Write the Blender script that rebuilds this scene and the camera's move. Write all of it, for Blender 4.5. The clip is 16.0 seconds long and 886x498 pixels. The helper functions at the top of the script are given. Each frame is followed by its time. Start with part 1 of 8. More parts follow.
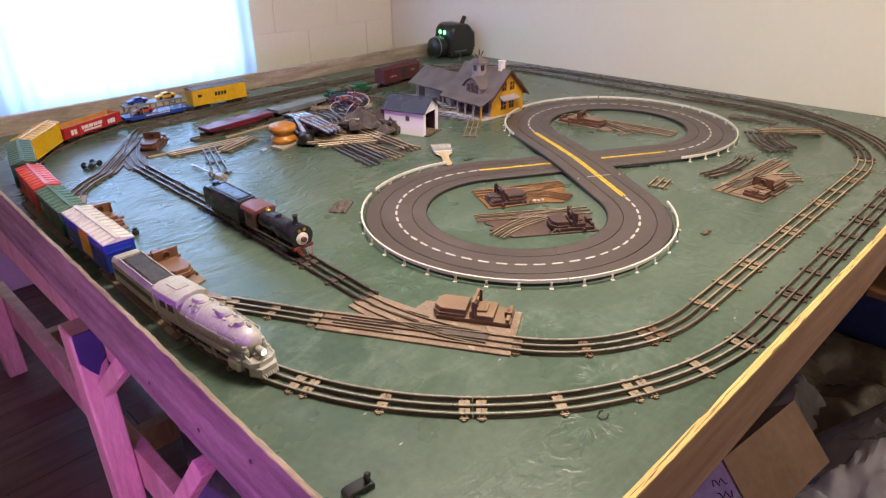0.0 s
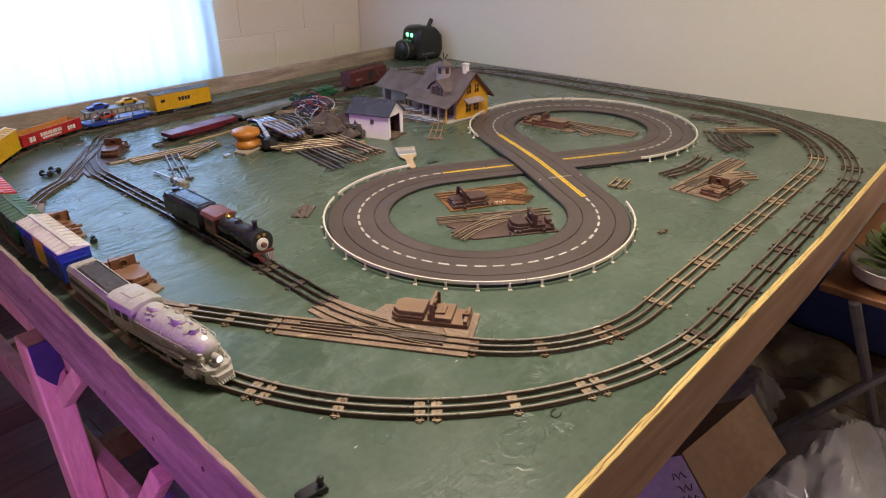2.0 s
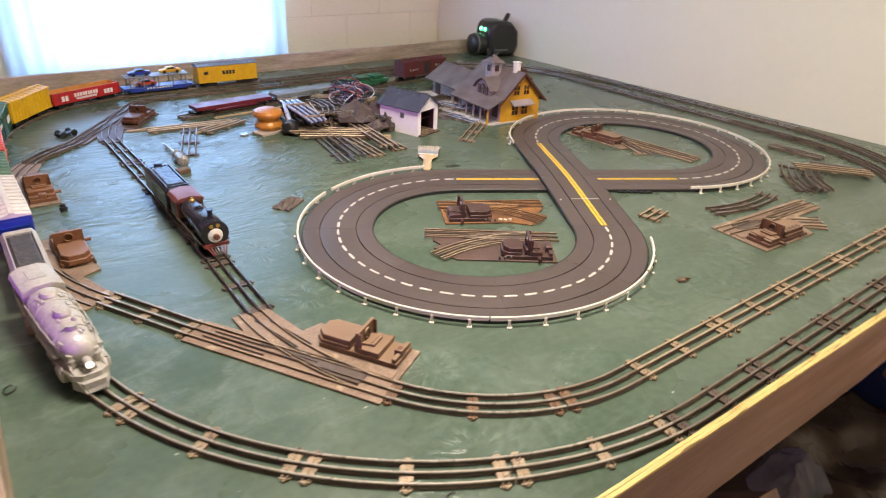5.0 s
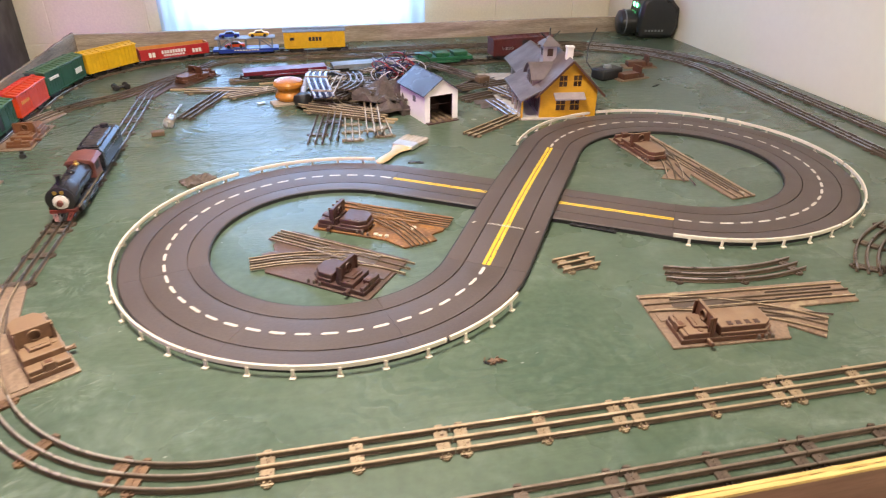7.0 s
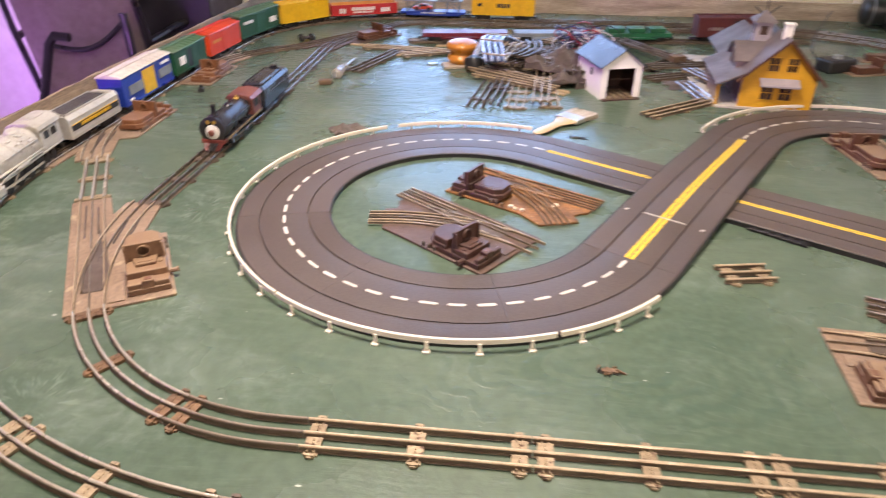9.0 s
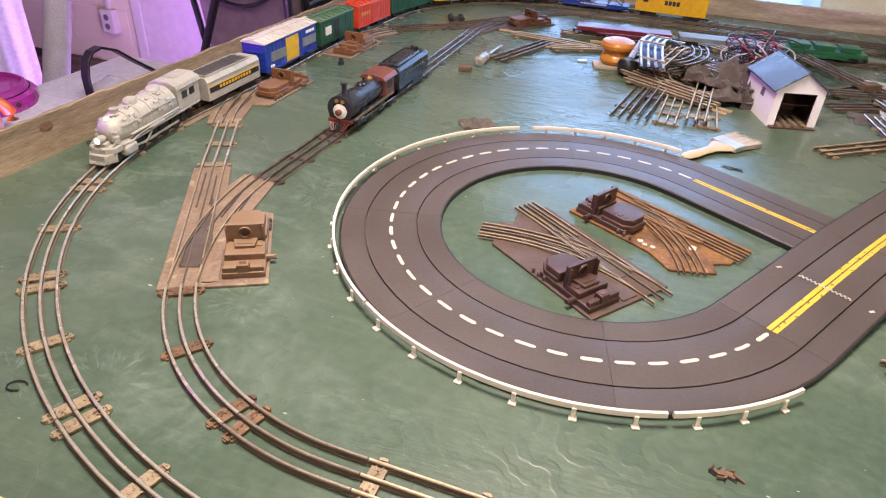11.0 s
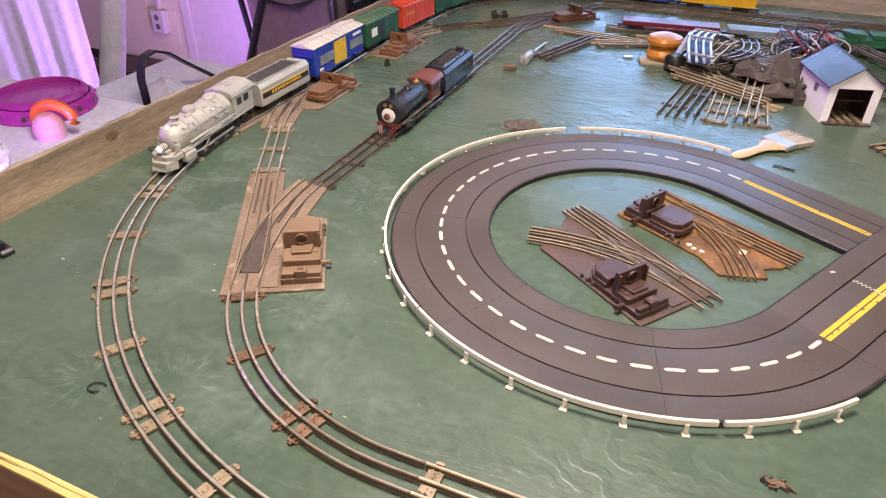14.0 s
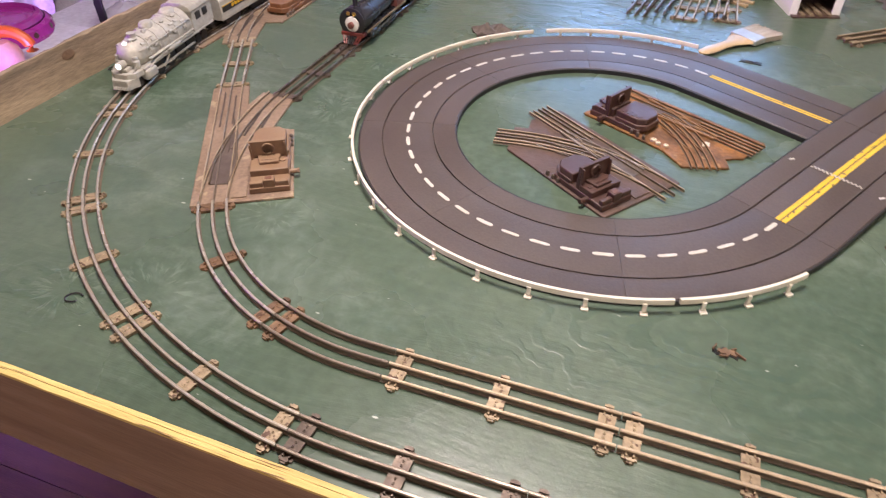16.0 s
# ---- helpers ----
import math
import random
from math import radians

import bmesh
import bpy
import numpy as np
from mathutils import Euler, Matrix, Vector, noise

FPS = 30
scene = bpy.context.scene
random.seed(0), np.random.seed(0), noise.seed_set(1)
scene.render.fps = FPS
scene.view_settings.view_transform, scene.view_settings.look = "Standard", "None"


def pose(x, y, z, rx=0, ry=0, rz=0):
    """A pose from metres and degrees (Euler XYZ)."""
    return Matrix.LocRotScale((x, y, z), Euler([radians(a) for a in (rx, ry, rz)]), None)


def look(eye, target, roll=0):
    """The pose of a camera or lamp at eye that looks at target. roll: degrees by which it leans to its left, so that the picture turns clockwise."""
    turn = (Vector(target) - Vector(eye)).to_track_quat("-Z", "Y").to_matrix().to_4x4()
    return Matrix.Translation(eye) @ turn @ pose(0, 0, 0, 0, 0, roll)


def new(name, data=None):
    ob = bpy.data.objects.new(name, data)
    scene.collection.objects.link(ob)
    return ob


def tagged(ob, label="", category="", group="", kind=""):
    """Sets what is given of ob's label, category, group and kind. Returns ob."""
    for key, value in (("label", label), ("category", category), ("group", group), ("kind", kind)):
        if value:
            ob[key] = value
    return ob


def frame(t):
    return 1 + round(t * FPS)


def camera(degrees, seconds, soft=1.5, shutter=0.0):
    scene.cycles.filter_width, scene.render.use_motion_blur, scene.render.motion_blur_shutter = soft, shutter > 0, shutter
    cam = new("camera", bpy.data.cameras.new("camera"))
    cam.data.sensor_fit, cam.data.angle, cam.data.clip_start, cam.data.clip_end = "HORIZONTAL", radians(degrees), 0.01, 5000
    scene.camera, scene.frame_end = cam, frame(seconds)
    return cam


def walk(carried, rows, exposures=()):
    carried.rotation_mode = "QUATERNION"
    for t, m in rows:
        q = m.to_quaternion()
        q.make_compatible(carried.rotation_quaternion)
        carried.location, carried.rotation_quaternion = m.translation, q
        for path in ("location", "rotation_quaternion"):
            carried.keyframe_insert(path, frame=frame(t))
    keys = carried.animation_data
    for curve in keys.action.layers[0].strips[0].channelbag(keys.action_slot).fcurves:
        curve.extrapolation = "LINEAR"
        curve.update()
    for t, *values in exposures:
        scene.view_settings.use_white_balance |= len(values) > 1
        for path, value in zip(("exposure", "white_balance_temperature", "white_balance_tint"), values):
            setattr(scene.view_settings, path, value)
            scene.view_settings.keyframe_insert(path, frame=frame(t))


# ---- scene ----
cam = camera(68.3, 16.0, soft=1.1, shutter=0.4)
PATH = [
    (0, (-0.26, -0.246, 1.392), (1.022, 1.005, 0.502), -0.6),
    (0.5, (-0.247, -0.258, 1.396), (1.074, 0.984, 0.552), -1.4),
    (1, (-0.233, -0.267, 1.393), (1.11, 0.95, 0.546), -1.0),
    (1.5, (-0.241, -0.273, 1.396), (1.091, 0.919, 0.499), -0.9),
    (2, (-0.241, -0.278, 1.399), (1.089, 0.924, 0.512), -0.6),
    (2.5, (-0.238, -0.278, 1.395), (1.102, 0.924, 0.524), -0.4),
    (3, (-0.239, -0.277, 1.396), (1.095, 0.925, 0.518), -0.4),
    (3.5, (-0.238, -0.277, 1.392), (1.086, 0.921, 0.491), -0.5),
    (4, (-0.232, -0.272, 1.386), (1.08, 0.924, 0.466), -0.9),
    (4.2, (-0.211, -0.281, 1.372), (1.106, 0.941, 0.494), -0.3),
    (6.3, (0.679, -0.421, 1.353), (1.198, 1.222, 0.338), 2.0),
    (6.5, (0.747, -0.454, 1.366), (1.186, 1.228, 0.377), 1.2),
    (7, (0.888, -0.422, 1.349), (1.263, 1.275, 0.358), 0.5),
    (7.5, (0.988, -0.374, 1.347), (1.381, 1.311, 0.344), 0.4),
    (8, (1.118, -0.396, 1.338), (1.158, 1.317, 0.307), 1.8),
    (8.5, (1.094, -0.386, 1.335), (1.061, 1.329, 0.305), -0.5),
    (9, (0.975, -0.324, 1.259), (0.817, 1.389, 0.239), 0.6),
    (9.5, (0.956, -0.238, 1.231), (0.497, 1.377, 0.143), 3.7),
    (9.7, (0.975, -0.21, 1.238), (0.435, 1.383, 0.156), 5.3),
    (11.8, (0.97, -0.223, 1.284), (0.47, 1.381, 0.199), 2.4),
    (12, (0.972, -0.223, 1.291), (0.454, 1.38, 0.212), 2.0),
    (12.5, (0.974, -0.221, 1.292), (0.444, 1.381, 0.219), 1.8),
    (13, (0.968, -0.221, 1.291), (0.416, 1.365, 0.204), 1.7),
    (13.5, (0.965, -0.228, 1.291), (0.379, 1.333, 0.186), 1.4),
    (14, (0.959, -0.229, 1.294), (0.344, 1.313, 0.178), 1.1),
    (14.5, (0.961, -0.234, 1.294), (0.327, 1.301, 0.179), 1.2),
    (15, (0.966, -0.245, 1.281), (0.345, 1.235, 0.087), 1.2),
    (15.5, (0.975, -0.25, 1.278), (0.387, 1.197, 0.03), 0.9),
    (16, (0.993, -0.25, 1.275), (0.467, 1.182, -0.017), -0.5),
]
walk(cam, [(t, look(eye, target, roll)) for t, eye, target, roll in PATH],
     exposures=[(0, 0.02, 6700, 9), (0.35, -0.18, 6850, 9), (0.6, -0.34, 6900, 9), (1.5, -0.38, 6900, 9), (3.0, -0.27, 6750, 9), (3.6, -0.24, 6700, 8), (4.2, -0.08, 6600, 8),
                (6.3, 0.32, 6850, 8), (7.5, 0.33, 6800, 10), (9.0, 0.35, 6700, 13), (11.8, 0.17, 6500, 12), (14.5, 0.14, 6450, 12), (16, 0.0, 6350, 15)])

# ---- light ----
TOP = 0.76          # height of the table top
world = bpy.data.worlds.new("sky")
scene.world = world
world.use_nodes = True
wn = world.node_tree.nodes
sky = wn.new("ShaderNodeTexSky")
sky.sky_type = 'NISHITA'
sky.sun_disc = False
sky.sun_elevation, sky.sun_rotation = radians(35), radians(200)
world.node_tree.links.new(sky.outputs[0], wn["Background"].inputs[0])
wn["Background"].inputs[1].default_value = 0.1


def area_lamp(name, eye, target, sx, sy, power, colour, spread=180):
    data = bpy.data.lights.new(name, 'AREA')
    data.shape, data.size, data.size_y = 'RECTANGLE', sx, sy
    data.energy, data.color, data.spread = power, colour, radians(spread)
    ob = new(name, data)
    ob.matrix_basis = look(eye, target)
    return ob


area_lamp("window_daylight", (0.91, 3.02, 1.30), (0.91, 2.0, 1.15), 1.2, 1.3, 47, (0.44, 0.61, 1.0))
area_lamp("ceiling_lamp_light", (0.74, 0.50, 2.30), (0.74, 0.50, 0.0), 0.55, 0.55, 45, (1.0, 0.86, 0.78))
# Fill lamp added behind the viewpoint to brighten front faces; no source known.
area_lamp("ceiling_lamp_light", (1.75, -1.55, 2.30), (1.75, -1.55, 0.0), 0.55, 0.55, 31, (1.0, 0.85, 0.78))
area_lamp("purple_lamp_light", (-1.00, -0.30, 0.92), (0.05, 0.90, 0.38), 0.30, 0.12, 5.2, (0.44, 0.06, 1.0), 76)
area_lamp("purple_lamp_light", (-1.05, 1.98, 0.08), (-1.65, 2.5, 1.2), 0.40, 0.12, 15, (0.58, 0.27, 1.0))
area_lamp("purple_lamp_light", (-0.42, 0.25, 0.50), (-1.2, 1.5, 0.60), 0.40, 0.12, 9, (0.60, 0.28, 1.0), 140)


# ---- materials ----
def surf(name, a, b, scale=8.0, rough=0.5, metal=0.0, bump=0.15, fine=60.0, stretch=(1, 1, 1), rvar=0.12,
         spots=None, spot_scale=30.0, spot_size=0.63, per_piece=False, coat=0.0, spec=0.5, fvar=0.14, dust=None, settled=1.1):
    """Two-scale mottled surface: broad stains, fine grain, uneven gloss and fine relief."""
    m = bpy.data.materials.new(name)
    m.use_nodes = True
    n, l = m.node_tree.nodes, m.node_tree.links
    bs = n["Principled BSDF"]
    tc = n.new("ShaderNodeTexCoord")
    mp = n.new("ShaderNodeMapping")
    mp.inputs["Scale"].default_value = stretch
    l.new(tc.outputs["Object"], mp.inputs["Vector"])
    vec = mp.outputs[0]
    info = n.new("ShaderNodeObjectInfo")
    off = n.new("ShaderNodeVectorMath")
    off.operation = 'MULTIPLY_ADD'
    off.inputs[1].default_value = (7, 5, 3)
    l.new(info.outputs["Random"], off.inputs[0])
    l.new(vec, off.inputs[2])
    vec = off.outputs[0]
    n1, n2 = n.new("ShaderNodeTexNoise"), n.new("ShaderNodeTexNoise")
    n1.inputs["Scale"].default_value, n1.inputs["Detail"].default_value = scale, 5
    n2.inputs["Scale"].default_value, n2.inputs["Detail"].default_value = fine, 6
    for k in (n1, n2):
        l.new(vec, k.inputs["Vector"])
    ramp = n.new("ShaderNodeValToRGB")
    ramp.color_ramp.elements[0].position, ramp.color_ramp.elements[1].position = 0.33, 0.67
    ramp.color_ramp.elements[0].color, ramp.color_ramp.elements[1].color = (*a, 1), (*b, 1)
    l.new(n1.outputs[0], ramp.inputs[0])
    fr = n.new("ShaderNodeMapRange")
    fr.inputs[1].default_value, fr.inputs[2].default_value = 0.25, 0.75
    fr.inputs[3].default_value, fr.inputs[4].default_value = 1 - fvar, 1 + fvar * 0.85
    l.new(n2.outputs[0], fr.inputs[0])
    mul = n.new("ShaderNodeMix")
    mul.data_type, mul.blend_type = 'RGBA', 'MULTIPLY'
    mul.inputs[0].default_value = 1.0
    l.new(ramp.outputs[0], mul.inputs[6])
    l.new(fr.outputs[0], mul.inputs[7])
    col = mul.outputs[2]
    if per_piece:
        pr = n.new("ShaderNodeMapRange")
        pr.inputs[3].default_value, pr.inputs[4].default_value = 0.75, 1.22
        l.new(info.outputs["Random"], pr.inputs[0])
        m3 = n.new("ShaderNodeMix")
        m3.data_type, m3.blend_type = 'RGBA', 'MULTIPLY'
        m3.inputs[0].default_value = 1.0
        l.new(col, m3.inputs[6])
        l.new(pr.outputs[0], m3.inputs[7])
        col = m3.outputs[2]
    if spots:
        n3 = n.new("ShaderNodeTexNoise")
        n3.inputs["Scale"].default_value, n3.inputs["Detail"].default_value = spot_scale, 3
        l.new(vec, n3.inputs["Vector"])
        th = n.new("ShaderNodeMapRange")
        th.inputs[1].default_value, th.inputs[2].default_value = spot_size, spot_size + 0.05
        l.new(n3.outputs[0], th.inputs[0])
        m4 = n.new("ShaderNodeMix")
        m4.data_type = 'RGBA'
        l.new(th.outputs[0], m4.inputs[0])
        l.new(col, m4.inputs[6])
        m4.inputs[7].default_value = (*spots, 1)
        col = m4.outputs[2]
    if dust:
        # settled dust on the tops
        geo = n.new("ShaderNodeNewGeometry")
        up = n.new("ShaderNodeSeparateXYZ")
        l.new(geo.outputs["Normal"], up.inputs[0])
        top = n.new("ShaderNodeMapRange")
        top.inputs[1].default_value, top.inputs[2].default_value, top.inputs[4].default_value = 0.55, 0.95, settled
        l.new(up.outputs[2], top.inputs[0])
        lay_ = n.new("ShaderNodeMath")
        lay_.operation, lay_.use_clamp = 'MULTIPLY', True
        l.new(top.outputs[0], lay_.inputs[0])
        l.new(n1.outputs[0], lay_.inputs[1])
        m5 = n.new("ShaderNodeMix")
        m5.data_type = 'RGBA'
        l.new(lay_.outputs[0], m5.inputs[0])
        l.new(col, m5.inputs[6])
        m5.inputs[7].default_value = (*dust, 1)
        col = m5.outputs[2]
    l.new(col, bs.inputs["Base Color"])
    rr = n.new("ShaderNodeMapRange")
    rr.inputs[1].default_value, rr.inputs[2].default_value = 0.3, 0.7
    rr.inputs[3].default_value, rr.inputs[4].default_value = max(0.03, rough - rvar), min(1, rough + rvar)
    l.new(n1.outputs[0], rr.inputs[0])
    l.new(rr.outputs[0], bs.inputs["Roughness"])
    bs.inputs["Metallic"].default_value = metal
    bs.inputs["Specular IOR Level"].default_value = spec
    bs.inputs["Coat Weight"].default_value = coat
    if bump:
        bp = n.new("ShaderNodeBump")
        bp.inputs["Strength"].default_value, bp.inputs["Distance"].default_value = bump, 0.002
        l.new(n2.outputs[0], bp.inputs["Height"])
        l.new(bp.outputs[0], bs.inputs["Normal"])
    return m


KNOTS = ((1.113, 0.261, 0.17, False), (0.352, 0.104, 0.10, False), (1.72, 0.25, 0.15, False), (0.62, 1.28, 0.14, False),
         (0.491, 0.802, 0.075, True), (0.493, 0.601, 0.06, True), (0.549, 0.315, 0.06, True), (0.495, 0.140, 0.08, True), (0.399, 0.110, 0.06, True), (1.02, 0.95, 0.05, True))


def painted_ply():
    """Worn green paint over plywood: fine open grain that swirls round knots, rough pale patches and stray flecks of white."""
    m = surf("green_painted_plywood", (0.066, 0.103, 0.068), (0.096, 0.134, 0.091), scale=3.0, rough=0.27, bump=0.0, fine=70, rvar=0.07, fvar=0.17, spec=0.50)
    n, l = m.node_tree.nodes, m.node_tree.links
    bs = n["Principled BSDF"]
    tc = n.new("ShaderNodeTexCoord")

    def noise_at(scale, detail, rough, vec):
        k = n.new("ShaderNodeTexNoise")
        k.inputs["Scale"].default_value, k.inputs["Detail"].default_value, k.inputs["Roughness"].default_value = scale, detail, rough
        l.new(vec, k.inputs["Vector"])
        return k.outputs[0]

    def span(value, a, b, c, d, smooth=False):
        k = n.new("ShaderNodeMapRange")
        if smooth:
            k.interpolation_type = 'SMOOTHSTEP'
        for i, v in zip((1, 2, 3, 4), (a, b, c, d)):
            k.inputs[i].default_value = v
        l.new(value, k.inputs[0])
        return k.outputs[0]

    def calc(op, a, b):
        k = n.new("ShaderNodeMath")
        k.operation = op
        for i, v in ((0, a), (1, b)):
            if isinstance(v, float):
                k.inputs[i].default_value = v
            else:
                l.new(v, k.inputs[i])
        return k.outputs[0]

    def tint(fac, base, colour):
        k = n.new("ShaderNodeMix")
        k.data_type = 'RGBA'
        l.new(fac, k.inputs[0])
        l.new(base, k.inputs[6])
        k.inputs[7].default_value = (*colour, 1)
        return k.outputs[2]

    place = tc.outputs["Object"]
    knots = n.new("ShaderNodeTexVoronoi")
    knots.inputs["Scale"].default_value = 1.9
    l.new(place, knots.inputs["Vector"])
    bulge = span(knots.outputs["Distance"], 0.0, 0.30, 1.0, 0.0, True)
    slow = noise_at(3.1, 2, 0.5, place)
    sep = n.new("ShaderNodeSeparateXYZ")
    l.new(place, sep.inputs[0])
    across = calc('ADD', sep.outputs[1], calc('ADD', calc('MULTIPLY', bulge, 0.055), calc('MULTIPLY', slow, 0.06)))
    flow = n.new("ShaderNodeCombineXYZ")
    l.new(calc('MULTIPLY', sep.outputs[0], 13.0), flow.inputs[0])
    l.new(calc('MULTIPLY', across, 115.0), flow.inputs[1])
    grain = noise_at(1.0, 5, 0.65, flow.outputs[0])
    fuzz = noise_at(210.0, 3, 0.6, place)
    patch = span(noise_at(3.4, 5, 0.65, place), 0.43, 0.60, 0.0, 1.0, True)
    rough_patch = calc('MAXIMUM', calc('MULTIPLY', patch, 0.85), calc('MULTIPLY', bulge, 0.9))
    streak = calc('MULTIPLY', calc('MULTIPLY', span(grain, 0.52, 0.70, 0.0, 0.26), span(fuzz, 0.38, 0.62, 0.35, 1.0)), rough_patch)
    col = tint(streak, bs.inputs["Base Color"].links[0].from_socket, (0.21, 0.265, 0.21))
    dark = calc('MULTIPLY', span(grain, 0.46, 0.30, 0.0, 0.20), calc('ADD', calc('MULTIPLY', rough_patch, 0.8), 0.2))
    col = tint(dark, col, (0.034, 0.062, 0.043))
    # long flowing figure of the veneer, light and dark in turn
    run = n.new("ShaderNodeCombineXYZ")
    l.new(calc('MULTIPLY', sep.outputs[0], 2.2), run.inputs[0])
    l.new(calc('MULTIPLY', sep.outputs[1], 6.0), run.inputs[1])
    drift = calc('MULTIPLY', noise_at(1.0, 3, 0.5, run.outputs[0]), 46.0)
    vein = calc('SINE', calc('ADD', drift, calc('MULTIPLY', sep.outputs[1], 60.0)), 0.0)
    where = span(noise_at(2.3, 3, 0.55, place), 0.40, 0.60, 0.0, 1.0, True)
    veins = calc('MULTIPLY', calc('MULTIPLY', span(vein, 0.2, 0.95, 0.0, 0.30, True), span(fuzz, 0.35, 0.65, 0.5, 1.0)), where)
    col = tint(veins, col, (0.050, 0.092, 0.064))
    pale = calc('MULTIPLY', calc('MULTIPLY', span(vein, -0.4, -1.0, 0.0, 0.34, True), span(fuzz, 0.40, 0.65, 0.2, 1.0)), where)
    col = tint(pale, col, (0.20, 0.25, 0.20))
    # thin cloudy coats of paler paint, brushed on unevenly
    warp = n.new("ShaderNodeVectorMath")
    warp.operation = 'MULTIPLY_ADD'
    warp.inputs[1].default_value = (0.10, 0.10, 0)
    wn_ = n.new("ShaderNodeTexNoise")
    wn_.inputs["Scale"].default_value, wn_.inputs["Detail"].default_value = 9.0, 3
    l.new(place, wn_.inputs["Vector"])
    l.new(wn_.outputs["Color"], warp.inputs[0])
    l.new(place, warp.inputs[2])
    cloud = calc('MULTIPLY', span(noise_at(5.5, 6, 0.68, warp.outputs[0]), 0.48, 0.66, 0.0, 0.54, True), span(noise_at(38.0, 4, 0.7, warp.outputs[0]), 0.36, 0.64, 0.25, 1.0))
    col = tint(cloud, col, (0.175, 0.225, 0.180))
    murk = calc('MULTIPLY', span(noise_at(4.2, 5, 0.65, warp.outputs[0]), 0.46, 0.32, 0.0, 0.35, True), 1.0)
    col = tint(murk, col, (0.048, 0.088, 0.056))
    strokes = n.new("ShaderNodeMapping")
    strokes.inputs["Scale"].default_value = (0.38, 1, 1)
    strokes.inputs["Rotation"].default_value = (0, 0, 0.12)
    l.new(place, strokes.inputs[0])
    for scale, size, amount in ((46.0, 0.026, 0.8), (23.0, 0.022, 0.9), (9.0, 0.013, 0.9)):
        fl = n.new("ShaderNodeTexVoronoi")
        fl.inputs["Scale"].default_value = scale
        l.new(strokes.outputs[0], fl.inputs["Vector"])
        some = n.new("ShaderNodeSeparateColor")
        l.new(fl.outputs["Color"], some.inputs[0])
        speck = calc('MULTIPLY', span(fl.outputs["Distance"], size, size * 1.5, amount, 0.0), span(some.outputs[0], 0.47, 0.48, 0.0, 1.0))
        col = tint(speck, col, (0.52, 0.55, 0.48))
    # broad nested grain figure round the big knots, and rays of thick brushed paint on the small ones
    figure = None
    for kx, ky, size, rays in KNOTS:
        dx, dy = calc('SUBTRACT', sep.outputs[0], kx), calc('SUBTRACT', sep.outputs[1], ky)
        if rays:
            r = calc('SQRT', calc('ADD', calc('MULTIPLY', dx, dx), calc('MULTIPLY', dy, dy)), 0.0)
            turn = calc('ARCTAN2', dy, dx)
            polar = n.new("ShaderNodeCombineXYZ")
            l.new(calc('MULTIPLY', turn, 3.4), polar.inputs[0])
            l.new(calc('MULTIPLY', r, 22.0), polar.inputs[1])
            polar.inputs[2].default_value = kx * 9
            wave = span(noise_at(1.6, 3, 0.6, polar.outputs[0]), 0.50, 0.66, 0.0, 1.0, True)
            mask = calc('MULTIPLY', span(r, size * 0.15, size * 0.35, 0.0, 1.0, True), span(r, size * 0.5, size, 1.0, 0.0, True))
            fade = calc('MULTIPLY', wave, mask)
            col = tint(calc('MULTIPLY', fade, 0.24), col, (0.25, 0.32, 0.25))
        else:
            ex = calc('MULTIPLY', dx, 0.42)
            r = calc('SQRT', calc('ADD', calc('MULTIPLY', ex, ex), calc('MULTIPLY', dy, dy)), 0.0)
            wob = calc('ADD', r, calc('MULTIPLY', noise_at(6.5, 4, 0.6, place), 0.13))
            wave = calc('SINE', calc('MULTIPLY', wob, 300.0), 0.0)
            mask = span(r, size * 0.35, size, 1.0, 0.0, True)
            fade = calc('MULTIPLY', span(wave, -0.2, 0.9, 0.0, 1.0, True), mask)
            fade = calc('MULTIPLY', fade, span(noise_at(9.0, 4, 0.6, place), 0.38, 0.62, 0.15, 1.0, True))
            col = tint(calc('MULTIPLY', fade, 0.46), col, (0.050, 0.088, 0.060))
        figure = fade if figure is None else calc('ADD', figure, fade)
    l.new(col, bs.inputs["Base Color"])
    wx, wy = calc('SUBTRACT', sep.outputs[0], 0.60), calc('SUBTRACT', sep.outputs[1], 1.38)
    worn = span(calc('ADD', calc('MULTIPLY', wx, wx), calc('MULTIPLY', calc('MULTIPLY', wy, wy), 1.6)), 0.08, 0.62, 1.0, 0.0, True)
    swell = n.new("ShaderNodeCombineXYZ")
    curl = calc('MULTIPLY', noise_at(11.0, 2, 0.5, place), 0.11)
    sway = calc('MULTIPLY', noise_at(7.0, 2, 0.5, warp.outputs[0]), 0.13)
    l.new(calc('MULTIPLY', calc('ADD', sep.outputs[0], curl), 16.0), swell.inputs[0])
    l.new(calc('MULTIPLY', calc('ADD', across, sway), 52.0), swell.inputs[1])
    raised = calc('MULTIPLY', noise_at(1.0, 3, 0.55, swell.outputs[0]), calc('ADD', calc('MULTIPLY', worn, 3.4), 0.08))
    height = calc('ADD', raised, calc('ADD', calc('MULTIPLY', grain, calc('ADD', calc('MULTIPLY', rough_patch, 0.36), 0.10)), calc('ADD', calc('MULTIPLY', fuzz, 0.10), calc('ADD', calc('MULTIPLY', figure, 0.26), calc('MULTIPLY', calc('MULTIPLY', vein, where), 0.06)))))
    bp = n.new("ShaderNodeBump")
    bp.inputs["Strength"].default_value, bp.inputs["Distance"].default_value = 0.42, 0.004
    l.new(height, bp.inputs["Height"])
    l.new(bp.outputs[0], bs.inputs["Normal"])
    return m


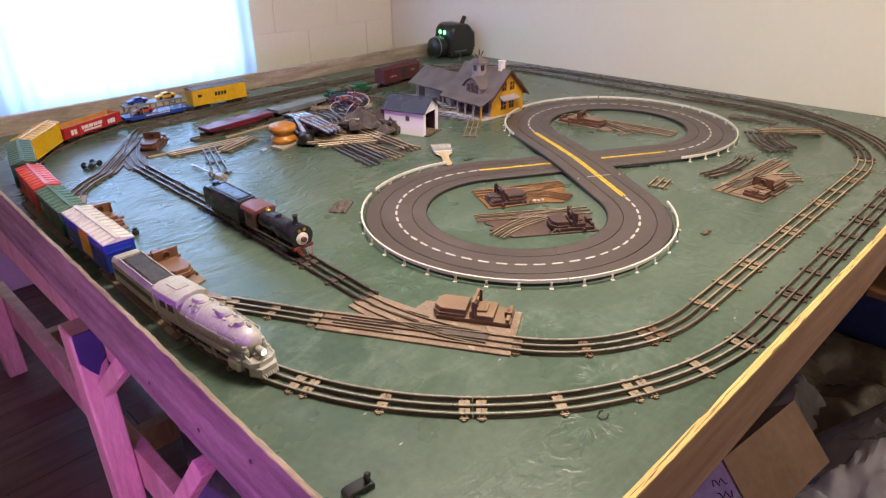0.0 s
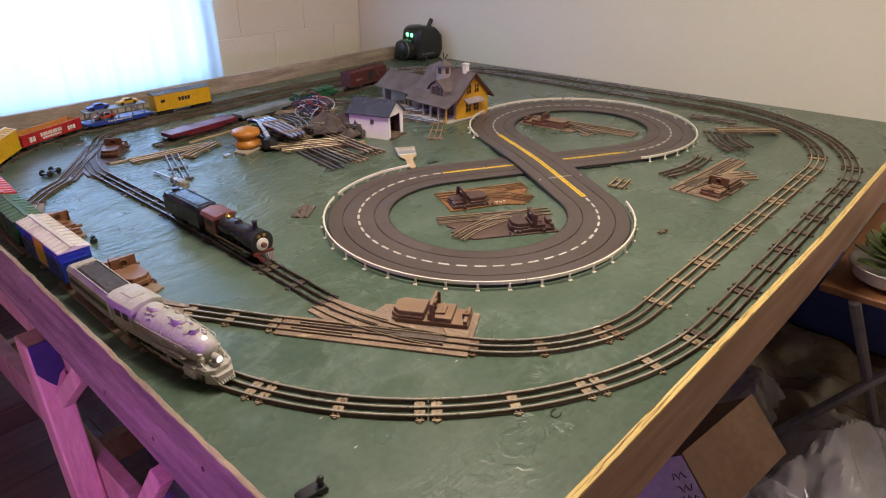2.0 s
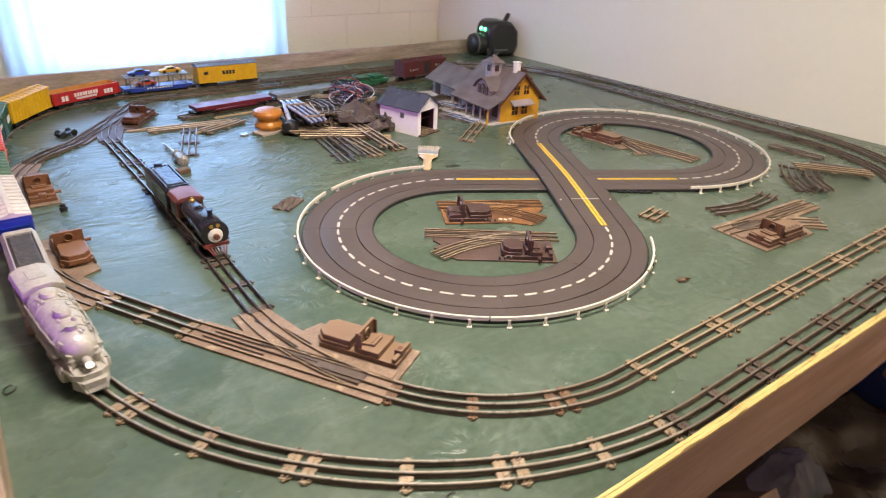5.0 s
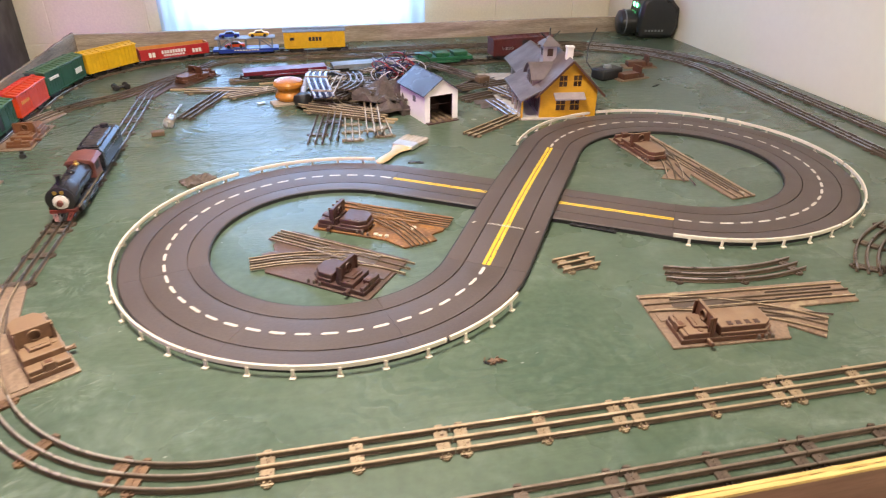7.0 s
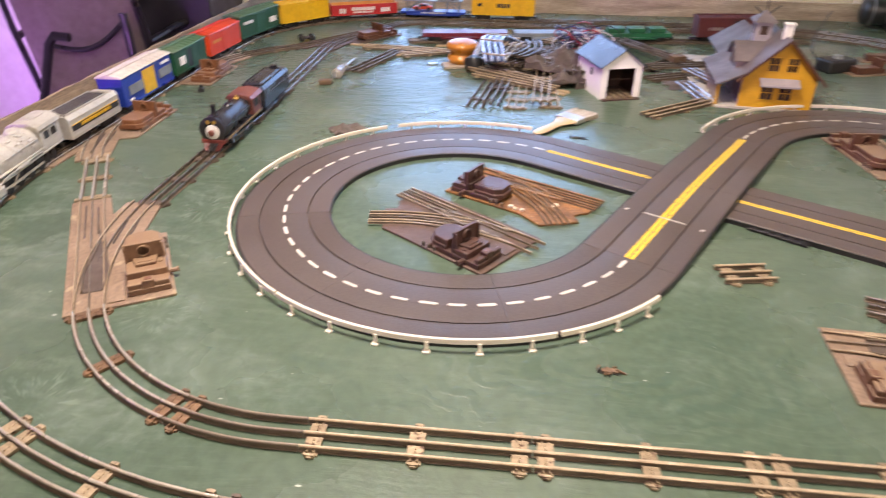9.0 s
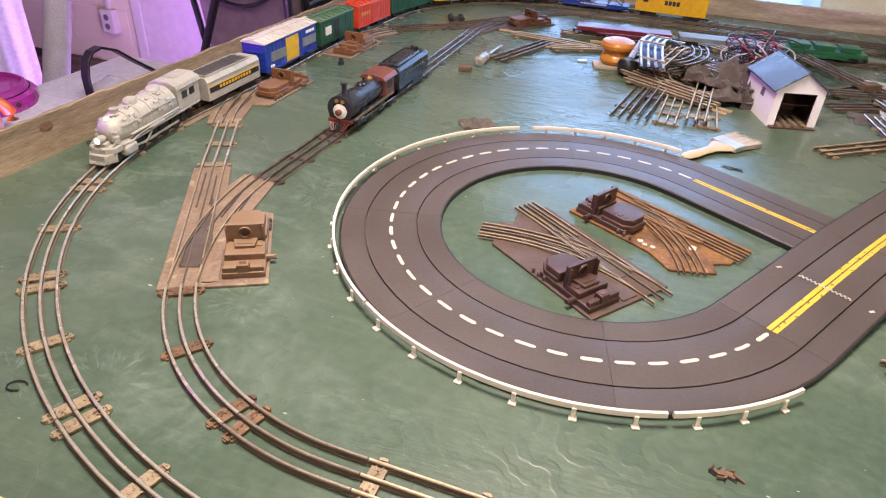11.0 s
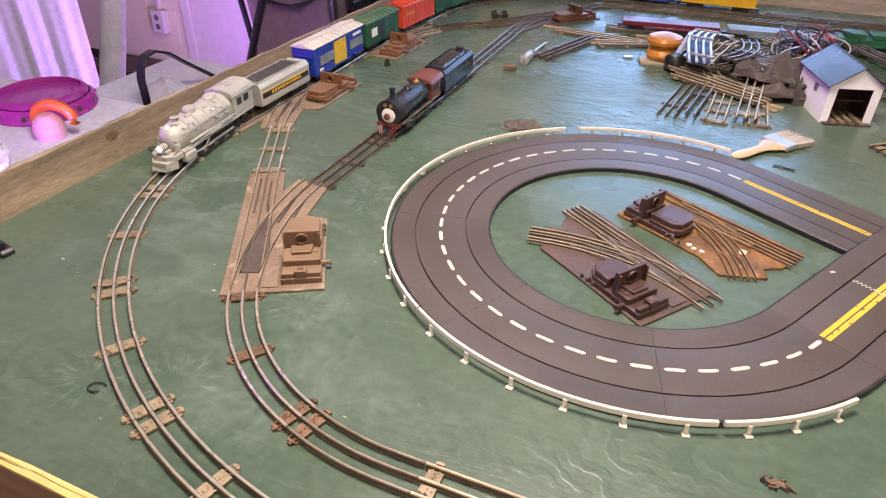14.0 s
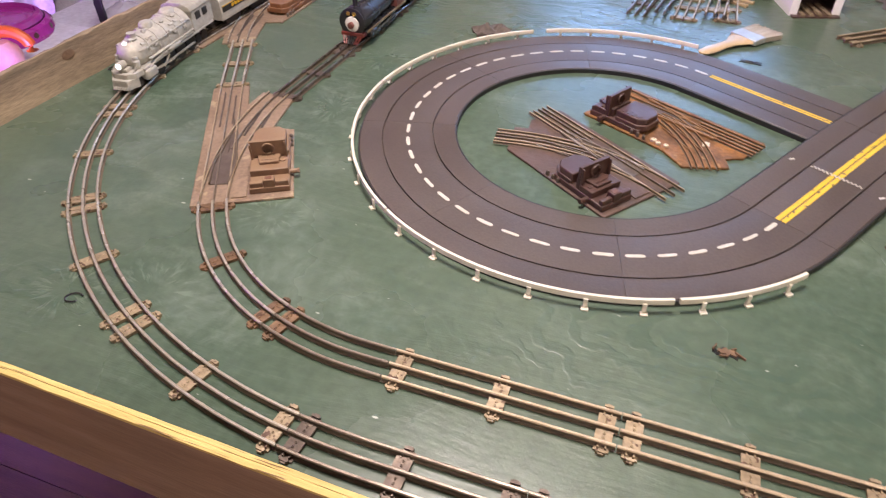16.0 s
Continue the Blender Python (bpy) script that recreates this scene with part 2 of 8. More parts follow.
def curtain_cloth():
    m = bpy.data.materials.new("sheer_white_curtain")
    m.use_nodes = True
    n, l = m.node_tree.nodes, m.node_tree.links
    out = n["Material Output"]
    tr, tl, df = n.new("ShaderNodeBsdfTransparent"), n.new("ShaderNodeBsdfTranslucent"), n.new("ShaderNodeBsdfDiffuse")
    tl.inputs[0].default_value = df.inputs[0].default_value = (0.62, 0.80, 0.95, 1)
    a, b = n.new("ShaderNodeMixShader"), n.new("ShaderNodeMixShader")
    a.inputs[0].default_value, b.inputs[0].default_value = 0.35, 0.12
    l.new(tl.outputs[0], a.inputs[1])
    l.new(df.outputs[0], a.inputs[2])
    l.new(a.outputs[0], b.inputs[1])
    l.new(tr.outputs[0], b.inputs[2])
    l.new(b.outputs[0], out.inputs[0])
    return m


def glow(name, colour, strength):
    m = bpy.data.materials.new(name)
    m.use_nodes = True
    bs = m.node_tree.nodes["Principled BSDF"]
    bs.inputs["Base Color"].default_value = (*colour, 1)
    bs.inputs["Emission Color"].default_value = (*colour, 1)
    bs.inputs["Emission Strength"].default_value = strength
    return m


def clear(name, colour, rough, weight=0.9):
    m = surf(name, colour, colour, rough=rough, bump=0.9, fine=22)
    bs = m.node_tree.nodes["Principled BSDF"]
    bs.inputs["Transmission Weight"].default_value = weight
    return m


GREEN = painted_ply()
RAIL = surf("tarnished_tin_rail", (0.57, 0.52, 0.43), (0.40, 0.355, 0.28), scale=26, rough=0.33, metal=0.5, bump=0.1, fine=180)
RAIL_TAN = surf("tan_tarnished_rail", (0.54, 0.43, 0.29), (0.36, 0.275, 0.18), scale=26, rough=0.40, metal=0.35, bump=0.12, fine=180)
RAIL_DARK = surf("blackened_rail", (0.15, 0.125, 0.105), (0.30, 0.245, 0.19), scale=20, rough=0.36, metal=0.8, bump=0.1, fine=150)
TIE = surf("tan_worn_tie", (0.40, 0.315, 0.20), (0.255, 0.195, 0.122), scale=34, rough=0.52, metal=0.3, bump=0.3, fine=260, fvar=0.25, spots=(0.10, 0.055, 0.035), spot_scale=120, spot_size=0.60)
TIE_RUST = surf("rusty_brown_tie", (0.27, 0.165, 0.090), (0.14, 0.085, 0.052), scale=34, rough=0.52, metal=0.45, bump=0.3, fine=260, fvar=0.25, spots=(0.10, 0.055, 0.035), spot_scale=120, spot_size=0.60)
TIE_DARK = surf("blackened_tie", (0.19, 0.145, 0.110), (0.10, 0.076, 0.060), scale=34, rough=0.5, metal=0.5, bump=0.3, fine=260, fvar=0.25)
RAIL_BROWN = surf("brown_worn_rail", (0.33, 0.275, 0.21), (0.19, 0.15, 0.115), scale=26, rough=0.40, metal=0.55, bump=0.12, fine=180)
RAIL_OLD = surf("dull_old_rail", (0.17, 0.145, 0.135), (0.32, 0.28, 0.26), scale=24, rough=0.34, metal=0.65, bump=0.15, fine=170)
# Darker than the heads: the shade below them is put into this colour.
RAIL_WEB = surf("brown_shaded_web", (0.115, 0.086, 0.060), (0.175, 0.132, 0.090), scale=26, rough=0.6, metal=0.3, bump=0.2, fine=180)
SWIVEL = surf("worn_swivel_tin", (0.155, 0.122, 0.10), (0.10, 0.076, 0.062), scale=30, rough=0.5, metal=0.35, bump=0.2, fine=200)
RAIL_STEEL = surf("dull_steel_rail", (0.30, 0.275, 0.255), (0.19, 0.165, 0.145), scale=22, rough=0.27, metal=0.85, bump=0.1, fine=160)
# Glossy rail, its grey made paler for the bright wall it reflects.
RAIL_GREY = surf("pale_grey_wall_sheen_rail", (0.62, 0.60, 0.60), (0.42, 0.40, 0.40), scale=24, rough=0.30, metal=0.9, bump=0.1, fine=170)
PLATE = surf("brown_tin_base", (0.31, 0.225, 0.155), (0.205, 0.140, 0.095), scale=14, rough=0.6, metal=0.2, bump=0.35, fine=170, fvar=0.25, spots=(0.40, 0.31, 0.20), spot_scale=34)
DARK_PLATE = surf("dark_brown_base", (0.13, 0.080, 0.058), (0.085, 0.060, 0.052), scale=25, rough=0.55, metal=0.2, bump=0.3, fine=220)
RUST = surf("rusted_base", (0.34, 0.155, 0.045), (0.110, 0.056, 0.028), scale=16, rough=0.6, metal=0.2, bump=0.5, fine=160, fvar=0.4, spots=(0.34, 0.19, 0.08), spot_scale=70, spot_size=0.64)
RAIL_RUST = surf("rusty_thin_rail", (0.40, 0.235, 0.11), (0.22, 0.115, 0.052), scale=30, rough=0.5, metal=0.4, bump=0.2, fine=200)
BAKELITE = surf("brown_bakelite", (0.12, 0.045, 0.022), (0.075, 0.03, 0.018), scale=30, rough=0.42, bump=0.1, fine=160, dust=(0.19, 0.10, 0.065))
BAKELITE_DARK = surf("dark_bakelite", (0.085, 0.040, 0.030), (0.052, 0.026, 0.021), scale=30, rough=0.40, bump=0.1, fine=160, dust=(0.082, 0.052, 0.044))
ROAD = surf("dark_plastic_road", (0.074, 0.057, 0.049), (0.093, 0.072, 0.063), scale=6, rough=0.46, bump=0.12, fine=320, rvar=0.10)
BLACK = surf("black_plastic", (0.012, 0.012, 0.013), (0.022, 0.021, 0.021), scale=12, rough=0.45, bump=0.1)
LINE_WHITE = surf("white_road_paint", (0.62, 0.59, 0.52), (0.47, 0.44, 0.38), scale=60, rough=0.6, bump=0.15)
LINE_YELLOW = surf("yellow_road_paint", (0.78, 0.52, 0.03), (0.62, 0.40, 0.04), scale=60, rough=0.6, bump=0.15, spots=(0.16, 0.12, 0.06), spot_scale=110, spot_size=0.62)
WHITE_PLASTIC = surf("white_plastic", (0.80, 0.78, 0.73), (0.73, 0.70, 0.65), scale=20, rough=0.45, bump=0.08, fvar=0.04)
WOOD = surf("weathered_board", (0.38, 0.285, 0.185), (0.165, 0.122, 0.080), scale=6, rough=0.65, bump=0.5, fine=70, fvar=0.32, stretch=(6, 0.7, 6), spots=(0.15, 0.10, 0.06), spot_scale=2.6, spot_size=0.74)
WOOD_X = surf("stained_fascia", (0.27, 0.165, 0.115), (0.19, 0.112, 0.076), scale=5, rough=0.55, bump=0.25, fine=60, stretch=(0.7, 6, 6))
WOOD_B = surf("weathered_board_along", (0.50, 0.41, 0.31), (0.27, 0.21, 0.155), scale=6, rough=0.65, bump=0.5, fine=70, fvar=0.28, stretch=(0.7, 6, 6))
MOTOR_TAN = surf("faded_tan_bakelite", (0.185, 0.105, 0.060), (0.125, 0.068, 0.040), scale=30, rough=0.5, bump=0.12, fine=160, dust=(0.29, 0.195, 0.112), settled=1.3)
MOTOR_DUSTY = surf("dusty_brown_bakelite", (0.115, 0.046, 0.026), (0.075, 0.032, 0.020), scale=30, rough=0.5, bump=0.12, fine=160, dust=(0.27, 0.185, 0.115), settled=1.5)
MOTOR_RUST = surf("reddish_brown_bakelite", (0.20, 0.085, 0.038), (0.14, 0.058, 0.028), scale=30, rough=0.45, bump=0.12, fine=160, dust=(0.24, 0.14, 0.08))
PLY_EDGE = surf("yellow_plywood_edge", (0.70, 0.53, 0.19), (0.56, 0.40, 0.13), scale=7, rough=0.6, bump=0.35, fine=60, stretch=(1.2, 30, 30), spots=(0.16, 0.09, 0.03), spot_scale=12, spot_size=0.60)
LUMBER = surf("bare_pine_lumber", (0.66, 0.45, 0.27), (0.50, 0.32, 0.18), scale=4, rough=0.6, bump=0.3, fine=40, fvar=0.22, stretch=(7, 7, 0.7), spots=(0.22, 0.11, 0.06), spot_scale=3.0, spot_size=0.76)
DARK_WOOD = surf("dark_stained_wood", (0.09, 0.035, 0.02), (0.06, 0.025, 0.015), scale=6, rough=0.5, bump=0.2, fine=60)
WALL = surf("cream_wall_paint", (0.79, 0.75, 0.60), (0.82, 0.78, 0.635), scale=1.5, rough=0.6, bump=0.02, fine=40, rvar=0.05, fvar=0.015)
BLOCK = surf("cream_painted_block", (0.86, 0.80, 0.60), (0.89, 0.83, 0.64), scale=3, rough=0.6, bump=0.35, fine=120, rvar=0.05, fvar=0.05)
CEIL = surf("white_ceiling_paint", (0.85, 0.83, 0.78), (0.81, 0.79, 0.74), scale=2, rough=0.8, bump=0.1, fvar=0.02)
PLANK = surf("dark_floor_plank", (0.085, 0.04, 0.022), (0.055, 0.026, 0.016), scale=5, rough=0.42, bump=0.2, fine=70, stretch=(0.8, 7, 1), per_piece=True)
UNDER = surf("dark_subfloor", (0.02, 0.014, 0.01), (0.03, 0.02, 0.014), rough=0.8)
CURTAIN = curtain_cloth()


# ---- mesh tools ----
def thing(name, label="", category="", m=None, group="", kind=""):
    ob = new(name)
    ob.empty_display_size = 0.05
    if m is not None:
        ob.matrix_basis = m
    return tagged(ob, label, category, group, kind)


def finish(name, bm, mat):
    me = bpy.data.meshes.new(name)
    bmesh.ops.recalc_face_normals(bm, faces=bm.faces)
    bm.to_mesh(me)
    bm.free()
    me.materials.append(mat)
    me.shade_smooth()
    me.set_sharp_from_angle(angle=radians(32))
    return me


def part(name, bm, mat, parent=None, label="", bevel=0.0):
    ob = new(name, finish(name, bm, mat))
    ob.parent = parent
    if label:
        ob["label"] = label
    if bevel:
        md = ob.modifiers.new("bevel", 'BEVEL')
        md.width, md.segments, md.limit_method, md.angle_limit = bevel, 2, 'ANGLE', radians(40)
    return ob


def share(name, me, parent, m, label=""):
    ob = new(name, me)
    ob.parent = parent
    ob.matrix_basis = m
    if label:
        ob["label"] = label
    return ob


def B():
    return bmesh.new()


def box(bm, x0, x1, y0, y1, z0, z1, m=None):
    v = [bm.verts.new((x, y, z)) for z in (z0, z1) for x, y in ((x0, y0), (x1, y0), (x1, y1), (x0, y1))]
    if m is not None:
        for k in v:
            k.co = m @ k.co
    for f in ((3, 2, 1, 0), (4, 5, 6, 7), (0, 1, 5, 4), (1, 2, 6, 5), (2, 3, 7, 6), (3, 0, 4, 7)):
        bm.faces.new([v[i] for i in f])
    return bm


def bar(bm, p, q, w, h, up=(0, 0, 1)):
    """A rectangular bar from p to q, w wide and h high."""
    p, q = Vector(p), Vector(q)
    d = (q - p)
    x = d.normalized()
    y = Vector(up).cross(x)
    y = y.normalized() if y.length > 1e-4 else Vector((0, 1, 0))
    z = x.cross(y)
    m = Matrix((x, y, z)).transposed().to_4x4()
    m.translation = p
    return box(bm, 0, d.length, -w / 2, w / 2, -h / 2, h / 2, m)


def prism(bm, pts, z0, z1, m=None):
    lo = [bm.verts.new((x, y, z0)) for x, y in pts]
    hi = [bm.verts.new((x, y, z1)) for x, y in pts]
    if m is not None:
        for k in lo + hi:
            k.co = m @ k.co
    bm.faces.new(lo[::-1])
    bm.faces.new(hi)
    for i in range(len(pts)):
        j = (i + 1) % len(pts)
        bm.faces.new((lo[i], lo[j], hi[j], hi[i]))
    return bm


def tube(bm, pts, r, n=8, taper=None):
    """A round tube through the points; taper gives the radius factor at each point."""
    pts = [Vector(p) for p in pts]
    rings = []
    for i, p in enumerate(pts):
        d = (pts[min(i + 1, len(pts) - 1)] - pts[max(i - 1, 0)]).normalized()
        a = d.cross(Vector((0, 0, 1)))
        a = a.normalized() if a.length > 1e-3 else Vector((1, 0, 0))
        b = d.cross(a)
        k = r * (taper[i] if taper else 1)
        rings.append([bm.verts.new(p + k * (a * math.cos(t) + b * math.sin(t))) for t in (2 * math.pi * j / n for j in range(n))])
    for u, v in zip(rings, rings[1:]):
        for j in range(n):
            bm.faces.new((u[j], u[(j + 1) % n], v[(j + 1) % n], v[j]))
    bm.faces.new(rings[0][::-1])
    bm.faces.new(rings[-1])
    return bm


def lathe(bm, prof, n=20, m=None):
    """A turned solid round z from (radius, height) pairs."""
    rings = []
    for r, z in prof:
        rings.append([bm.verts.new((r * math.cos(2 * math.pi * j / n), r * math.sin(2 * math.pi * j / n), z)) for j in range(n)])
    if m is not None:
        for ring in rings:
            for v in ring:
                v.co = m @ v.co
    for u, v in zip(rings, rings[1:]):
        for j in range(n):
            bm.faces.new((u[j], u[(j + 1) % n], v[(j + 1) % n], v[j]))
    bm.faces.new(rings[0][::-1])
    bm.faces.new(rings[-1])
    return bm


def ribbon(bm, path, prof, closed=False, ends=None):
    """Sweeps a closed profile of (offset to the left, height) along points (x, y, z); ends: the directions at both ends."""
    n, rings = len(path), []
    for i, p in enumerate(path):
        a = path[(i - 1) % n] if closed or i else path[i]
        b = path[(i + 1) % n] if closed or i < n - 1 else path[i]
        d = Vector((b[0] - a[0], b[1] - a[1])).normalized()
        if ends and i in (0, n - 1):
            d = ends[i > 0]
        nx, ny = -d.y, d.x
        rings.append([bm.verts.new((p[0] + nx * o, p[1] + ny * o, p[2] + h)) for o, h in prof])
    k = len(prof)
    pairs = list(zip(rings, rings[1:])) + ([(rings[-1], rings[0])] if closed else [])
    for u, v in pairs:
        for j in range(k):
            bm.faces.new((u[j], u[(j + 1) % k], v[(j + 1) % k], v[j]))
    if not closed:
        bm.faces.new(rings[0][::-1])
        bm.faces.new(rings[-1])
    return bm


def fillet(verts, step=0.012):
    """A smooth route through corners (x, y, radius): straights joined by arcs, in even steps."""
    pts = [Vector(verts[0][:2])]
    for a, b, c in zip(verts, verts[1:], verts[2:]):
        p, q, r = Vector(a[:2]), Vector(b[:2]), Vector(c[:2])
        u, v = (p - q).normalized(), (r - q).normalized()
        half = u.angle(v) / 2
        back = b[2] / math.tan(half)
        mid = q + (u + v).normalized() * (b[2] / math.sin(half))
        s, e = q + u * back - mid, q + v * back - mid
        turn = math.atan2(s.x * e.y - s.y * e.x, s.dot(e))
        for i in range(25):
            t = turn * i / 24
            pts.append(mid + Vector((s.x * math.cos(t) - s.y * math.sin(t), s.x * math.sin(t) + s.y * math.cos(t))))
    pts.append(Vector(verts[-1][:2]))
    out, left = [pts[0].copy()], 0.0
    lens = [0.0]
    for p, q in zip(pts, pts[1:]):
        lens.append(lens[-1] + (q - p).length)
    total = lens[-1]
    n = max(2, int(total / step))
    res, i = [], 0
    for k in range(n + 1):
        s = total * k / n
        while i < len(lens) - 2 and lens[i + 1] < s:
            i += 1
        f = (s - lens[i]) / max(1e-9, lens[i + 1] - lens[i])
        res.append(pts[i].lerp(pts[i + 1], min(1, max(0, f))))
    return res, total


class Route:
    def __init__(self, verts, step=0.012):
        self.pts, self.length = fillet(verts, step)

    def at(self, s):
        n = len(self.pts) - 1
        f = min(max(s / self.length, 0), 1) * n
        i = min(int(f), n - 1)
        p = self.pts[i].lerp(self.pts[i + 1], f - i)
        d = (self.pts[i + 1] - self.pts[i]).normalized()
        return p, d

    def cut(self, s0, s1, n):
        return [self.at(s0 + (s1 - s0) * k / n)[0] for k in range(n + 1)]


def flat(x, y, z, deg):
    return pose(x, y, z, 0, 0, deg)


# ---- the room ----
def structure(name, bm, mat, label, category):
    return tagged(part(name, bm, mat), label, category, kind="structure")


structure("floor", box(B(), -3.0, 3.2, -2.6, 2.8, -0.12, -0.008), UNDER, "dark wooden plank floor", "floor")
structure("ceiling", box(B(), -3.1, 3.3, -2.7, 2.95, 2.40, 2.50), CEIL, "plain white painted ceiling", "ceiling")
east = B()
prism(east, [(2.560, -2.6), (2.66, -2.6), (2.55, 2.8), (2.450, 2.8)], -0.01, 2.40)
structure("wall_east", east, WALL, "smooth cream painted wall beside the train table", "wall")
structure("wall_south", box(B(), -3.1, 3.3, -2.7, -2.6, -0.01, 2.40), WALL, "plain cream painted wall", "wall")
structure("wall_west", box(B(), -3.1, -3.0, -2.6, 2.8, -0.01, 2.40), WALL, "plain cream painted wall", "wall")
WX0, WX1, WZ0, WZ1 = 0.36, 1.46, 0.72, 1.95
north = B()
box(north, -3.1, WX0, 2.806, 2.95, -0.01, 2.40)
box(north, WX1, 3.3, 2.806, 2.95, -0.01, 2.40)
box(north, WX0, WX1, 2.806, 2.95, -0.01, WZ0)
box(north, WX0, WX1, 2.806, 2.95, WZ1, 2.40)
wall_north = structure("wall_north", north, BLOCK, "cream painted concrete block wall with a window", "wall")

window = thing("window_1", "bright window behind a sheer white curtain", "window", kind="structure")
wf = B()
for x0, x1, z0, z1 in ((WX0, WX0 + 0.05, WZ0, WZ1), (WX1 - 0.05, WX1, WZ0, WZ1), (WX0 + 0.05, WX1 - 0.05, WZ0, WZ0 + 0.05),
                       (WX0 + 0.05, WX1 - 0.05, WZ1 - 0.05, WZ1), (WX0 + 0.05, WX1 - 0.05, 1.32, 1.36)):
    box(wf, x0, x1, 2.86, 2.90, z0, z1)
part("window_frame", wf, WHITE_PLASTIC, window, bevel=0.004)
part("window_sill", box(B(), WX0 - 0.03, WX1 + 0.03, 2.78, 2.86, WZ0 - 0.03, WZ0), WHITE_PLASTIC, window, bevel=0.004)

cur = B()
rows = []
for k in range(141):
    x = WX0 - 0.05 + (WX1 - WX0 + 0.08) * k / 140
    y = 2.755 + 0.007 * math.sin(k * 0.35) + 0.003 * math.sin(k * 0.83)
    rows.append([cur.verts.new((x, y + 0.004 * math.sin(k * 0.9 + z), z)) for z in (0.62, 1.0, 1.5, 2.0)])
for a, b in zip(rows, rows[1:]):
    for j in range(3):
        cur.faces.new((a[j], b[j], b[j + 1], a[j + 1]))
curtain = thing("curtain", "sheer white curtain glowing with daylight", "curtain")
part("cloth", cur, CURTAIN, curtain)
part("rod", tube(B(), [(WX0 - 0.12, 2.755, 2.005), (WX1 + 0.12, 2.755, 2.005)], 0.008), WHITE_PLASTIC, curtain)
for x in (WX0 - 0.1, WX1 + 0.1):
    part("bracket", box(B(), x - 0.008, x + 0.008, 2.75, 2.80, 1.995, 2.015), WHITE_PLASTIC, curtain)

# The second fixture is made up to go with the added fill lamp.
for i, (x, y) in enumerate(((0.92, 0.50), (1.75, -1.55))):
    lamp = thing("ceiling_light", "round white ceiling light fixture, unseen", "ceiling light", flat(x, y, 2.34, 0), group="ceiling lights")
    part("base", lathe(B(), [(0.30, 0.06), (0.30, 0.03), (0.22, 0.015), (0.02, 0.01)], 28), WHITE_PLASTIC, lamp)

# ---- the train table ----
table = thing("train_table", "large homemade plywood train table painted green", "table")
part("tabletop", prism(B(), [(0.0115, -0.0132), (1.2, -0.0414), (2.50, -0.0422), (2.445, 2.3365), (0.0735, 2.3365)], TOP - 0.018, TOP), GREEN, table, "green painted plywood top with visible grain")
lb = B()
prism(lb, [(0.003, -0.030), (0.011, -0.030), (0.073, 2.337), (0.065, 2.337)], TOP - 0.078, TOP + 0.072)
bmesh.ops.subdivide_edges(lb, edges=[e for e in lb.edges if e.calc_length() > 1], cuts=160)
for v in lb.verts:
    if v.co.z > TOP:
        v.co.z += 0.0030 * noise.noise(Vector((v.co.x * 60, v.co.y * 18, 1))) + 0.0020 * noise.noise(Vector((v.co.x * 200, v.co.y * 70, 3)))
        v.co.x += 0.0018 * noise.noise(Vector((3, v.co.y * 30, 5)))
part("side_board", lb, WOOD, table, "rough sawn knotty board", bevel=0.0012)
part("back_board", box(B(), 0.062, 2.44, 2.337, 2.356, TOP - 0.065, TOP + 0.062), WOOD_B, table, "rough sawn knotty board", bevel=0.0015)


def bowed(z0, z1, y_in, y_out, mat, name, label, ragged=0.0):
    """A strip along the front edge that follows the board's slight bow."""
    bm, rows = B(), []
    for k in range(126):
        x = 0.0115 + 2.4885 * k / 125
        y = -0.0135 - 0.0235 * min(x, 1.2) - 0.0006 * max(0, x - 1.2)
        a, b = (ragged * noise.noise(Vector((x * 30, q, 7))) for q in (1, 9))
        rows.append([bm.verts.new((x, y + yy, zz)) for yy, zz in ((y_in, z0), (y_out, z0), (y_out - abs(a), z1 + b * .6), (y_in + abs(b), z1 + a * .6))])
    for u, v in zip(rows, rows[1:]):
        for q in range(4):
            bm.faces.new((u[q], u[(q + 1) % 4], v[(q + 1) % 4], v[q]))
    bm.faces.new(rows[0])
    bm.faces.new(rows[-1][::-1])
    part(name, bm, mat, table, label)


bowed(TOP - 0.075, TOP + 0.055, -0.0004, -0.0094, WOOD_X, "front_board", "brown stained plywood front board")
bowed(TOP + 0.0551, TOP + 0.060, 0.0, -0.0040, PLY_EDGE, "top_edge", "yellow sawn plywood edge", 0.0010)
bowed(TOP + 0.0551, TOP + 0.0594, -0.0046, -0.0098, PLY_EDGE, "top_edge", "yellow sawn plywood edge", 0.0014)
for y in (0.05, 0.55, 1.15, 1.75, 2.28):
    part("joist", box(B(), 0.06, 2.44, y - 0.019, y + 0.019, TOP - 0.108, TOP - 0.019), LUMBER, table)
KNOT = surf("brown_wood_knot", (0.19, 0.115, 0.065), (0.12, 0.07, 0.04), scale=60, rough=0.7, bump=0.3, fine=200)
knot = B()
ring_ = [(1.113 + (.0115 + .007 * noise.noise(Vector((k * .9, 2, 1)))) * math.cos(k * .3142) * 1.25, .261 + (.0058 + .006 * noise.noise(Vector((k * .9, 7, 1)))) * math.sin(k * .3142)) for k in range(20)]
prism(knot, ring_, TOP, TOP + .0010)
part("knot_hole", knot, BLACK, table, "torn dark brown knot")
plug = B()
prism(plug, [(1.113 + (x - 1.113) * .72 + .001, .261 + (y - .261) * .70 + .0008) for x, y in ring_], TOP + .0008, TOP + .0026)
part("knot_plug", plug, KNOT, table, "torn brown wood of a knot")
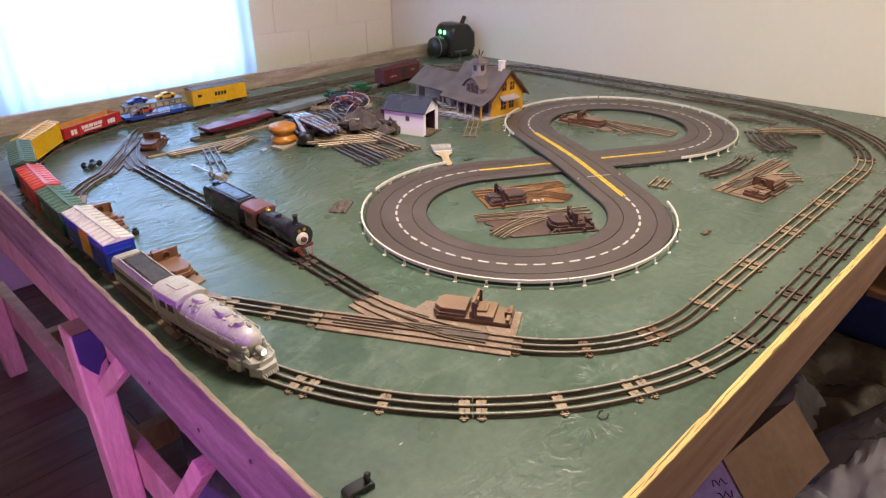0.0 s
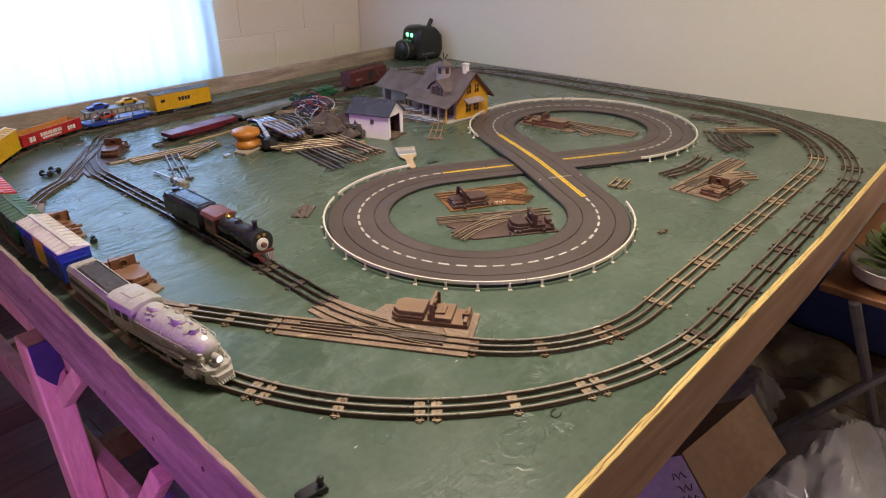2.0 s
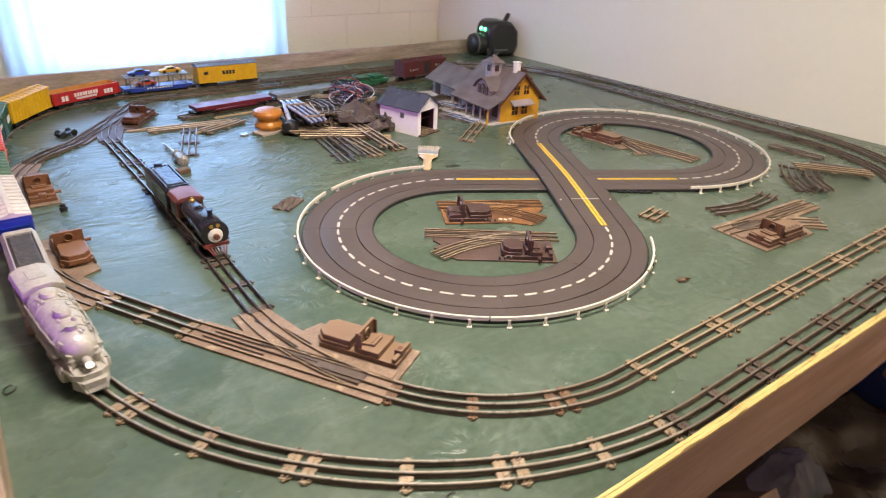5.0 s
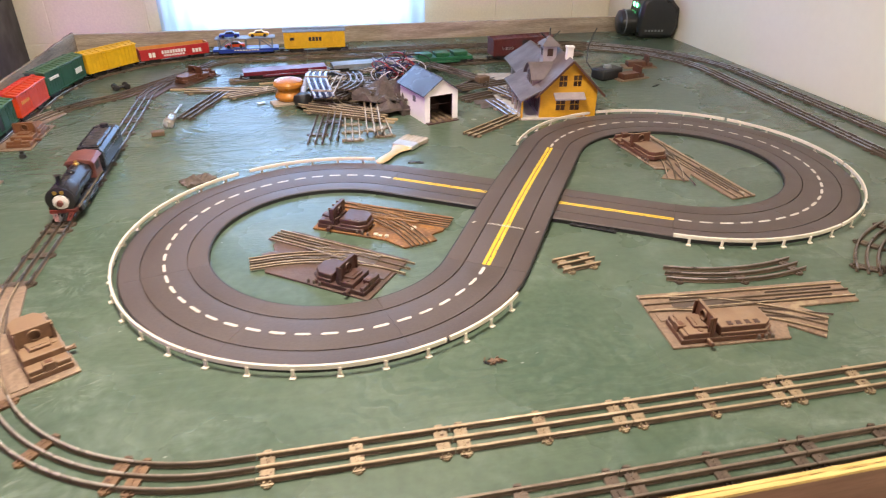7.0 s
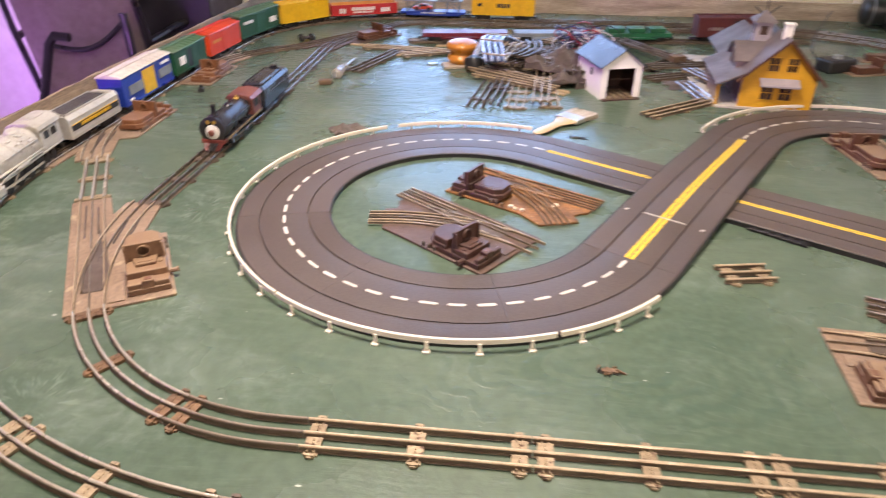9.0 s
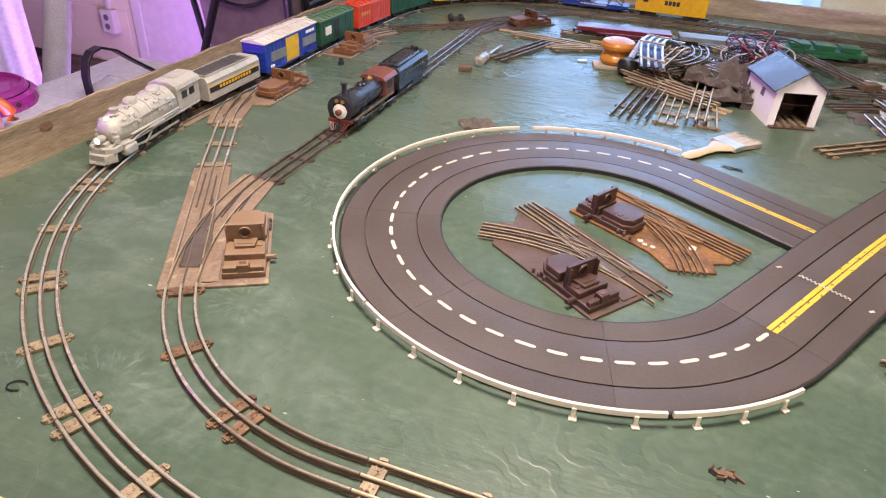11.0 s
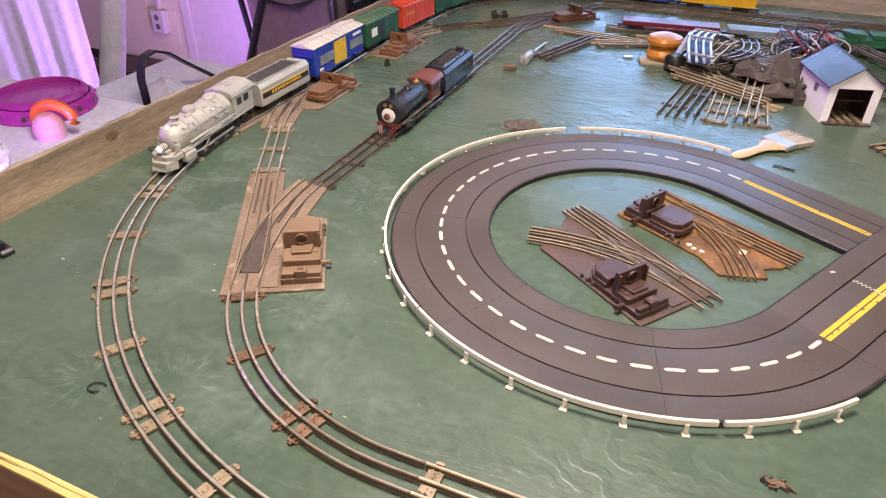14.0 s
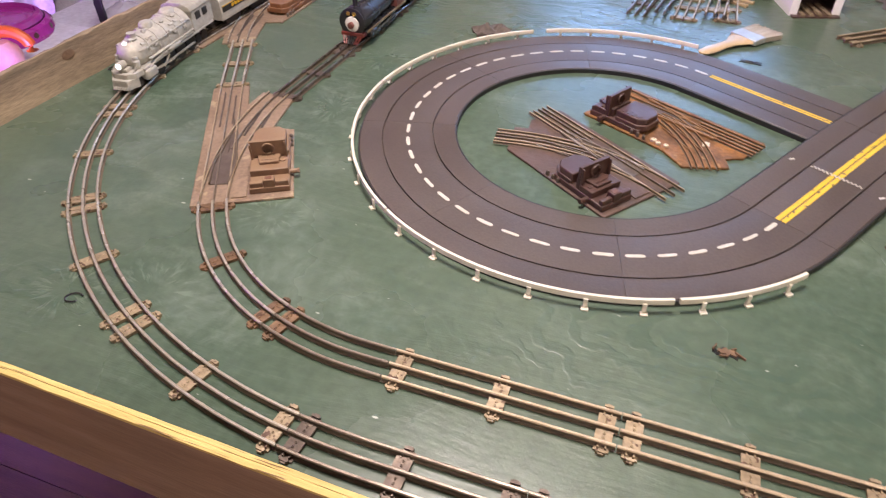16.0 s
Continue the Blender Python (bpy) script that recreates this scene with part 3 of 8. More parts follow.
for dx, dy, a, ln in ((-.0125, .004, 68, .005), (.0125, -.001, -25, .006), (-.004, -.006, 15, .004), (.006, .006, 40, .003)):
    part("splinter", box(B(), -ln, ln, -.0008, .0008, 0, .0025, Matrix.Translation((1.113 + dx, .261 + dy, TOP + .0012)) @ pose(0, 0, 0, 0, 8, a)), KNOT, table)
for y, z, r in ((0.843, TOP + 0.020, 0.008), (0.534, TOP + 0.052, 0.010), (1.3, TOP + 0.03, 0.006)):
    kb = B()
    mm = Matrix.Translation((0.0112 + 0.0259 * (y + 0.056), y, z)) @ pose(0, 0, 0, 0, 90, 0) @ Matrix.Diagonal((0.8, 1.4, 1, 1))
    lathe(kb, [(r, 0), (r * 0.9, 0.0004), (r * 0.6, 0.0002), (r * 0.4, 0.0006), (r * 0.05, 0.0004)], 14, mm)
    part("board_knot", kb, KNOT, table)
for y, z in ((0.04, TOP - 0.04), (0.20, TOP - 0.045), (0.52, TOP - 0.02), (0.70, TOP - 0.035), (1.02, TOP + 0.01), (1.35, TOP - 0.03), (0.36, TOP + 0.03)):
    mm = Matrix.Translation((0.0259 * (y + 0.056) - 0.0003, y, z)) @ pose(0, 0, 0, 0, -90, 0) @ Matrix.Diagonal((1.0, 0.7, 1, 1))
    part("nail_head", lathe(B(), [(.0042, 0), (.0038, .0008), (.001, .001)], 10, mm), DARK_WOOD, table)


BRACKET = surf("dark_blue_bracket", (0.035, 0.04, 0.085), (0.05, 0.05, 0.11), scale=10, rough=0.4, metal=0.3, bump=0.05)


def sawhorse(x, y, label):
    """A trestle with a beam along x, splayed legs at each end and metal brackets."""
    s = thing("sawhorse", label, "sawhorse", flat(x, y, 0, 0), group="sawhorses")
    part("beam", box(B(), 0.02, 1.05, -0.019, 0.019, 0.562, 0.651), LUMBER, s, bevel=0.003)
    for ex, lean in ((0.0, -0.02), (1.07, 0.0)):
        part("leg", bar(B(), (ex, -0.045, 0.615), (ex - 0.012, lean - 0.025, 0.0), 0.089, 0.038, (1, 0, 0.1)), LUMBER, s, bevel=0.003)
        part("leg", bar(B(), (ex + 0.045, 0.06, 0.615), (ex + 0.02, 0.34, 0.0), 0.089, 0.038, (1, 0, 0.1)), LUMBER, s, bevel=0.003)
        br = prism(B(), [(-0.10, 0.545), (0.062, 0.545), (0.055, 0.655), (-0.095, 0.655)], ex - 0.026, ex - 0.0195, Matrix(((0, 0, 1, 0), (1, 0, 0, 0), (0, 1, 0, 0), (0, 0, 0, 1))))
        box(br, ex - 0.026, ex + 0.03, -0.1025, -0.0965, 0.545, 0.655)
        part("bracket", br, BRACKET, s, "dark blue metal bracket", bevel=0.002)
    return s


def post_trestle():
    """The trestle under the side board: two upright posts, a beam, a long low rail along the table and knee braces."""
    s = thing("sawhorse", "bare pine post trestle with blue brackets under the table edge", "sawhorse", flat(0, 0, 0, 0), group="sawhorses")
    for y in (1.105, 2.14):
        part("post", box(B(), .002, .060, y - .035, y + .035, 0, .650), LUMBER, s, "pine post", bevel=0.005)
        part("bracket", prism(B(), [(.006, .652), (.006, .585), (.020, .560), (.034, .540), (.046, .565), (.058, .575), (.058, .652)], -y + .0352, -y + .0392,
                              Matrix(((1, 0, 0, 0), (0, 0, -1, 0), (0, 1, 0, 0), (0, 0, 0, 1)))), BRACKET, s, "dark blue metal bracket", bevel=0.0015)
    part("beam", box(B(), .0605, .0985, 1.00, 2.20, .560, .648), LUMBER, s, bevel=0.004)
    part("low_rail", bar(B(), (.0795, 2.25, .235), (.0795, .30, .250), .036, .120), LUMBER, s, "long pine rail", bevel=0.004)
    part("inner_rail", bar(B(), (.30, 2.20, .14), (.30, .40, .15), .038, .089), LUMBER, s, bevel=0.004)
    for y0, z0, y1, z1 in ((1.068, .500, .870, .672), (.820, .318, .600, .600)):
        part("knee_brace", bar(B(), (.040, y0, z0), (.040, y1, z1), .028, .034), LUMBER, s, bevel=0.003)
    for y in (1.3, 2.0):
        part("cross_rail", box(B(), .098, .280, y - .019, y + .019, .10, .180), LUMBER, s, bevel=0.003)
    return s


post_trestle()
sawhorse(1.25, 0.80, "bare two-by-four sawhorse under the middle of the table")


# ---- three-rail toy track ----
HEAD = [(-.0009, .0052), (.0009, .0052), (.0016, .0060), (.0017, .0070), (.0009, .0079), (-.0009, .0079), (-.0017, .0070), (-.0016, .0060)]
WEB = [(-.0026, 0), (.0026, 0), (.0026, .0008), (.0007, .0013), (.0007, .0053), (-.0007, .0053), (-.0007, .0013), (-.0026, .0008)]
GA = 0.0180


def tie_mesh(metal, w=0.056):
    """A pressed tin tie: a narrow channel, two raised plates with holes between the rails and upturned end tabs."""
    bm = B()
    box(bm, -.0070, .0070, -w / 2 + .004, w / 2 - .004, 0.0, 0.0024)
    for y in (-GA / 2, GA / 2):
        box(bm, -.0080, .0080, y - .0062, y + .0062, .0024, .0046)
        for h in (-.0024, .0024):
            lathe(bm, [(.0014, .0046), (.0013, .0054), (.0004, .0048)], 6, flat(0, y + h, 0, 0))
    for y in (-GA, GA):
        for s in (-1, 1):
            box(bm, s * .0034 - .0009, s * .0034 + .0009, y - .0042, y + .0042, .0022, .0052)
    for s in (-1, 1):
        box(bm, -.0044, .0044, s * (w / 2 - .0028) - .0014, s * (w / 2 - .0028) + .0014, .0, .0046)
        box(bm, -.0026, .0026, s * (w / 2 - .0008) - .0010, s * (w / 2 - .0008) + .0010, .0008, .0034)
    return finish("tie", bm, metal)


TIE_MESH, TIE_MESH_DARK, TIE_MESH_RUST = tie_mesh(TIE), tie_mesh(TIE_DARK), tie_mesh(TIE_RUST)


def track_section(pts, label, z=TOP, group="railway", dark=False, ties=(0.06, 0.5, 0.94), metal=None):
    """One section of three rails on pressed ties along points (x, y)."""
    mid = pts[len(pts) // 2]
    t = thing("track_section", label, "toy track", flat(mid.x, mid.y, z, 0), group=group)
    loc = [p - mid for p in pts]
    for o in (-GA, 0, GA):
        line = [(p.x, p.y, 0.0012) for p in loc]
        rail = part("rail", ribbon(B(), line, [(o + a, h) for a, h in HEAD]), metal or (RAIL_DARK if dark else RAIL), t)
        part("web", ribbon(B(), line, [(o + a, h) for a, h in WEB]), RAIL_WEB, rail, "web under the rail head, its shade put into the colour")
    n = len(loc) - 1
    for f in ties:
        i = min(int(f * n), n - 1)
        p = loc[i].lerp(loc[i + 1], f * n - i)
        d = loc[i + 1] - loc[i]
        share("tie", TIE_MESH_RUST if dark == "rusty" else TIE_MESH_DARK if dark else TIE_MESH, t, flat(p.x, p.y, 0, math.degrees(math.atan2(d.y, d.x))))
    return t


CURVE_LABEL = "curved three-rail toy train track section on brown ties"
STRAIGHT_LABEL = "straight three-rail toy train track section on brown ties"


def lay(route, s0, s1, section=0.2225, joints=(), bare=(), look_of=None):
    """Track sections along a route: first up to each of the joints (x, y), then in equal lengths; bare sections keep one tie."""
    cuts = [s0]
    for j in joints:
        cuts.append(min((0.004 * k for k in range(int(route.length / 0.004))), key=lambda v: (route.at(v)[0] - Vector(j)).length))
    n = max(1, round((s1 - cuts[-1]) / section))
    first = cuts[-1]
    cuts += [first + (s1 - first) * (k + 1) / n for k in range(n)]
    for k, (a, b) in enumerate(zip(cuts, cuts[1:])):
        pts = route.cut(a + 0.0006, b - 0.0006, 14)
        bend = (pts[1] - pts[0]).angle(pts[-1] - pts[-2])
        w = 0.012 / (b - a)
        metal, dark = look_of(pts[7]) if look_of else (RAIL, False)
        track_section(pts, CURVE_LABEL if bend > 0.08 else STRAIGHT_LABEL, ties=(w,) if k in bare else (w, 0.5, 1 - w), dark=dark, metal=metal)


OUTER = Route([(0.125, 1.06, 0), (0.112, 0.025, 0.69), (2.405, 0.018, 0.70), (2.395, 2.155, 0.62), (0.185, 2.165, 0.50), (0.122, 1.26, 0)])
INNER = Route([(0.471, 0.295, 0), (0.565, 0.131, 0.352), (2.262, 0.118, 0.50), (2.30, 2.055, 0.45), (0.60, 2.075, 0.15), (0.54, 1.954, 0)])
DIAG = Route([(0.402, 0.592, 0), (0.422, 1.10, 3.0), (0.427, 1.662, 0)])
LINK = Route([(0.206, 0.775, 0), (0.297, 0.60, 0)])
BRANCH = Route([(0.212, 1.566, 0), (0.27, 1.63, 0.3), (0.335, 1.677, 0)])
RUN_IN = Route([(0.124, 1.075, 0), (0.1225, 1.26, 0)])
SIDING = Route([(0.66, 1.795, 0), (1.25, 1.87, 2.0), (1.95, 1.955, 0)])


def outer_look(p):
    if p.y > 1.75 and p.x < 2.1:
        return RAIL_DARK, True
    if p.x > 2.05 and p.y > 0.75:
        return RAIL_GREY, True
    if p.x > 0.74 and p.y < 0.75:
        return RAIL_BROWN, True
    return RAIL, False


def inner_look(p):
    if p.x > 2.0 and p.y > 0.8:
        return RAIL_GREY, True
    if p.x > 1.95 or p.y > 1.8:
        return RAIL_DARK, True
    if 0.62 < p.x < 0.82:
        return RAIL_BROWN, "rusty"
    return (RAIL_TAN, False) if p.x > 0.82 else (RAIL, "rusty")


lay(OUTER, 0.335, OUTER.length - 0.345, joints=((.159, .465), (.300, .246), (.506, .093), (.740, .030), (.961, .024), (1.194, .022), (1.424, .021)), look_of=outer_look)
lay(INNER, 0.010, INNER.length, joints=((.655, .152), (.797, .137), (1.023, .13), (1.246, .13), (1.472, .125), (1.70, .125)), bare=(1,), look_of=inner_look)
lay(DIAG, 0.0, DIAG.length, look_of=lambda p: (RAIL_STEEL, True))
lay(LINK, 0.0, LINK.length)
lay(BRANCH, 0.0, BRANCH.length, look_of=lambda p: (RAIL_DARK, True))
lay(RUN_IN, 0.0, RUN_IN.length)
lay(SIDING, 0.0, SIDING.length, look_of=lambda p: (RAIL_DARK, True))


# ---- switches ----
CREAM = surf("cream_plastic", (0.70, 0.62, 0.48), (0.60, 0.52, 0.38), scale=30, rough=0.45, bump=0.1)
def holed_panel(x, ym, half, z0, z1, zc, r, thick):
    """An upright panel across the housing with a round hole right through it."""
    bm = B()
    corners = [math.atan2(z - zc, y) for y in (-half, half) for z in (z0, z1)]
    angles = sorted(corners + [math.radians(22.5 + 30 * k) - math.pi for k in range(12)])
    loops = []
    for xx in (x, x + thick):
        inner, outer = [], []
        for a in angles:
            cy, cz = math.cos(a), math.sin(a)
            reach = min(half / abs(cy) if abs(cy) > 1e-6 else 9, ((z1 - zc) if cz > 0 else (zc - z0)) / abs(cz) if abs(cz) > 1e-6 else 9)
            inner.append(bm.verts.new((xx, ym + r * cy, zc + r * cz)))
            outer.append(bm.verts.new((xx, ym + reach * cy, zc + reach * cz)))
        loops += [inner, outer]
    for a, b in ((0, 1), (1, 3), (3, 2), (2, 0)):
        for k in range(len(angles)):
            m = (k + 1) % len(angles)
            bm.faces.new((loops[a][k], loops[b][k], loops[b][m], loops[a][m]))
    bmesh.ops.recalc_face_normals(bm, faces=bm.faces)
    return bm


def track_switch(x, y, deg, hand, length=0.345, wide=0.135, base=PLATE, motor=BAKELITE, label="", group="", z=TOP, bend=0.516, reach=None, past=0.0, rail=None, long_block=False):
    """A turnout: tin base, straight and curved rails, swivel plate and a stepped bakelite motor housing on the curved side."""
    t = thing("track_switch", label, "track switch", flat(x, y, z, deg), group=group)
    L, h = length, hand
    R = (reach or L * 0.874) / math.sin(bend)
    curve = [Vector((R * math.sin(a), h * R * (1 - math.cos(a)))) for a in (bend * k / 14 for k in range(15))]
    ce, cd = curve[-1], (curve[-1] - curve[-2]).normalized()
    cn = Vector((-cd.y, cd.x)) * h
    mx = 0.525 * L
    notch = max(ce.x - cn.x * .03 - .03, L * 0.62) if reach else L * 0.80
    pl = [(0, -h * .031), (L, -h * .031), (L, h * .029), (notch, h * .031), (ce.x - cn.x * .03, ce.y - cn.y * .03), (ce.x + cn.x * .03, ce.y + cn.y * .03),
          (mx + .012, h * (wide - .062)), (mx, h * (wide - .035)), (mx, h * (wide - .03)), (0, h * (wide - .03))]
    if past:
        mid = Vector((L, h * .034)).lerp(ce - cn * .036, 0.5)
        pl[2:5] = [(L, h * .030), (L - .008, h * .038), (mid.x - .016, mid.y), tuple(ce - cn * .036)]
        pl = pl[:7] + [(L * .62, h * (wide - .03)), (0, h * (wide - .03))]
    if h < 0:
        pl = pl[::-1]
    part("base_plate", prism(B(), pl, 0.0, 0.004), base, t, bevel=0.001)
    thin = [(a * 0.52, b * 0.72 - .0010) for a, b in HEAD]
    foot = [(a * 0.62, b * 0.66) for a, b in WEB]
    straight = [Vector((-past + (L + 2 * past) * k / 10, 0)) for k in range(11)]
    dull = rail if rail in (RAIL_RUST, RAIL_DARK) else RAIL_BROWN
    if past:
        curve = curve + [ce + cd * (past * 1.3)]
    bars = ((.36, .0100, .66, .0125), (.50, .030, .80, .062), (.46, .046, .74, .073), (.60, -.0095, .93, -.0090), (.62, .0095, .90, .0090))
    for xa, ya_, xb, yb_ in bars:
        gb = ribbon(B(), [(L * xa, h * ya_, .0040), (L * xb, h * yb_, .0040)], [(a * 0.6, b * 0.55) for a, b in WEB] if not past else [(a * 0.45, b * 0.7 - .002) for a, b in HEAD])
        part("guard_bar", gb, SWIVEL if not past else dull, t)
    for pts in (straight, curve):
        for o in ((-h * GA, 0, h * GA) if not past else (-h * GA, -h * GA * .45, 0, h * GA * .55, h * GA)):
            some = pts if o in (-h * GA, h * GA) else pts[6:] if o or pts is curve else pts
            line = [(p.x, p.y, 0.0036) for p in some]
            one = part("rail", ribbon(B(), line, [(o + a, b) for a, b in thin]), (rail or RAIL) if o else dull, t)
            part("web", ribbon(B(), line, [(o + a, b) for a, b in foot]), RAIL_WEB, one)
    sw, turn = B(), pose(0, 0, 0, 0, 0, h * 5)
    prism(sw, [(0.045, -.0135), (0.09, -.0165), (0.13, -.0110), (0.185, -.004), (0.185, .004), (0.13, .0110), (0.09, .0165), (0.045, .0135)], 0.004, 0.0056, turn)
    plate = part("swivel_plate", sw, SWIVEL, t, bevel=0.0008)
    for side in (-1, 1):
        edge = [turn @ Vector((xx, side * yy, 0.0052)) for xx, yy in ((.045, .0130), (.07, .0150), (.09, .0160), (.11, .0140), (.13, .0105), (.16, .0070), (.185, .0035))]
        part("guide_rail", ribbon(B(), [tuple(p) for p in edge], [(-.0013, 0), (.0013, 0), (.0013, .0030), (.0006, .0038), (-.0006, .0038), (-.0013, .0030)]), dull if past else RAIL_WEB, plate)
    hs = wide - 0.03
    K = L / 0.265
    y0, y1 = hs - 0.058, hs - 0.004
    ya, yb = ((y0, y1) if h > 0 else (-y1, -y0))
    ym = (ya + yb) / 2
    X = lambda v: v * K
    px = .042 if long_block else .059
    # a low bed with a shallow tray at the toe, a ledge before the lamp panel and a notched block behind it
    body = B()
    box(body, X(.010), X(.112), ya, yb, 0.004, 0.0125)
    box(body, X(px - .026), X(px), ya + .001, yb - .001, 0.0100, 0.0215)
    box(body, X(px), X(px) + .010, ya + .006, yb - .005, 0.0100, 0.0250)
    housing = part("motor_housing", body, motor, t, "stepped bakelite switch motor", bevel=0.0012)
    for a, b in ((ya + .001, ym - .008), (ym + .008, yb - .001)):
        part("tray_bar", box(B(), X(.0115), X(.0115) + .0070, a, b, 0.0100, 0.0195), motor, housing, bevel=0.0012)
    part("tray_tab", box(B(), X(.0105), X(.0105) + .013, ym - .0075, ym + .0075, 0.0100, 0.0235), motor, housing, bevel=0.0012)
    part("tab_slot", box(B(), X(.0105) + .003, X(.0105) + .010, ym - .0045, ym + .0045, 0.0233, 0.0240), BAKELITE, housing)
    ledge = B()
    prism(ledge, [(X(px) - .0200, ym - .013), (X(px), ym - .016), (X(px), ym + .016), (X(px) - .0200, ym + .013)], 0.0210, 0.0255)
    box(ledge, X(px) - .0150, X(px) - .0130, ym - .010, ym + .010, 0.0253, 0.0265)
    part("ledge", ledge, motor, housing, bevel=0.001)
    part("ledge_screw", lathe(B(), [(.0042, 0), (.0040, .0014), (.0012, .0019)], 12, flat(X(px) - .012, h * (y1 - .009), 0.0213, 0)), motor, housing)
    panel = part("lamp_panel", holed_panel(X(px), ym, 0.0255, 0.0125, 0.0465, 0.0345, 0.0064, 0.0055), motor, housing, bevel=0.0008)
    for xx, tilt in ((X(px), -90), (X(px) + .0055, 90)):
        part("lamp_ring", lathe(B(), [(0.0064, -.0005), (0.0092, -.0005), (0.0088, 0.0030), (0.0066, 0.0030), (0.0064, -.0005)], 18, Matrix.Translation((xx, ym, 0.0345)) @ pose(0, 0, 0, 0, tilt, 0)), motor, panel)
    part("lamp_socket", lathe(B(), [(0.0063, 0), (0.0062, 0.0012), (0.001, 0.0014)], 16, Matrix.Translation((X(px) + .0032, ym, 0.0345)) @ pose(0, 0, 0, 0, -90, 0)), BLACK, panel, "dark lamp socket")
    for a in (ya + .002, yb - .0045):
        part("panel_ear", box(B(), X(px) - .0045, X(px), a, a + .0025, 0.0213, 0.0450), motor, panel, bevel=0.0006)
    b0, b1 = X(px) + .016, X(.116)
    block = B()
    prism(block, [(b0, ya + .004), (b1 - .012, ya + .004), (b1, ya + .014), (b1, yb - .014), (b1 - .012, yb - .003), (b0, yb - .003)], 0.010, 0.0275)
    blk = part("notched_block", block, motor, housing, bevel=0.0014)
    prism_low = prism(B(), [(b0 + .002, ya + .001), (b1 - .010, ya + .001), (b1 + .003, ya + .012), (b1 + .003, yb - .012), (b1 - .010, yb - .001), (b0 + .002, yb - .001)], 0.0095, 0.0185)
    part("block_skirt", prism_low, motor, blk, bevel=0.001)
    for k in range(4 if long_block else 0):
        xx = b0 + (b1 - b0) * (0.16 + 0.17 * k)
        part("notch", box(B(), xx, xx + (b1 - b0) * .095, h * (y1 - .012) - .0045, h * (y1 - .012) + .0045, .0262, .0282), BAKELITE_DARK, blk)
    ye = yb if h > 0 else ya
    part("terminal", tube(B(), [(X(.040), ye - h * .002, 0.010), (X(.040), ye + h * .010, 0.010)], 0.0034), motor, housing)
    part("terminal_nut", tube(B(), [(X(.040), ye + h * .010, 0.010), (X(.040), ye + h * .013, 0.010)], 0.0040, 6), motor, housing)
    for k in range(3):
        part("binding_post", lathe(B(), [(.0026, 0), (.0026, .006), (.0012, .0075)], 8, flat(X(.100) + k * .011, h * (wide - .0335), 0.004, 0)), SWIVEL, t)
    toe = B()
    prism(toe, [(X(.006), h * .022), (X(.036), h * .024), (X(.044), h * (y0 - .004)), (X(.006), h * (y0 - .004))][::h], 0.004, 0.0062)
    part("toe_cover", toe, base, t, bevel=0.0008)
    return t


IN_USE = "railway switches"
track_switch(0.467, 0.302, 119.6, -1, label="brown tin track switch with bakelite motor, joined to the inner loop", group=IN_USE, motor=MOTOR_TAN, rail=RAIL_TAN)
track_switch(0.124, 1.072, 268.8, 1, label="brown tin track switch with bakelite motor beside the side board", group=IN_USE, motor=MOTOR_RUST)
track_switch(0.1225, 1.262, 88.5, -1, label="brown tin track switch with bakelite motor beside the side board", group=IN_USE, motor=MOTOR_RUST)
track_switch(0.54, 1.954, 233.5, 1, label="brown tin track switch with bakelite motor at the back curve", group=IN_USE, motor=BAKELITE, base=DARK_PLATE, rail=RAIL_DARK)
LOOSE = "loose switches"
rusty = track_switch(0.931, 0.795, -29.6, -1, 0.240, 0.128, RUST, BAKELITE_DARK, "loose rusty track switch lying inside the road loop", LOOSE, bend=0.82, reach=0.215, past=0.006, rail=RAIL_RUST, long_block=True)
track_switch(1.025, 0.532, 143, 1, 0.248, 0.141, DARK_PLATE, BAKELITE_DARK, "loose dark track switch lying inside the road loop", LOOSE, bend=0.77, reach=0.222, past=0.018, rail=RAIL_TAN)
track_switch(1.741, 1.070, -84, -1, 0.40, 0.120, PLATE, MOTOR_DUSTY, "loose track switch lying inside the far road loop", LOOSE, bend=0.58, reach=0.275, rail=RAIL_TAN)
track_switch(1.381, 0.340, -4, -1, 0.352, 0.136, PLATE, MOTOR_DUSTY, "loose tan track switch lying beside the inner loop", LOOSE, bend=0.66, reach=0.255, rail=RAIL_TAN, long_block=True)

for kx, ky, kr in ((.126, -.088, .0052), (.136, -.091, .0044), (.148, -.088, .0044)):
    part("terminal_knob", lathe(B(), [(kr * .8, 0), (kr * .9, .0015), (kr * .85, .0035), (kr * .5, .0042), (kr * .35, .0030), (kr * .1, .0030)], 12, flat(kx, ky, .004, 0)), CREAM, rusty, "round cream terminal knob")
chip = B()
prism(chip, [(.176, -.034), (.186, -.031), (.190, -.040), (.183, -.047), (.179, -.041)], .0040, .0052)
part("paint_chip", chip, CREAM, rusty, "flake of white paint")


# ---- slot-car road in a figure eight ----
XC = Vector((1.318, 0.7525))
BD = Vector((0.5145, 0.8575))
LD = Vector((0.8575, -0.5145))
RA, RB = 0.292, 0.302
RZ = 0.0085


def lift(d):
    """Rise of the upper road over the crossing at a distance from it."""
    return 0.0095 * (0.5 + 0.5 * math.cos(math.pi * min(abs(d) / 0.36, 1)))


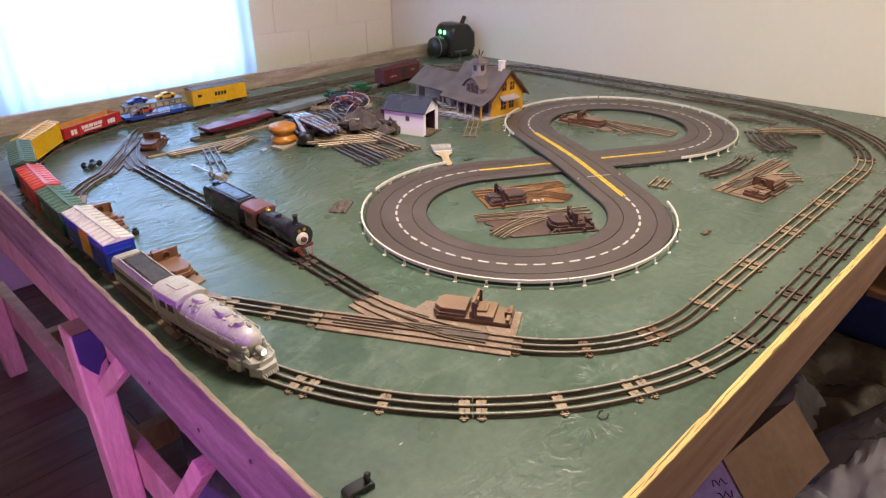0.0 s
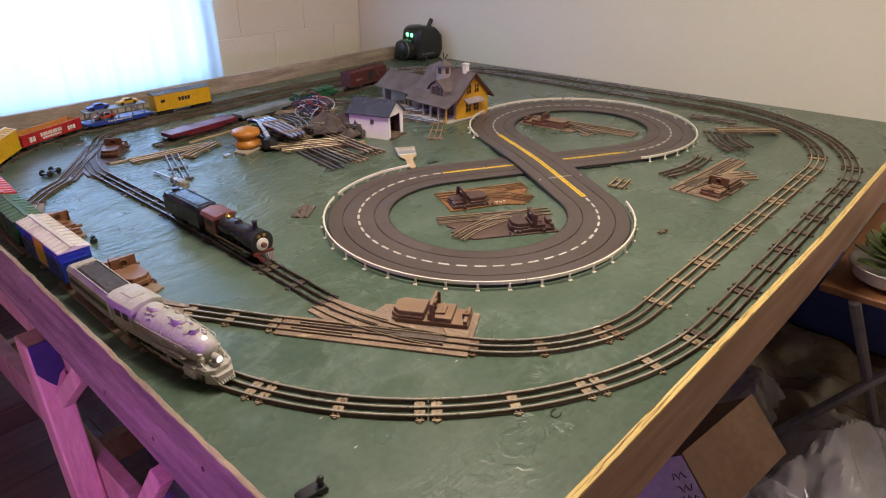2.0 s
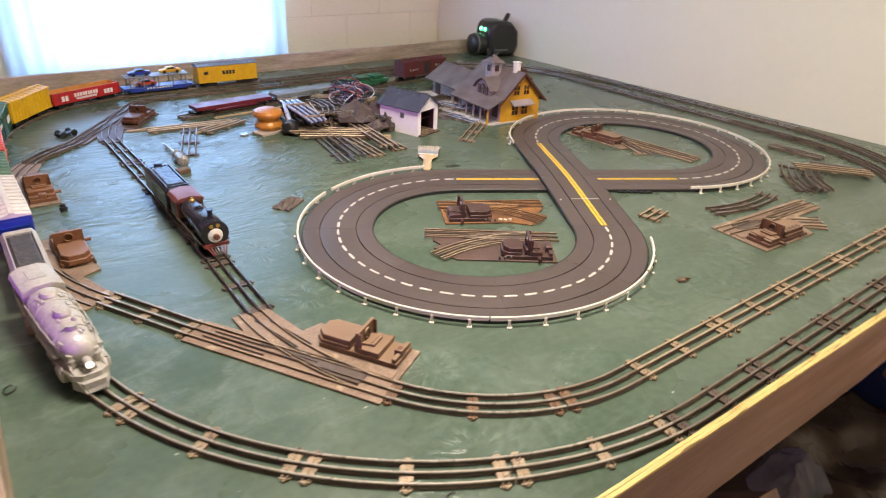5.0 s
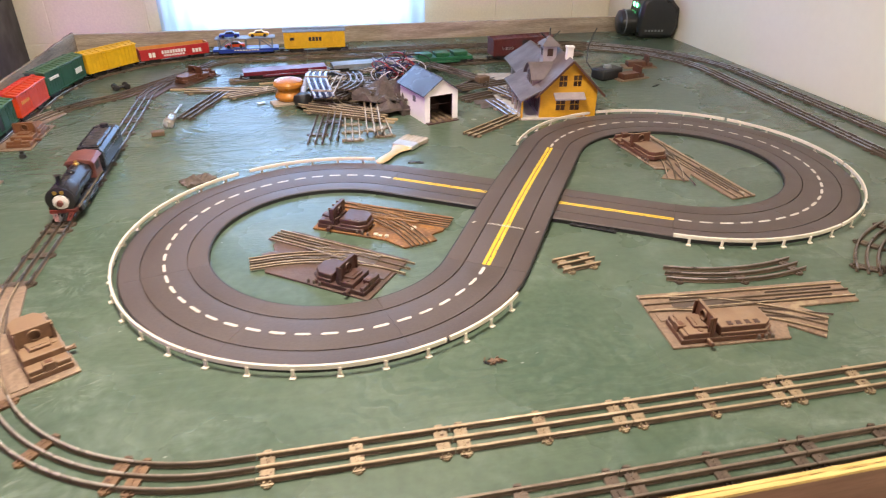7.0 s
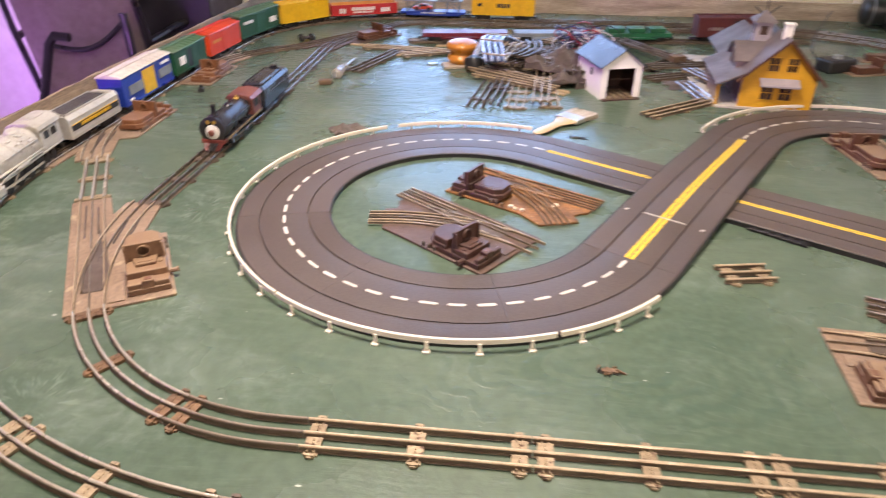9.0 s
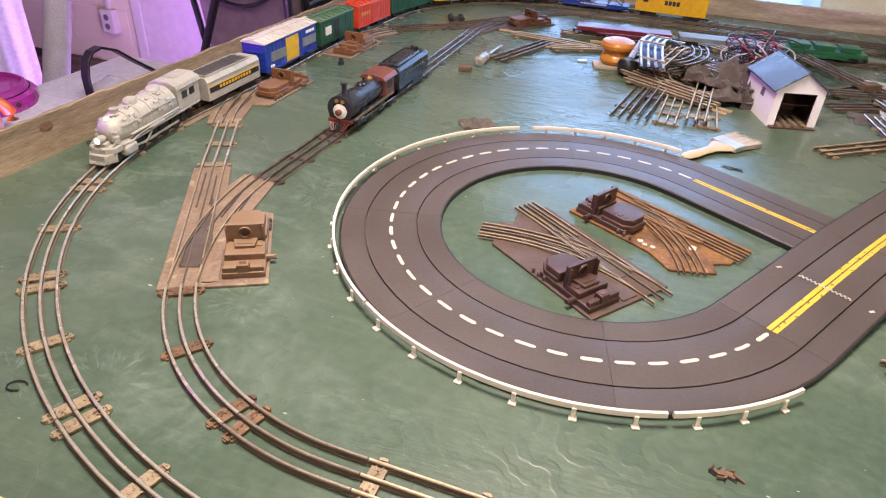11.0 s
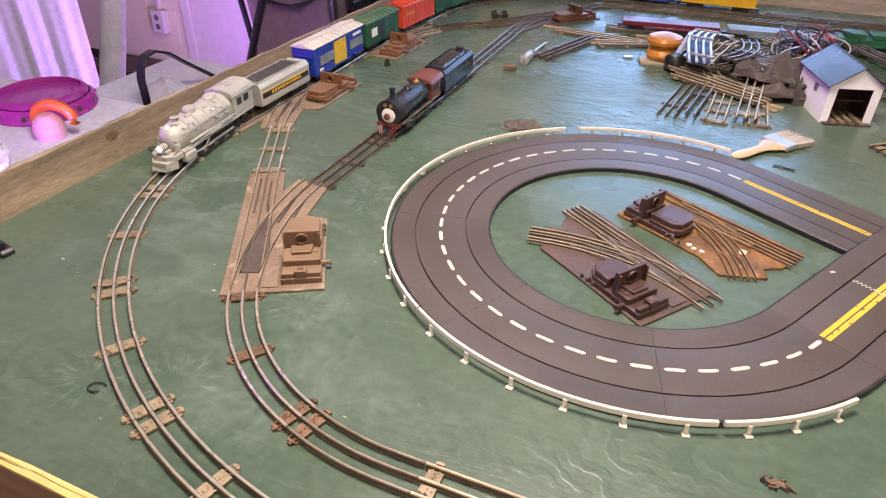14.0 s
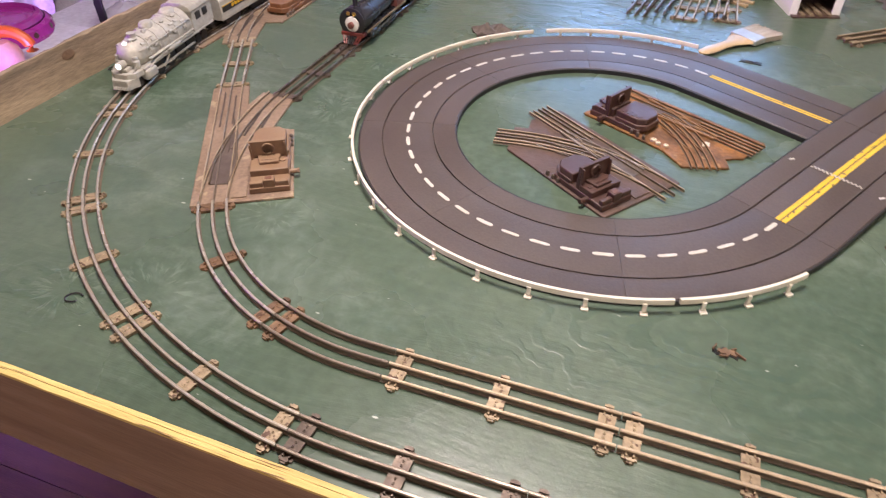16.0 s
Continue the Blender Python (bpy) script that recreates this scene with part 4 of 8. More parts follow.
def road_pieces():
    """The pieces of the figure eight, as lists of (x, y, rise)."""
    out = []
    out.append(("straight", [(*(XC + BD * s), lift(s)) for s in np.linspace(-RA, 0, 9)]))
    out.append(("straight", [(*(XC + BD * s), lift(s)) for s in np.linspace(0, RB, 9)]))
    cb = XC + (LD + BD) * RB
    a0 = math.atan2(-LD.y, -LD.x)
    for k in range(6):
        pts = []
        for j in range(9):
            a = a0 - math.radians(45) * (k + j / 8)
            pts.append((cb.x + RB * math.cos(a), cb.y + RB * math.sin(a), lift(RB + RB * math.radians(45) * (k + j / 8))))
        out.append(("curve", pts))
    out.append(("straight", [(*(XC + LD * s), 0) for s in np.linspace(RB, 0.0725, 8)]))
    out.append(("straight", [(*(XC + LD * s), 0) for s in np.linspace(-0.0725, -RA, 8)]))
    ca = XC - (LD + BD) * RA
    a0 = math.atan2(BD.y, BD.x)
    for k in range(6):
        pts = []
        for j in range(9):
            a = a0 + math.radians(45) * (k + j / 8)
            pts.append((ca.x + RA * math.cos(a), ca.y + RA * math.sin(a), lift(RA + RA * math.radians(45) * (6 - k - j / 8))))
        out.append(("curve", pts))
    return out


HW = 0.0725
SLOT = 0.038


def road_profile():
    p = [(-HW, -RZ + .0005), (HW, -RZ + .0005), (HW, -.001), (HW - .001, 0)]
    for c in (SLOT, -SLOT):
        p += [(c + .0080, 0), (c + .0062, -.0003), (c + .0011, -.0003), (c + .0010, -.0045), (c - .0010, -.0045), (c - .0011, -.0003), (c - .0062, -.0003), (c - .0080, 0)]
    p += [(-HW + .001, 0), (-HW, -.001)]
    return p


road = thing("slot_car_road", "grey plastic slot-car road laid in a figure eight", "toy road")
PROFILE = road_profile()
pieces = road_pieces()
for kind, pts in pieces:
    q = [Vector(p) for p in pts]
    chord = [Vector((q[1] - q[0])[:2]).normalized(), Vector((q[-1] - q[-2])[:2]).normalized()]
    if kind == "curve":
        half = math.atan2(chord[0].x * Vector((q[2] - q[1])[:2]).y - chord[0].y * Vector((q[2] - q[1])[:2]).x, chord[0].dot(Vector((q[2] - q[1])[:2]))) / 2
        chord = [Matrix.Rotation(-half, 2) @ chord[0], Matrix.Rotation(half, 2) @ chord[1]]
    q[0] = q[0].lerp(q[1], 0.006)
    q[-1] = q[-1].lerp(q[-2], 0.006)
    part("road_piece", ribbon(B(), [(p.x, p.y, TOP + RZ + p.z) for p in q], PROFILE, ends=chord), ROAD, road, "grey plastic road piece with two slots")
    sk = ribbon(B(), [(p.x, p.y, TOP + RZ + p.z) for p in q], [(HW, -RZ - .0), (HW + .0022, -RZ), (HW + .0022, -.0012), (HW, -.0012)], ends=chord)
    ribbon(sk, [(p.x, p.y, TOP + RZ + p.z) for p in q], [(-HW - .0022, -RZ), (-HW, -RZ), (-HW, -.0012), (-HW - .0022, -.0012)], ends=chord)
    part("road_edge", sk, BLACK, road)


def along(pts, s):
    """Point and direction at length s along (x, y, z) points."""
    for a, b in zip(pts, pts[1:]):
        a, b = Vector(a), Vector(b)
        d = (b - a).length
        if s <= d:
            return a.lerp(b, s / d), (b - a).normalized()
        s -= d
    return Vector(pts[-1]), (Vector(pts[-1]) - Vector(pts[-2])).normalized()


# dashed white line on the curves, double yellow lines on the straights
for kind, pts in pieces:
    total = sum((Vector(a) - Vector(b)).length for a, b in zip(pts, pts[1:]))
    if kind == "curve":
        n = round(total / 0.0385)
        for k in range(n):
            s0 = total * (k + 0.16) / n
            s1 = s0 + total / n * (0.62 + 0.05 * random.random())
            w = 0.0025 + 0.0005 * random.random()
            dash, rows_ = B(), []
            for j in range(9):
                f = j / 8
                p, d = along(pts, s0 + (s1 - s0) * f)
                nn = Vector((-d.y, d.x, 0)).normalized() * w * min(1.0, 0.45 + 2.6 * math.sqrt(min(f, 1 - f)))
                base = Vector((p.x, p.y, TOP + RZ + p.z))
                low, high = Vector((0, 0, .0001)), Vector((0, 0, .0007))
                rows_.append([dash.verts.new(base + e) for e in (nn + low, nn * .94 + high, nn * -.94 + high, low - nn)])
            for a_, b_ in zip(rows_, rows_[1:]):
                for q in range(3):
                    dash.faces.new((a_[q], b_[q], b_[q + 1], a_[q + 1]))
            dash.faces.new(rows_[0])
            dash.faces.new(rows_[-1][::-1])
            part("white_dash", dash, LINE_WHITE, road)
    else:
        q = [along(pts, total * j / 6)[0] for j in range(7)]
        upper = max(p[2] for p in pts) > 0
        hw = .0032 if upper else .0019
        for o in ((-.0040, .0040) if upper else (-.0031, .0031)):
            bm = ribbon(B(), [(p.x, p.y, TOP + RZ + p.z + .0001) for p in q], [(o - hw, 0), (o + hw, 0), (o + hw - .0005, .0005), (o - hw + .0005, .0005)])
            part("yellow_line", bm, LINE_YELLOW, road)
mark = B()
for k in range(-12, 13):
    for side in (0, 1):
        if (k + side) % 2:
            c = XC - BD * (0.150 + side * .0030) + LD * (k * .0028)
            box(mark, -.0014, .0014, -.0014, .0014, 0, .0005, Matrix.Translation((c.x, c.y, TOP + RZ + lift(.152) + .0008)) @ pose(0, 0, 0, 0, 0, math.degrees(math.atan2(LD.y, LD.x))))
part("start_line", mark, LINE_WHITE, road, "black and white chequered start line")
for s in (-1, 1):
    c = XC - BD * 0.155 + LD * (s * 0.0615)
    part("lane_mark", box(B(), -.004, .004, -.002, .002, 0, .0005, Matrix.Translation((c.x, c.y, TOP + RZ + lift(.155) + .0006)) @ pose(0, 0, 0, 0, 0, 30)), LINE_WHITE, road)


GUARD = surf("yellowed_white_plastic", (0.76, 0.72, 0.60), (0.68, 0.63, 0.51), scale=30, rough=0.45, bump=0.1, fvar=0.06)


def guard_rail(c, r, a0, a1, n):
    g = thing("guard_rail", "white plastic guard rail on posts along the road's outer edge", "guard rail", flat(c.x, c.y, TOP, 0), group="guard rails")
    pts = [(r * math.cos(a0 + (a1 - a0) * k / 24), r * math.sin(a0 + (a1 - a0) * k / 24), 0.0152) for k in range(25)]
    part("rail", ribbon(B(), pts, [(-.0018, -.0035), (.0018, -.0035), (.0024, .0), (.0018, .0035), (-.0018, .0035), (-.0024, 0)]), GUARD, g)
    for k in range(n):
        a = a0 + (a1 - a0) * (k + 0.5) / n
        m = pose(r * math.cos(a), r * math.sin(a), 0, 0, 0, math.degrees(a))
        bm = B()
        box(bm, .0016, .0040, -.0024, .0024, .002, .0140, m)
        box(bm, .0016, .0085, -.0042, .0042, .0, .0022, m)
        part("post", bm, GUARD, g, bevel=0.0005)


ca, cb = XC - (LD + BD) * RA, XC + (LD + BD) * RB
for d0, d1, n in ((-43, -67.5, 3), (-68.5, -126, 6), (-126.5, -184, 6), (-184.5, -240.5, 6), (-244.5, -289, 5)):
    guard_rail(ca, 0.374, math.radians(d0), math.radians(d1), n)
for d0, d1, n in ((151, 97, 6), (96, 42, 5), (41, -13, 5), (-14, -68, 5), (-69, -121, 6)):
    guard_rail(cb, 0.383, math.radians(d0), math.radians(d1), n)


# ---- rolling stock ----
CAR_DARK = surf("black_truck_metal", (0.02, 0.018, 0.017), (0.045, 0.038, 0.034), scale=30, rough=0.5, metal=0.3, bump=0.2)
SILVER = surf("grey_painted_casting", (0.46, 0.44, 0.385), (0.36, 0.345, 0.30), scale=22, rough=0.58, metal=0.15, bump=0.2, fine=160)
COAL = surf("moulded_coal", (0.03, 0.027, 0.026), (0.075, 0.068, 0.065), scale=60, rough=0.7, bump=0.9, fine=240)
BLUE = surf("royal_blue_plastic", (0.012, 0.035, 0.26), (0.018, 0.05, 0.32), scale=15, rough=0.38, bump=0.05)
ROOF_WHITE = surf("dusty_white_roof", (0.62, 0.58, 0.52), (0.50, 0.46, 0.41), scale=12, rough=0.6, bump=0.12)
CAR_YELLOW = surf("yellow_plastic", (0.72, 0.43, 0.012), (0.62, 0.35, 0.012), scale=12, rough=0.42, bump=0.06)
DARK_GREEN = surf("dark_green_plastic", (0.012, 0.085, 0.035), (0.016, 0.065, 0.032), scale=12, rough=0.42, bump=0.06)
DUSTY_GREEN = surf("dusty_green_roof", (0.055, 0.13, 0.06), (0.09, 0.15, 0.08), scale=10, rough=0.6, bump=0.1)
ORANGE_RED = surf("orange_red_plastic", (0.62, 0.065, 0.018), (0.52, 0.05, 0.018), scale=12, rough=0.42, bump=0.06)
RED = surf("red_plastic", (0.50, 0.022, 0.022), (0.40, 0.018, 0.02), scale=12, rough=0.4, bump=0.06)
TAN_PLASTIC = surf("worn_orange_tan", (0.62, 0.28, 0.06), (0.50, 0.20, 0.05), scale=10, rough=0.55, bump=0.08)
MAROON = surf("maroon_plastic", (0.105, 0.022, 0.020), (0.075, 0.017, 0.016), scale=14, rough=0.45, bump=0.06)
CRIMSON = surf("crimson_plastic", (0.150, 0.013, 0.026), (0.105, 0.010, 0.019), scale=14, rough=0.42, bump=0.06)
GREY_PLASTIC = surf("dusty_grey_plastic", (0.20, 0.22, 0.23), (0.14, 0.15, 0.155), scale=14, rough=0.6, bump=0.1)
BRIGHT_GREEN = surf("bright_green_plastic", (0.016, 0.120, 0.050), (0.012, 0.090, 0.038), scale=14, rough=0.45, bump=0.06)
BOILER = surf("scuffed_black_boiler", (0.014, 0.015, 0.020), (0.034, 0.033, 0.038), scale=14, rough=0.22, metal=0.2, bump=0.08)
RED_BROWN = surf("worn_red_brown_cab", (0.185, 0.060, 0.045), (0.125, 0.042, 0.032), scale=14, rough=0.45, bump=0.1)
BRASS = surf("gold_trim", (0.62, 0.42, 0.10), (0.50, 0.33, 0.08), scale=20, rough=0.35, metal=0.8, bump=0.05)
TAN_EDGE = surf("worn_tan_edge", (0.30, 0.22, 0.12), (0.17, 0.12, 0.07), scale=40, rough=0.5, metal=0.3, bump=0.1)
PILOT_RED = surf("worn_dark_red", (0.20, 0.030, 0.022), (0.11, 0.022, 0.018), scale=20, rough=0.5, bump=0.1)
LENS = glow("lit_headlamp", (1.0, 0.97, 0.9), 2.5)
GREEN_LED = glow("green_led", (0.12, 1.0, 0.35), 6.0)
RAIL_TOP = 0.0094


def wheels(parent, L, truck=True):
    """Two four-wheel trucks with side frames, wheels and couplers under a car of length L."""
    for s in (-1, 1):
        cx = s * (L / 2 - 0.043)
        tr = B()
        for w in (-1, 1):
            prism(tr, [(-.026, .004), (-.018, .002), (.018, .002), (.026, .004), (.026, .012), (.012, .016), (-.012, .016), (-.026, .012)], w * .019 - .0025, w * .019 + .0025,
                  Matrix.Translation((cx, 0, RAIL_TOP)) @ pose(0, 0, 0, 90, 0, 0))
        box(tr, cx - .008, cx + .008, -.017, .017, RAIL_TOP + .008, RAIL_TOP + .018)
        box(tr, cx + s * .02, cx + s * .052, -.004, .004, RAIL_TOP + .006, RAIL_TOP + .010)
        box(tr, cx + s * .047, cx + s * .055, -.008, .008, RAIL_TOP + .003, RAIL_TOP + .012)
        truckp = part("truck", tr, CAR_DARK, parent, "black four-wheel truck", bevel=0.0006)
        for d in (-.016, .016):
            for w in (-1, 1):
                m = Matrix.Translation((cx + d, w * .0165, RAIL_TOP + .0085)) @ pose(0, 0, 0, 90, 0, 0)
                part("wheel", lathe(B(), [(.0105, -.002), (.0105, -.0005), (.0085, .0), (.0085, .003), (.003, .0035)], 14, m), CAR_DARK, truckp)


def boxcar(parent_m, L, H, body, roof, label, door=None, ribs=11, open_door=False, marks=(), group="long goods train", W=0.058):
    c = thing("boxcar", label, "toy train car", parent_m, group=group)
    z0 = RAIL_TOP + 0.016
    bm = box(B(), -L / 2, L / 2, -W / 2, W / 2, z0, z0 + H)
    part("body", bm, body, c, bevel=0.0012)
    side = B()
    n = int(L / 0.014)
    for w in (-1, 1):
        for k in range(n + 1):
            x = -L / 2 + .003 + (L - .006) * k / n
            if abs(x) > L * 0.13:
                box(side, x - .0008, x + .0008, w * W / 2 - .0006, w * W / 2 + .0008, z0 + .003, z0 + H - .002)
        box(side, -L / 2, L / 2, w * W / 2 - .001, w * W / 2 + .0014, z0, z0 + .004)
    for e in (-1, 1):
        for k in range(5):
            z = z0 + .010 + (H - .018) * k / 4
            box(side, e * L / 2 - .0006, e * L / 2 + .001, -W / 2 + .006, W / 2 - .006, z - .0015, z + .0015)
    part("side_ribs", side, body, c)
    rf = B()
    prism(rf, [(-W / 2 - .002, 0), (W / 2 + .002, 0), (W / 2 + .001, .003), (0, .0085), (-W / 2 - .001, .003)], -L / 2 - .003, L / 2 + .003,
          Matrix.Translation((0, 0, z0 + H)) @ Matrix(((0, 0, 1, 0), (1, 0, 0, 0), (0, 1, 0, 0), (0, 0, 0, 1))))
    for k in range(ribs):
        x = -L / 2 + L * (k + .5) / ribs
        for w in (-1, 1):
            bar(rf, (x, w * .004, z0 + H + .0083), (x, w * W / 2, z0 + H + .0040), .0022, .0022)
    roofp = part("roof", rf, roof, c, bevel=0.0005)
    part("roof_walk", box(B(), -L / 2 - .004, L / 2 + .004, -.0045, .0045, z0 + H + .0085, z0 + H + .0102), roof, roofp)
    for w in (-1, 1):
        dm = door or body
        x0, x1 = (-L * .12, L * .12)
        if open_door:
            # Black plate on the solid side, painted as the shade inside the doorway.
            part("door_opening", box(B(), -L * .02, L * .10, w * W / 2 - .0003, w * W / 2 + .0006, z0 + .005, z0 + H - .006), BLACK, c)
            x0, x1 = (-L * .16, -L * .02)
        part("door", box(B(), x0, x1, w * W / 2 - .0004, w * W / 2 + .0018, z0 + .004, z0 + H - .004), dm, c, bevel=0.0006)
        part("door_rail", box(B(), -L * .2, L * .2, w * W / 2, w * W / 2 + .0024, z0 + H - .004, z0 + H - .0025), body, c)
    for mx, mz, mw, mh, mm in marks:
        for w in (-1, 1):
            bmk = B()
            n = 1 if mh >= .018 else max(1, int(mw / .012))
            for k in range(n):
                a = mx * w - mw / 2 + mw * k / n
                box(bmk, a, a + mw / n * .78, w * W / 2, w * W / 2 + .0022, z0 + mz, z0 + mz + mh)
            part("lettering_bar", bmk, mm, c, "plain pale lettering bars")
    wheels(c, L)
    return c


def gondola(m, L, label):
    c = thing("gondola_car", label, "toy train car", m, group="long goods train")
    z0, W, H = RAIL_TOP + .014, .060, .036
    bm = B()
    box(bm, -L / 2, L / 2, -W / 2, W / 2, z0, z0 + .003)
    for w in (-1, 1):
        box(bm, -L / 2, L / 2, w * (W / 2 - .001) - .001, w * (W / 2 - .001) + .001, z0 + .003, z0 + H)
        for k in range(13):
            x = -L / 2 + .004 + (L - .008) * k / 12
            box(bm, x - .0013, x + .0013, w * W / 2 - .0004, w * W / 2 + .002, z0, z0 + H - .003)
    for e in (-1, 1):
        box(bm, e * (L / 2 - .001) - .001, e * (L / 2 - .001) + .001, -W / 2 + .002, W / 2 - .002, z0 + .003, z0 + H)
    part("body", bm, RED, c, bevel=0.0005)
    inn = B()
    for w in (-1, 1):
        box(inn, -L / 2 + .003, L / 2 - .003, w * (W / 2 - .0028) - .0007, w * (W / 2 - .0028) + .0007, z0 + .0035, z0 + H + .0004)
    for e in (-1, 1):
        box(inn, e * (L / 2 - .0028) - .0007, e * (L / 2 - .0028) + .0007, -W / 2 + .003, W / 2 - .003, z0 + .0035, z0 + H + .0004)
    box(inn, -L / 2 + .004, L / 2 - .004, -W / 2 + .004, W / 2 - .004, z0 + .003, z0 + .0045)
    part("lining", inn, TAN_PLASTIC, c, "faded orange inside")
    for w in (-1, 1):
        for x0, x1, za, zb in ((-.09, -.055, .008, .022), (-.035, .05, .016, .027), (-.03, .045, .007, .013), (.07, .095, .008, .024)):
            bk = B()
            n = max(2, int((x1 - x0) / .009))
            for k in range(n):
                a = (x0 + (x1 - x0) * k / n) * w
                b = (x0 + (x1 - x0) * (k + .72) / n) * w
                box(bk, min(a, b), max(a, b), w * W / 2, w * W / 2 + .0026, z0 + za, z0 + zb)
            part("lettering_bar", bk, WHITE_PLASTIC, c, "plain white lettering bars")
    wheels(c, L)
    return c


def toy_car(parent_m, mat, label, group):
    c = thing("toy_car", label, "toy car", parent_m, group=group)
    bm = B()
    prof = [(-.036, .004), (.036, .004), (.037, .010), (.030, .0135), (.016, .0145), (.009, .0215), (-.012, .0225), (-.021, .0155), (-.035, .0145), (-.037, .009)]
    prism(bm, prof, -.0135, .0135, pose(0, 0, 0, 90, 0, 0))
    part("body", bm, mat, c, bevel=0.002)
    part("windows", prism(B(), [(.0145, .0148), (.0085, .0208), (-.0118, .0216), (-.0195, .0158)], -.0139, .0139, pose(0, 0, 0, 90, 0, 0)), BLACK, c)
    for x in (-.022, .022):
        for w in (-1, 1):
            part("wheel", lathe(B(), [(.006, -.0022), (.006, .0022), (.002, .0026)], 12, Matrix.Translation((x, w * .0125, .006)) @ pose(0, 0, 0, 90, 0, 0)), BLACK, c)
    return c


def auto_carrier(m, L):
    c = thing("auto_carrier_car", "blue and grey two-deck auto carrier flat car", "toy train car", m, group="long goods train")
    z0, W = RAIL_TOP + .014, .058
    fl = box(B(), -L / 2, L / 2, -W / 2, W / 2, z0, z0 + .008)
    for w in (-1, 1):
        box(fl, -L / 2 + .02, L / 2 - .02, w * W / 2 - .003, w * W / 2, z0 - .006, z0)
    part("deck", fl, BLUE, c, bevel=0.001)
    up = box(B(), -L / 2 + .01, L / 2 - .01, -W / 2, W / 2, z0 + .042, z0 + .045)
    part("upper_deck", up, GREY_PLASTIC, c, bevel=0.0008)
    for x in (-.095, -.05, 0, .05, .095):
        for w in (-1, 1):
            part("post", bar(B(), (x, w * (W / 2 - .002), z0 + .008), (x, w * (W / 2 - .002), z0 + .042), .004, .004, (1, 0, 0)), GREY_PLASTIC, c)
    for s in (-1, 1):
        for w in (-1, 1):
            part("diagonal", bar(B(), (s * .095, w * (W / 2 - .002), z0 + .008), (s * .05, w * (W / 2 - .002), z0 + .042), .003, .003), GREY_PLASTIC, c)
    for w in (-1, 1):
        bk = B()
        for k in range(9):
            box(bk, -.045 + k * .010, -.045 + k * .010 + .007, w * W / 2, w * W / 2 + .0006, z0 + .002, z0 + .006)
        part("lettering_bar", bk, WHITE_PLASTIC, c)
    wheels(c, L)
    return z0


ALONG = Matrix(((0, 0, 1, 0), (1, 0, 0, 0), (0, 1, 0, 0), (0, 0, 0, 1)))


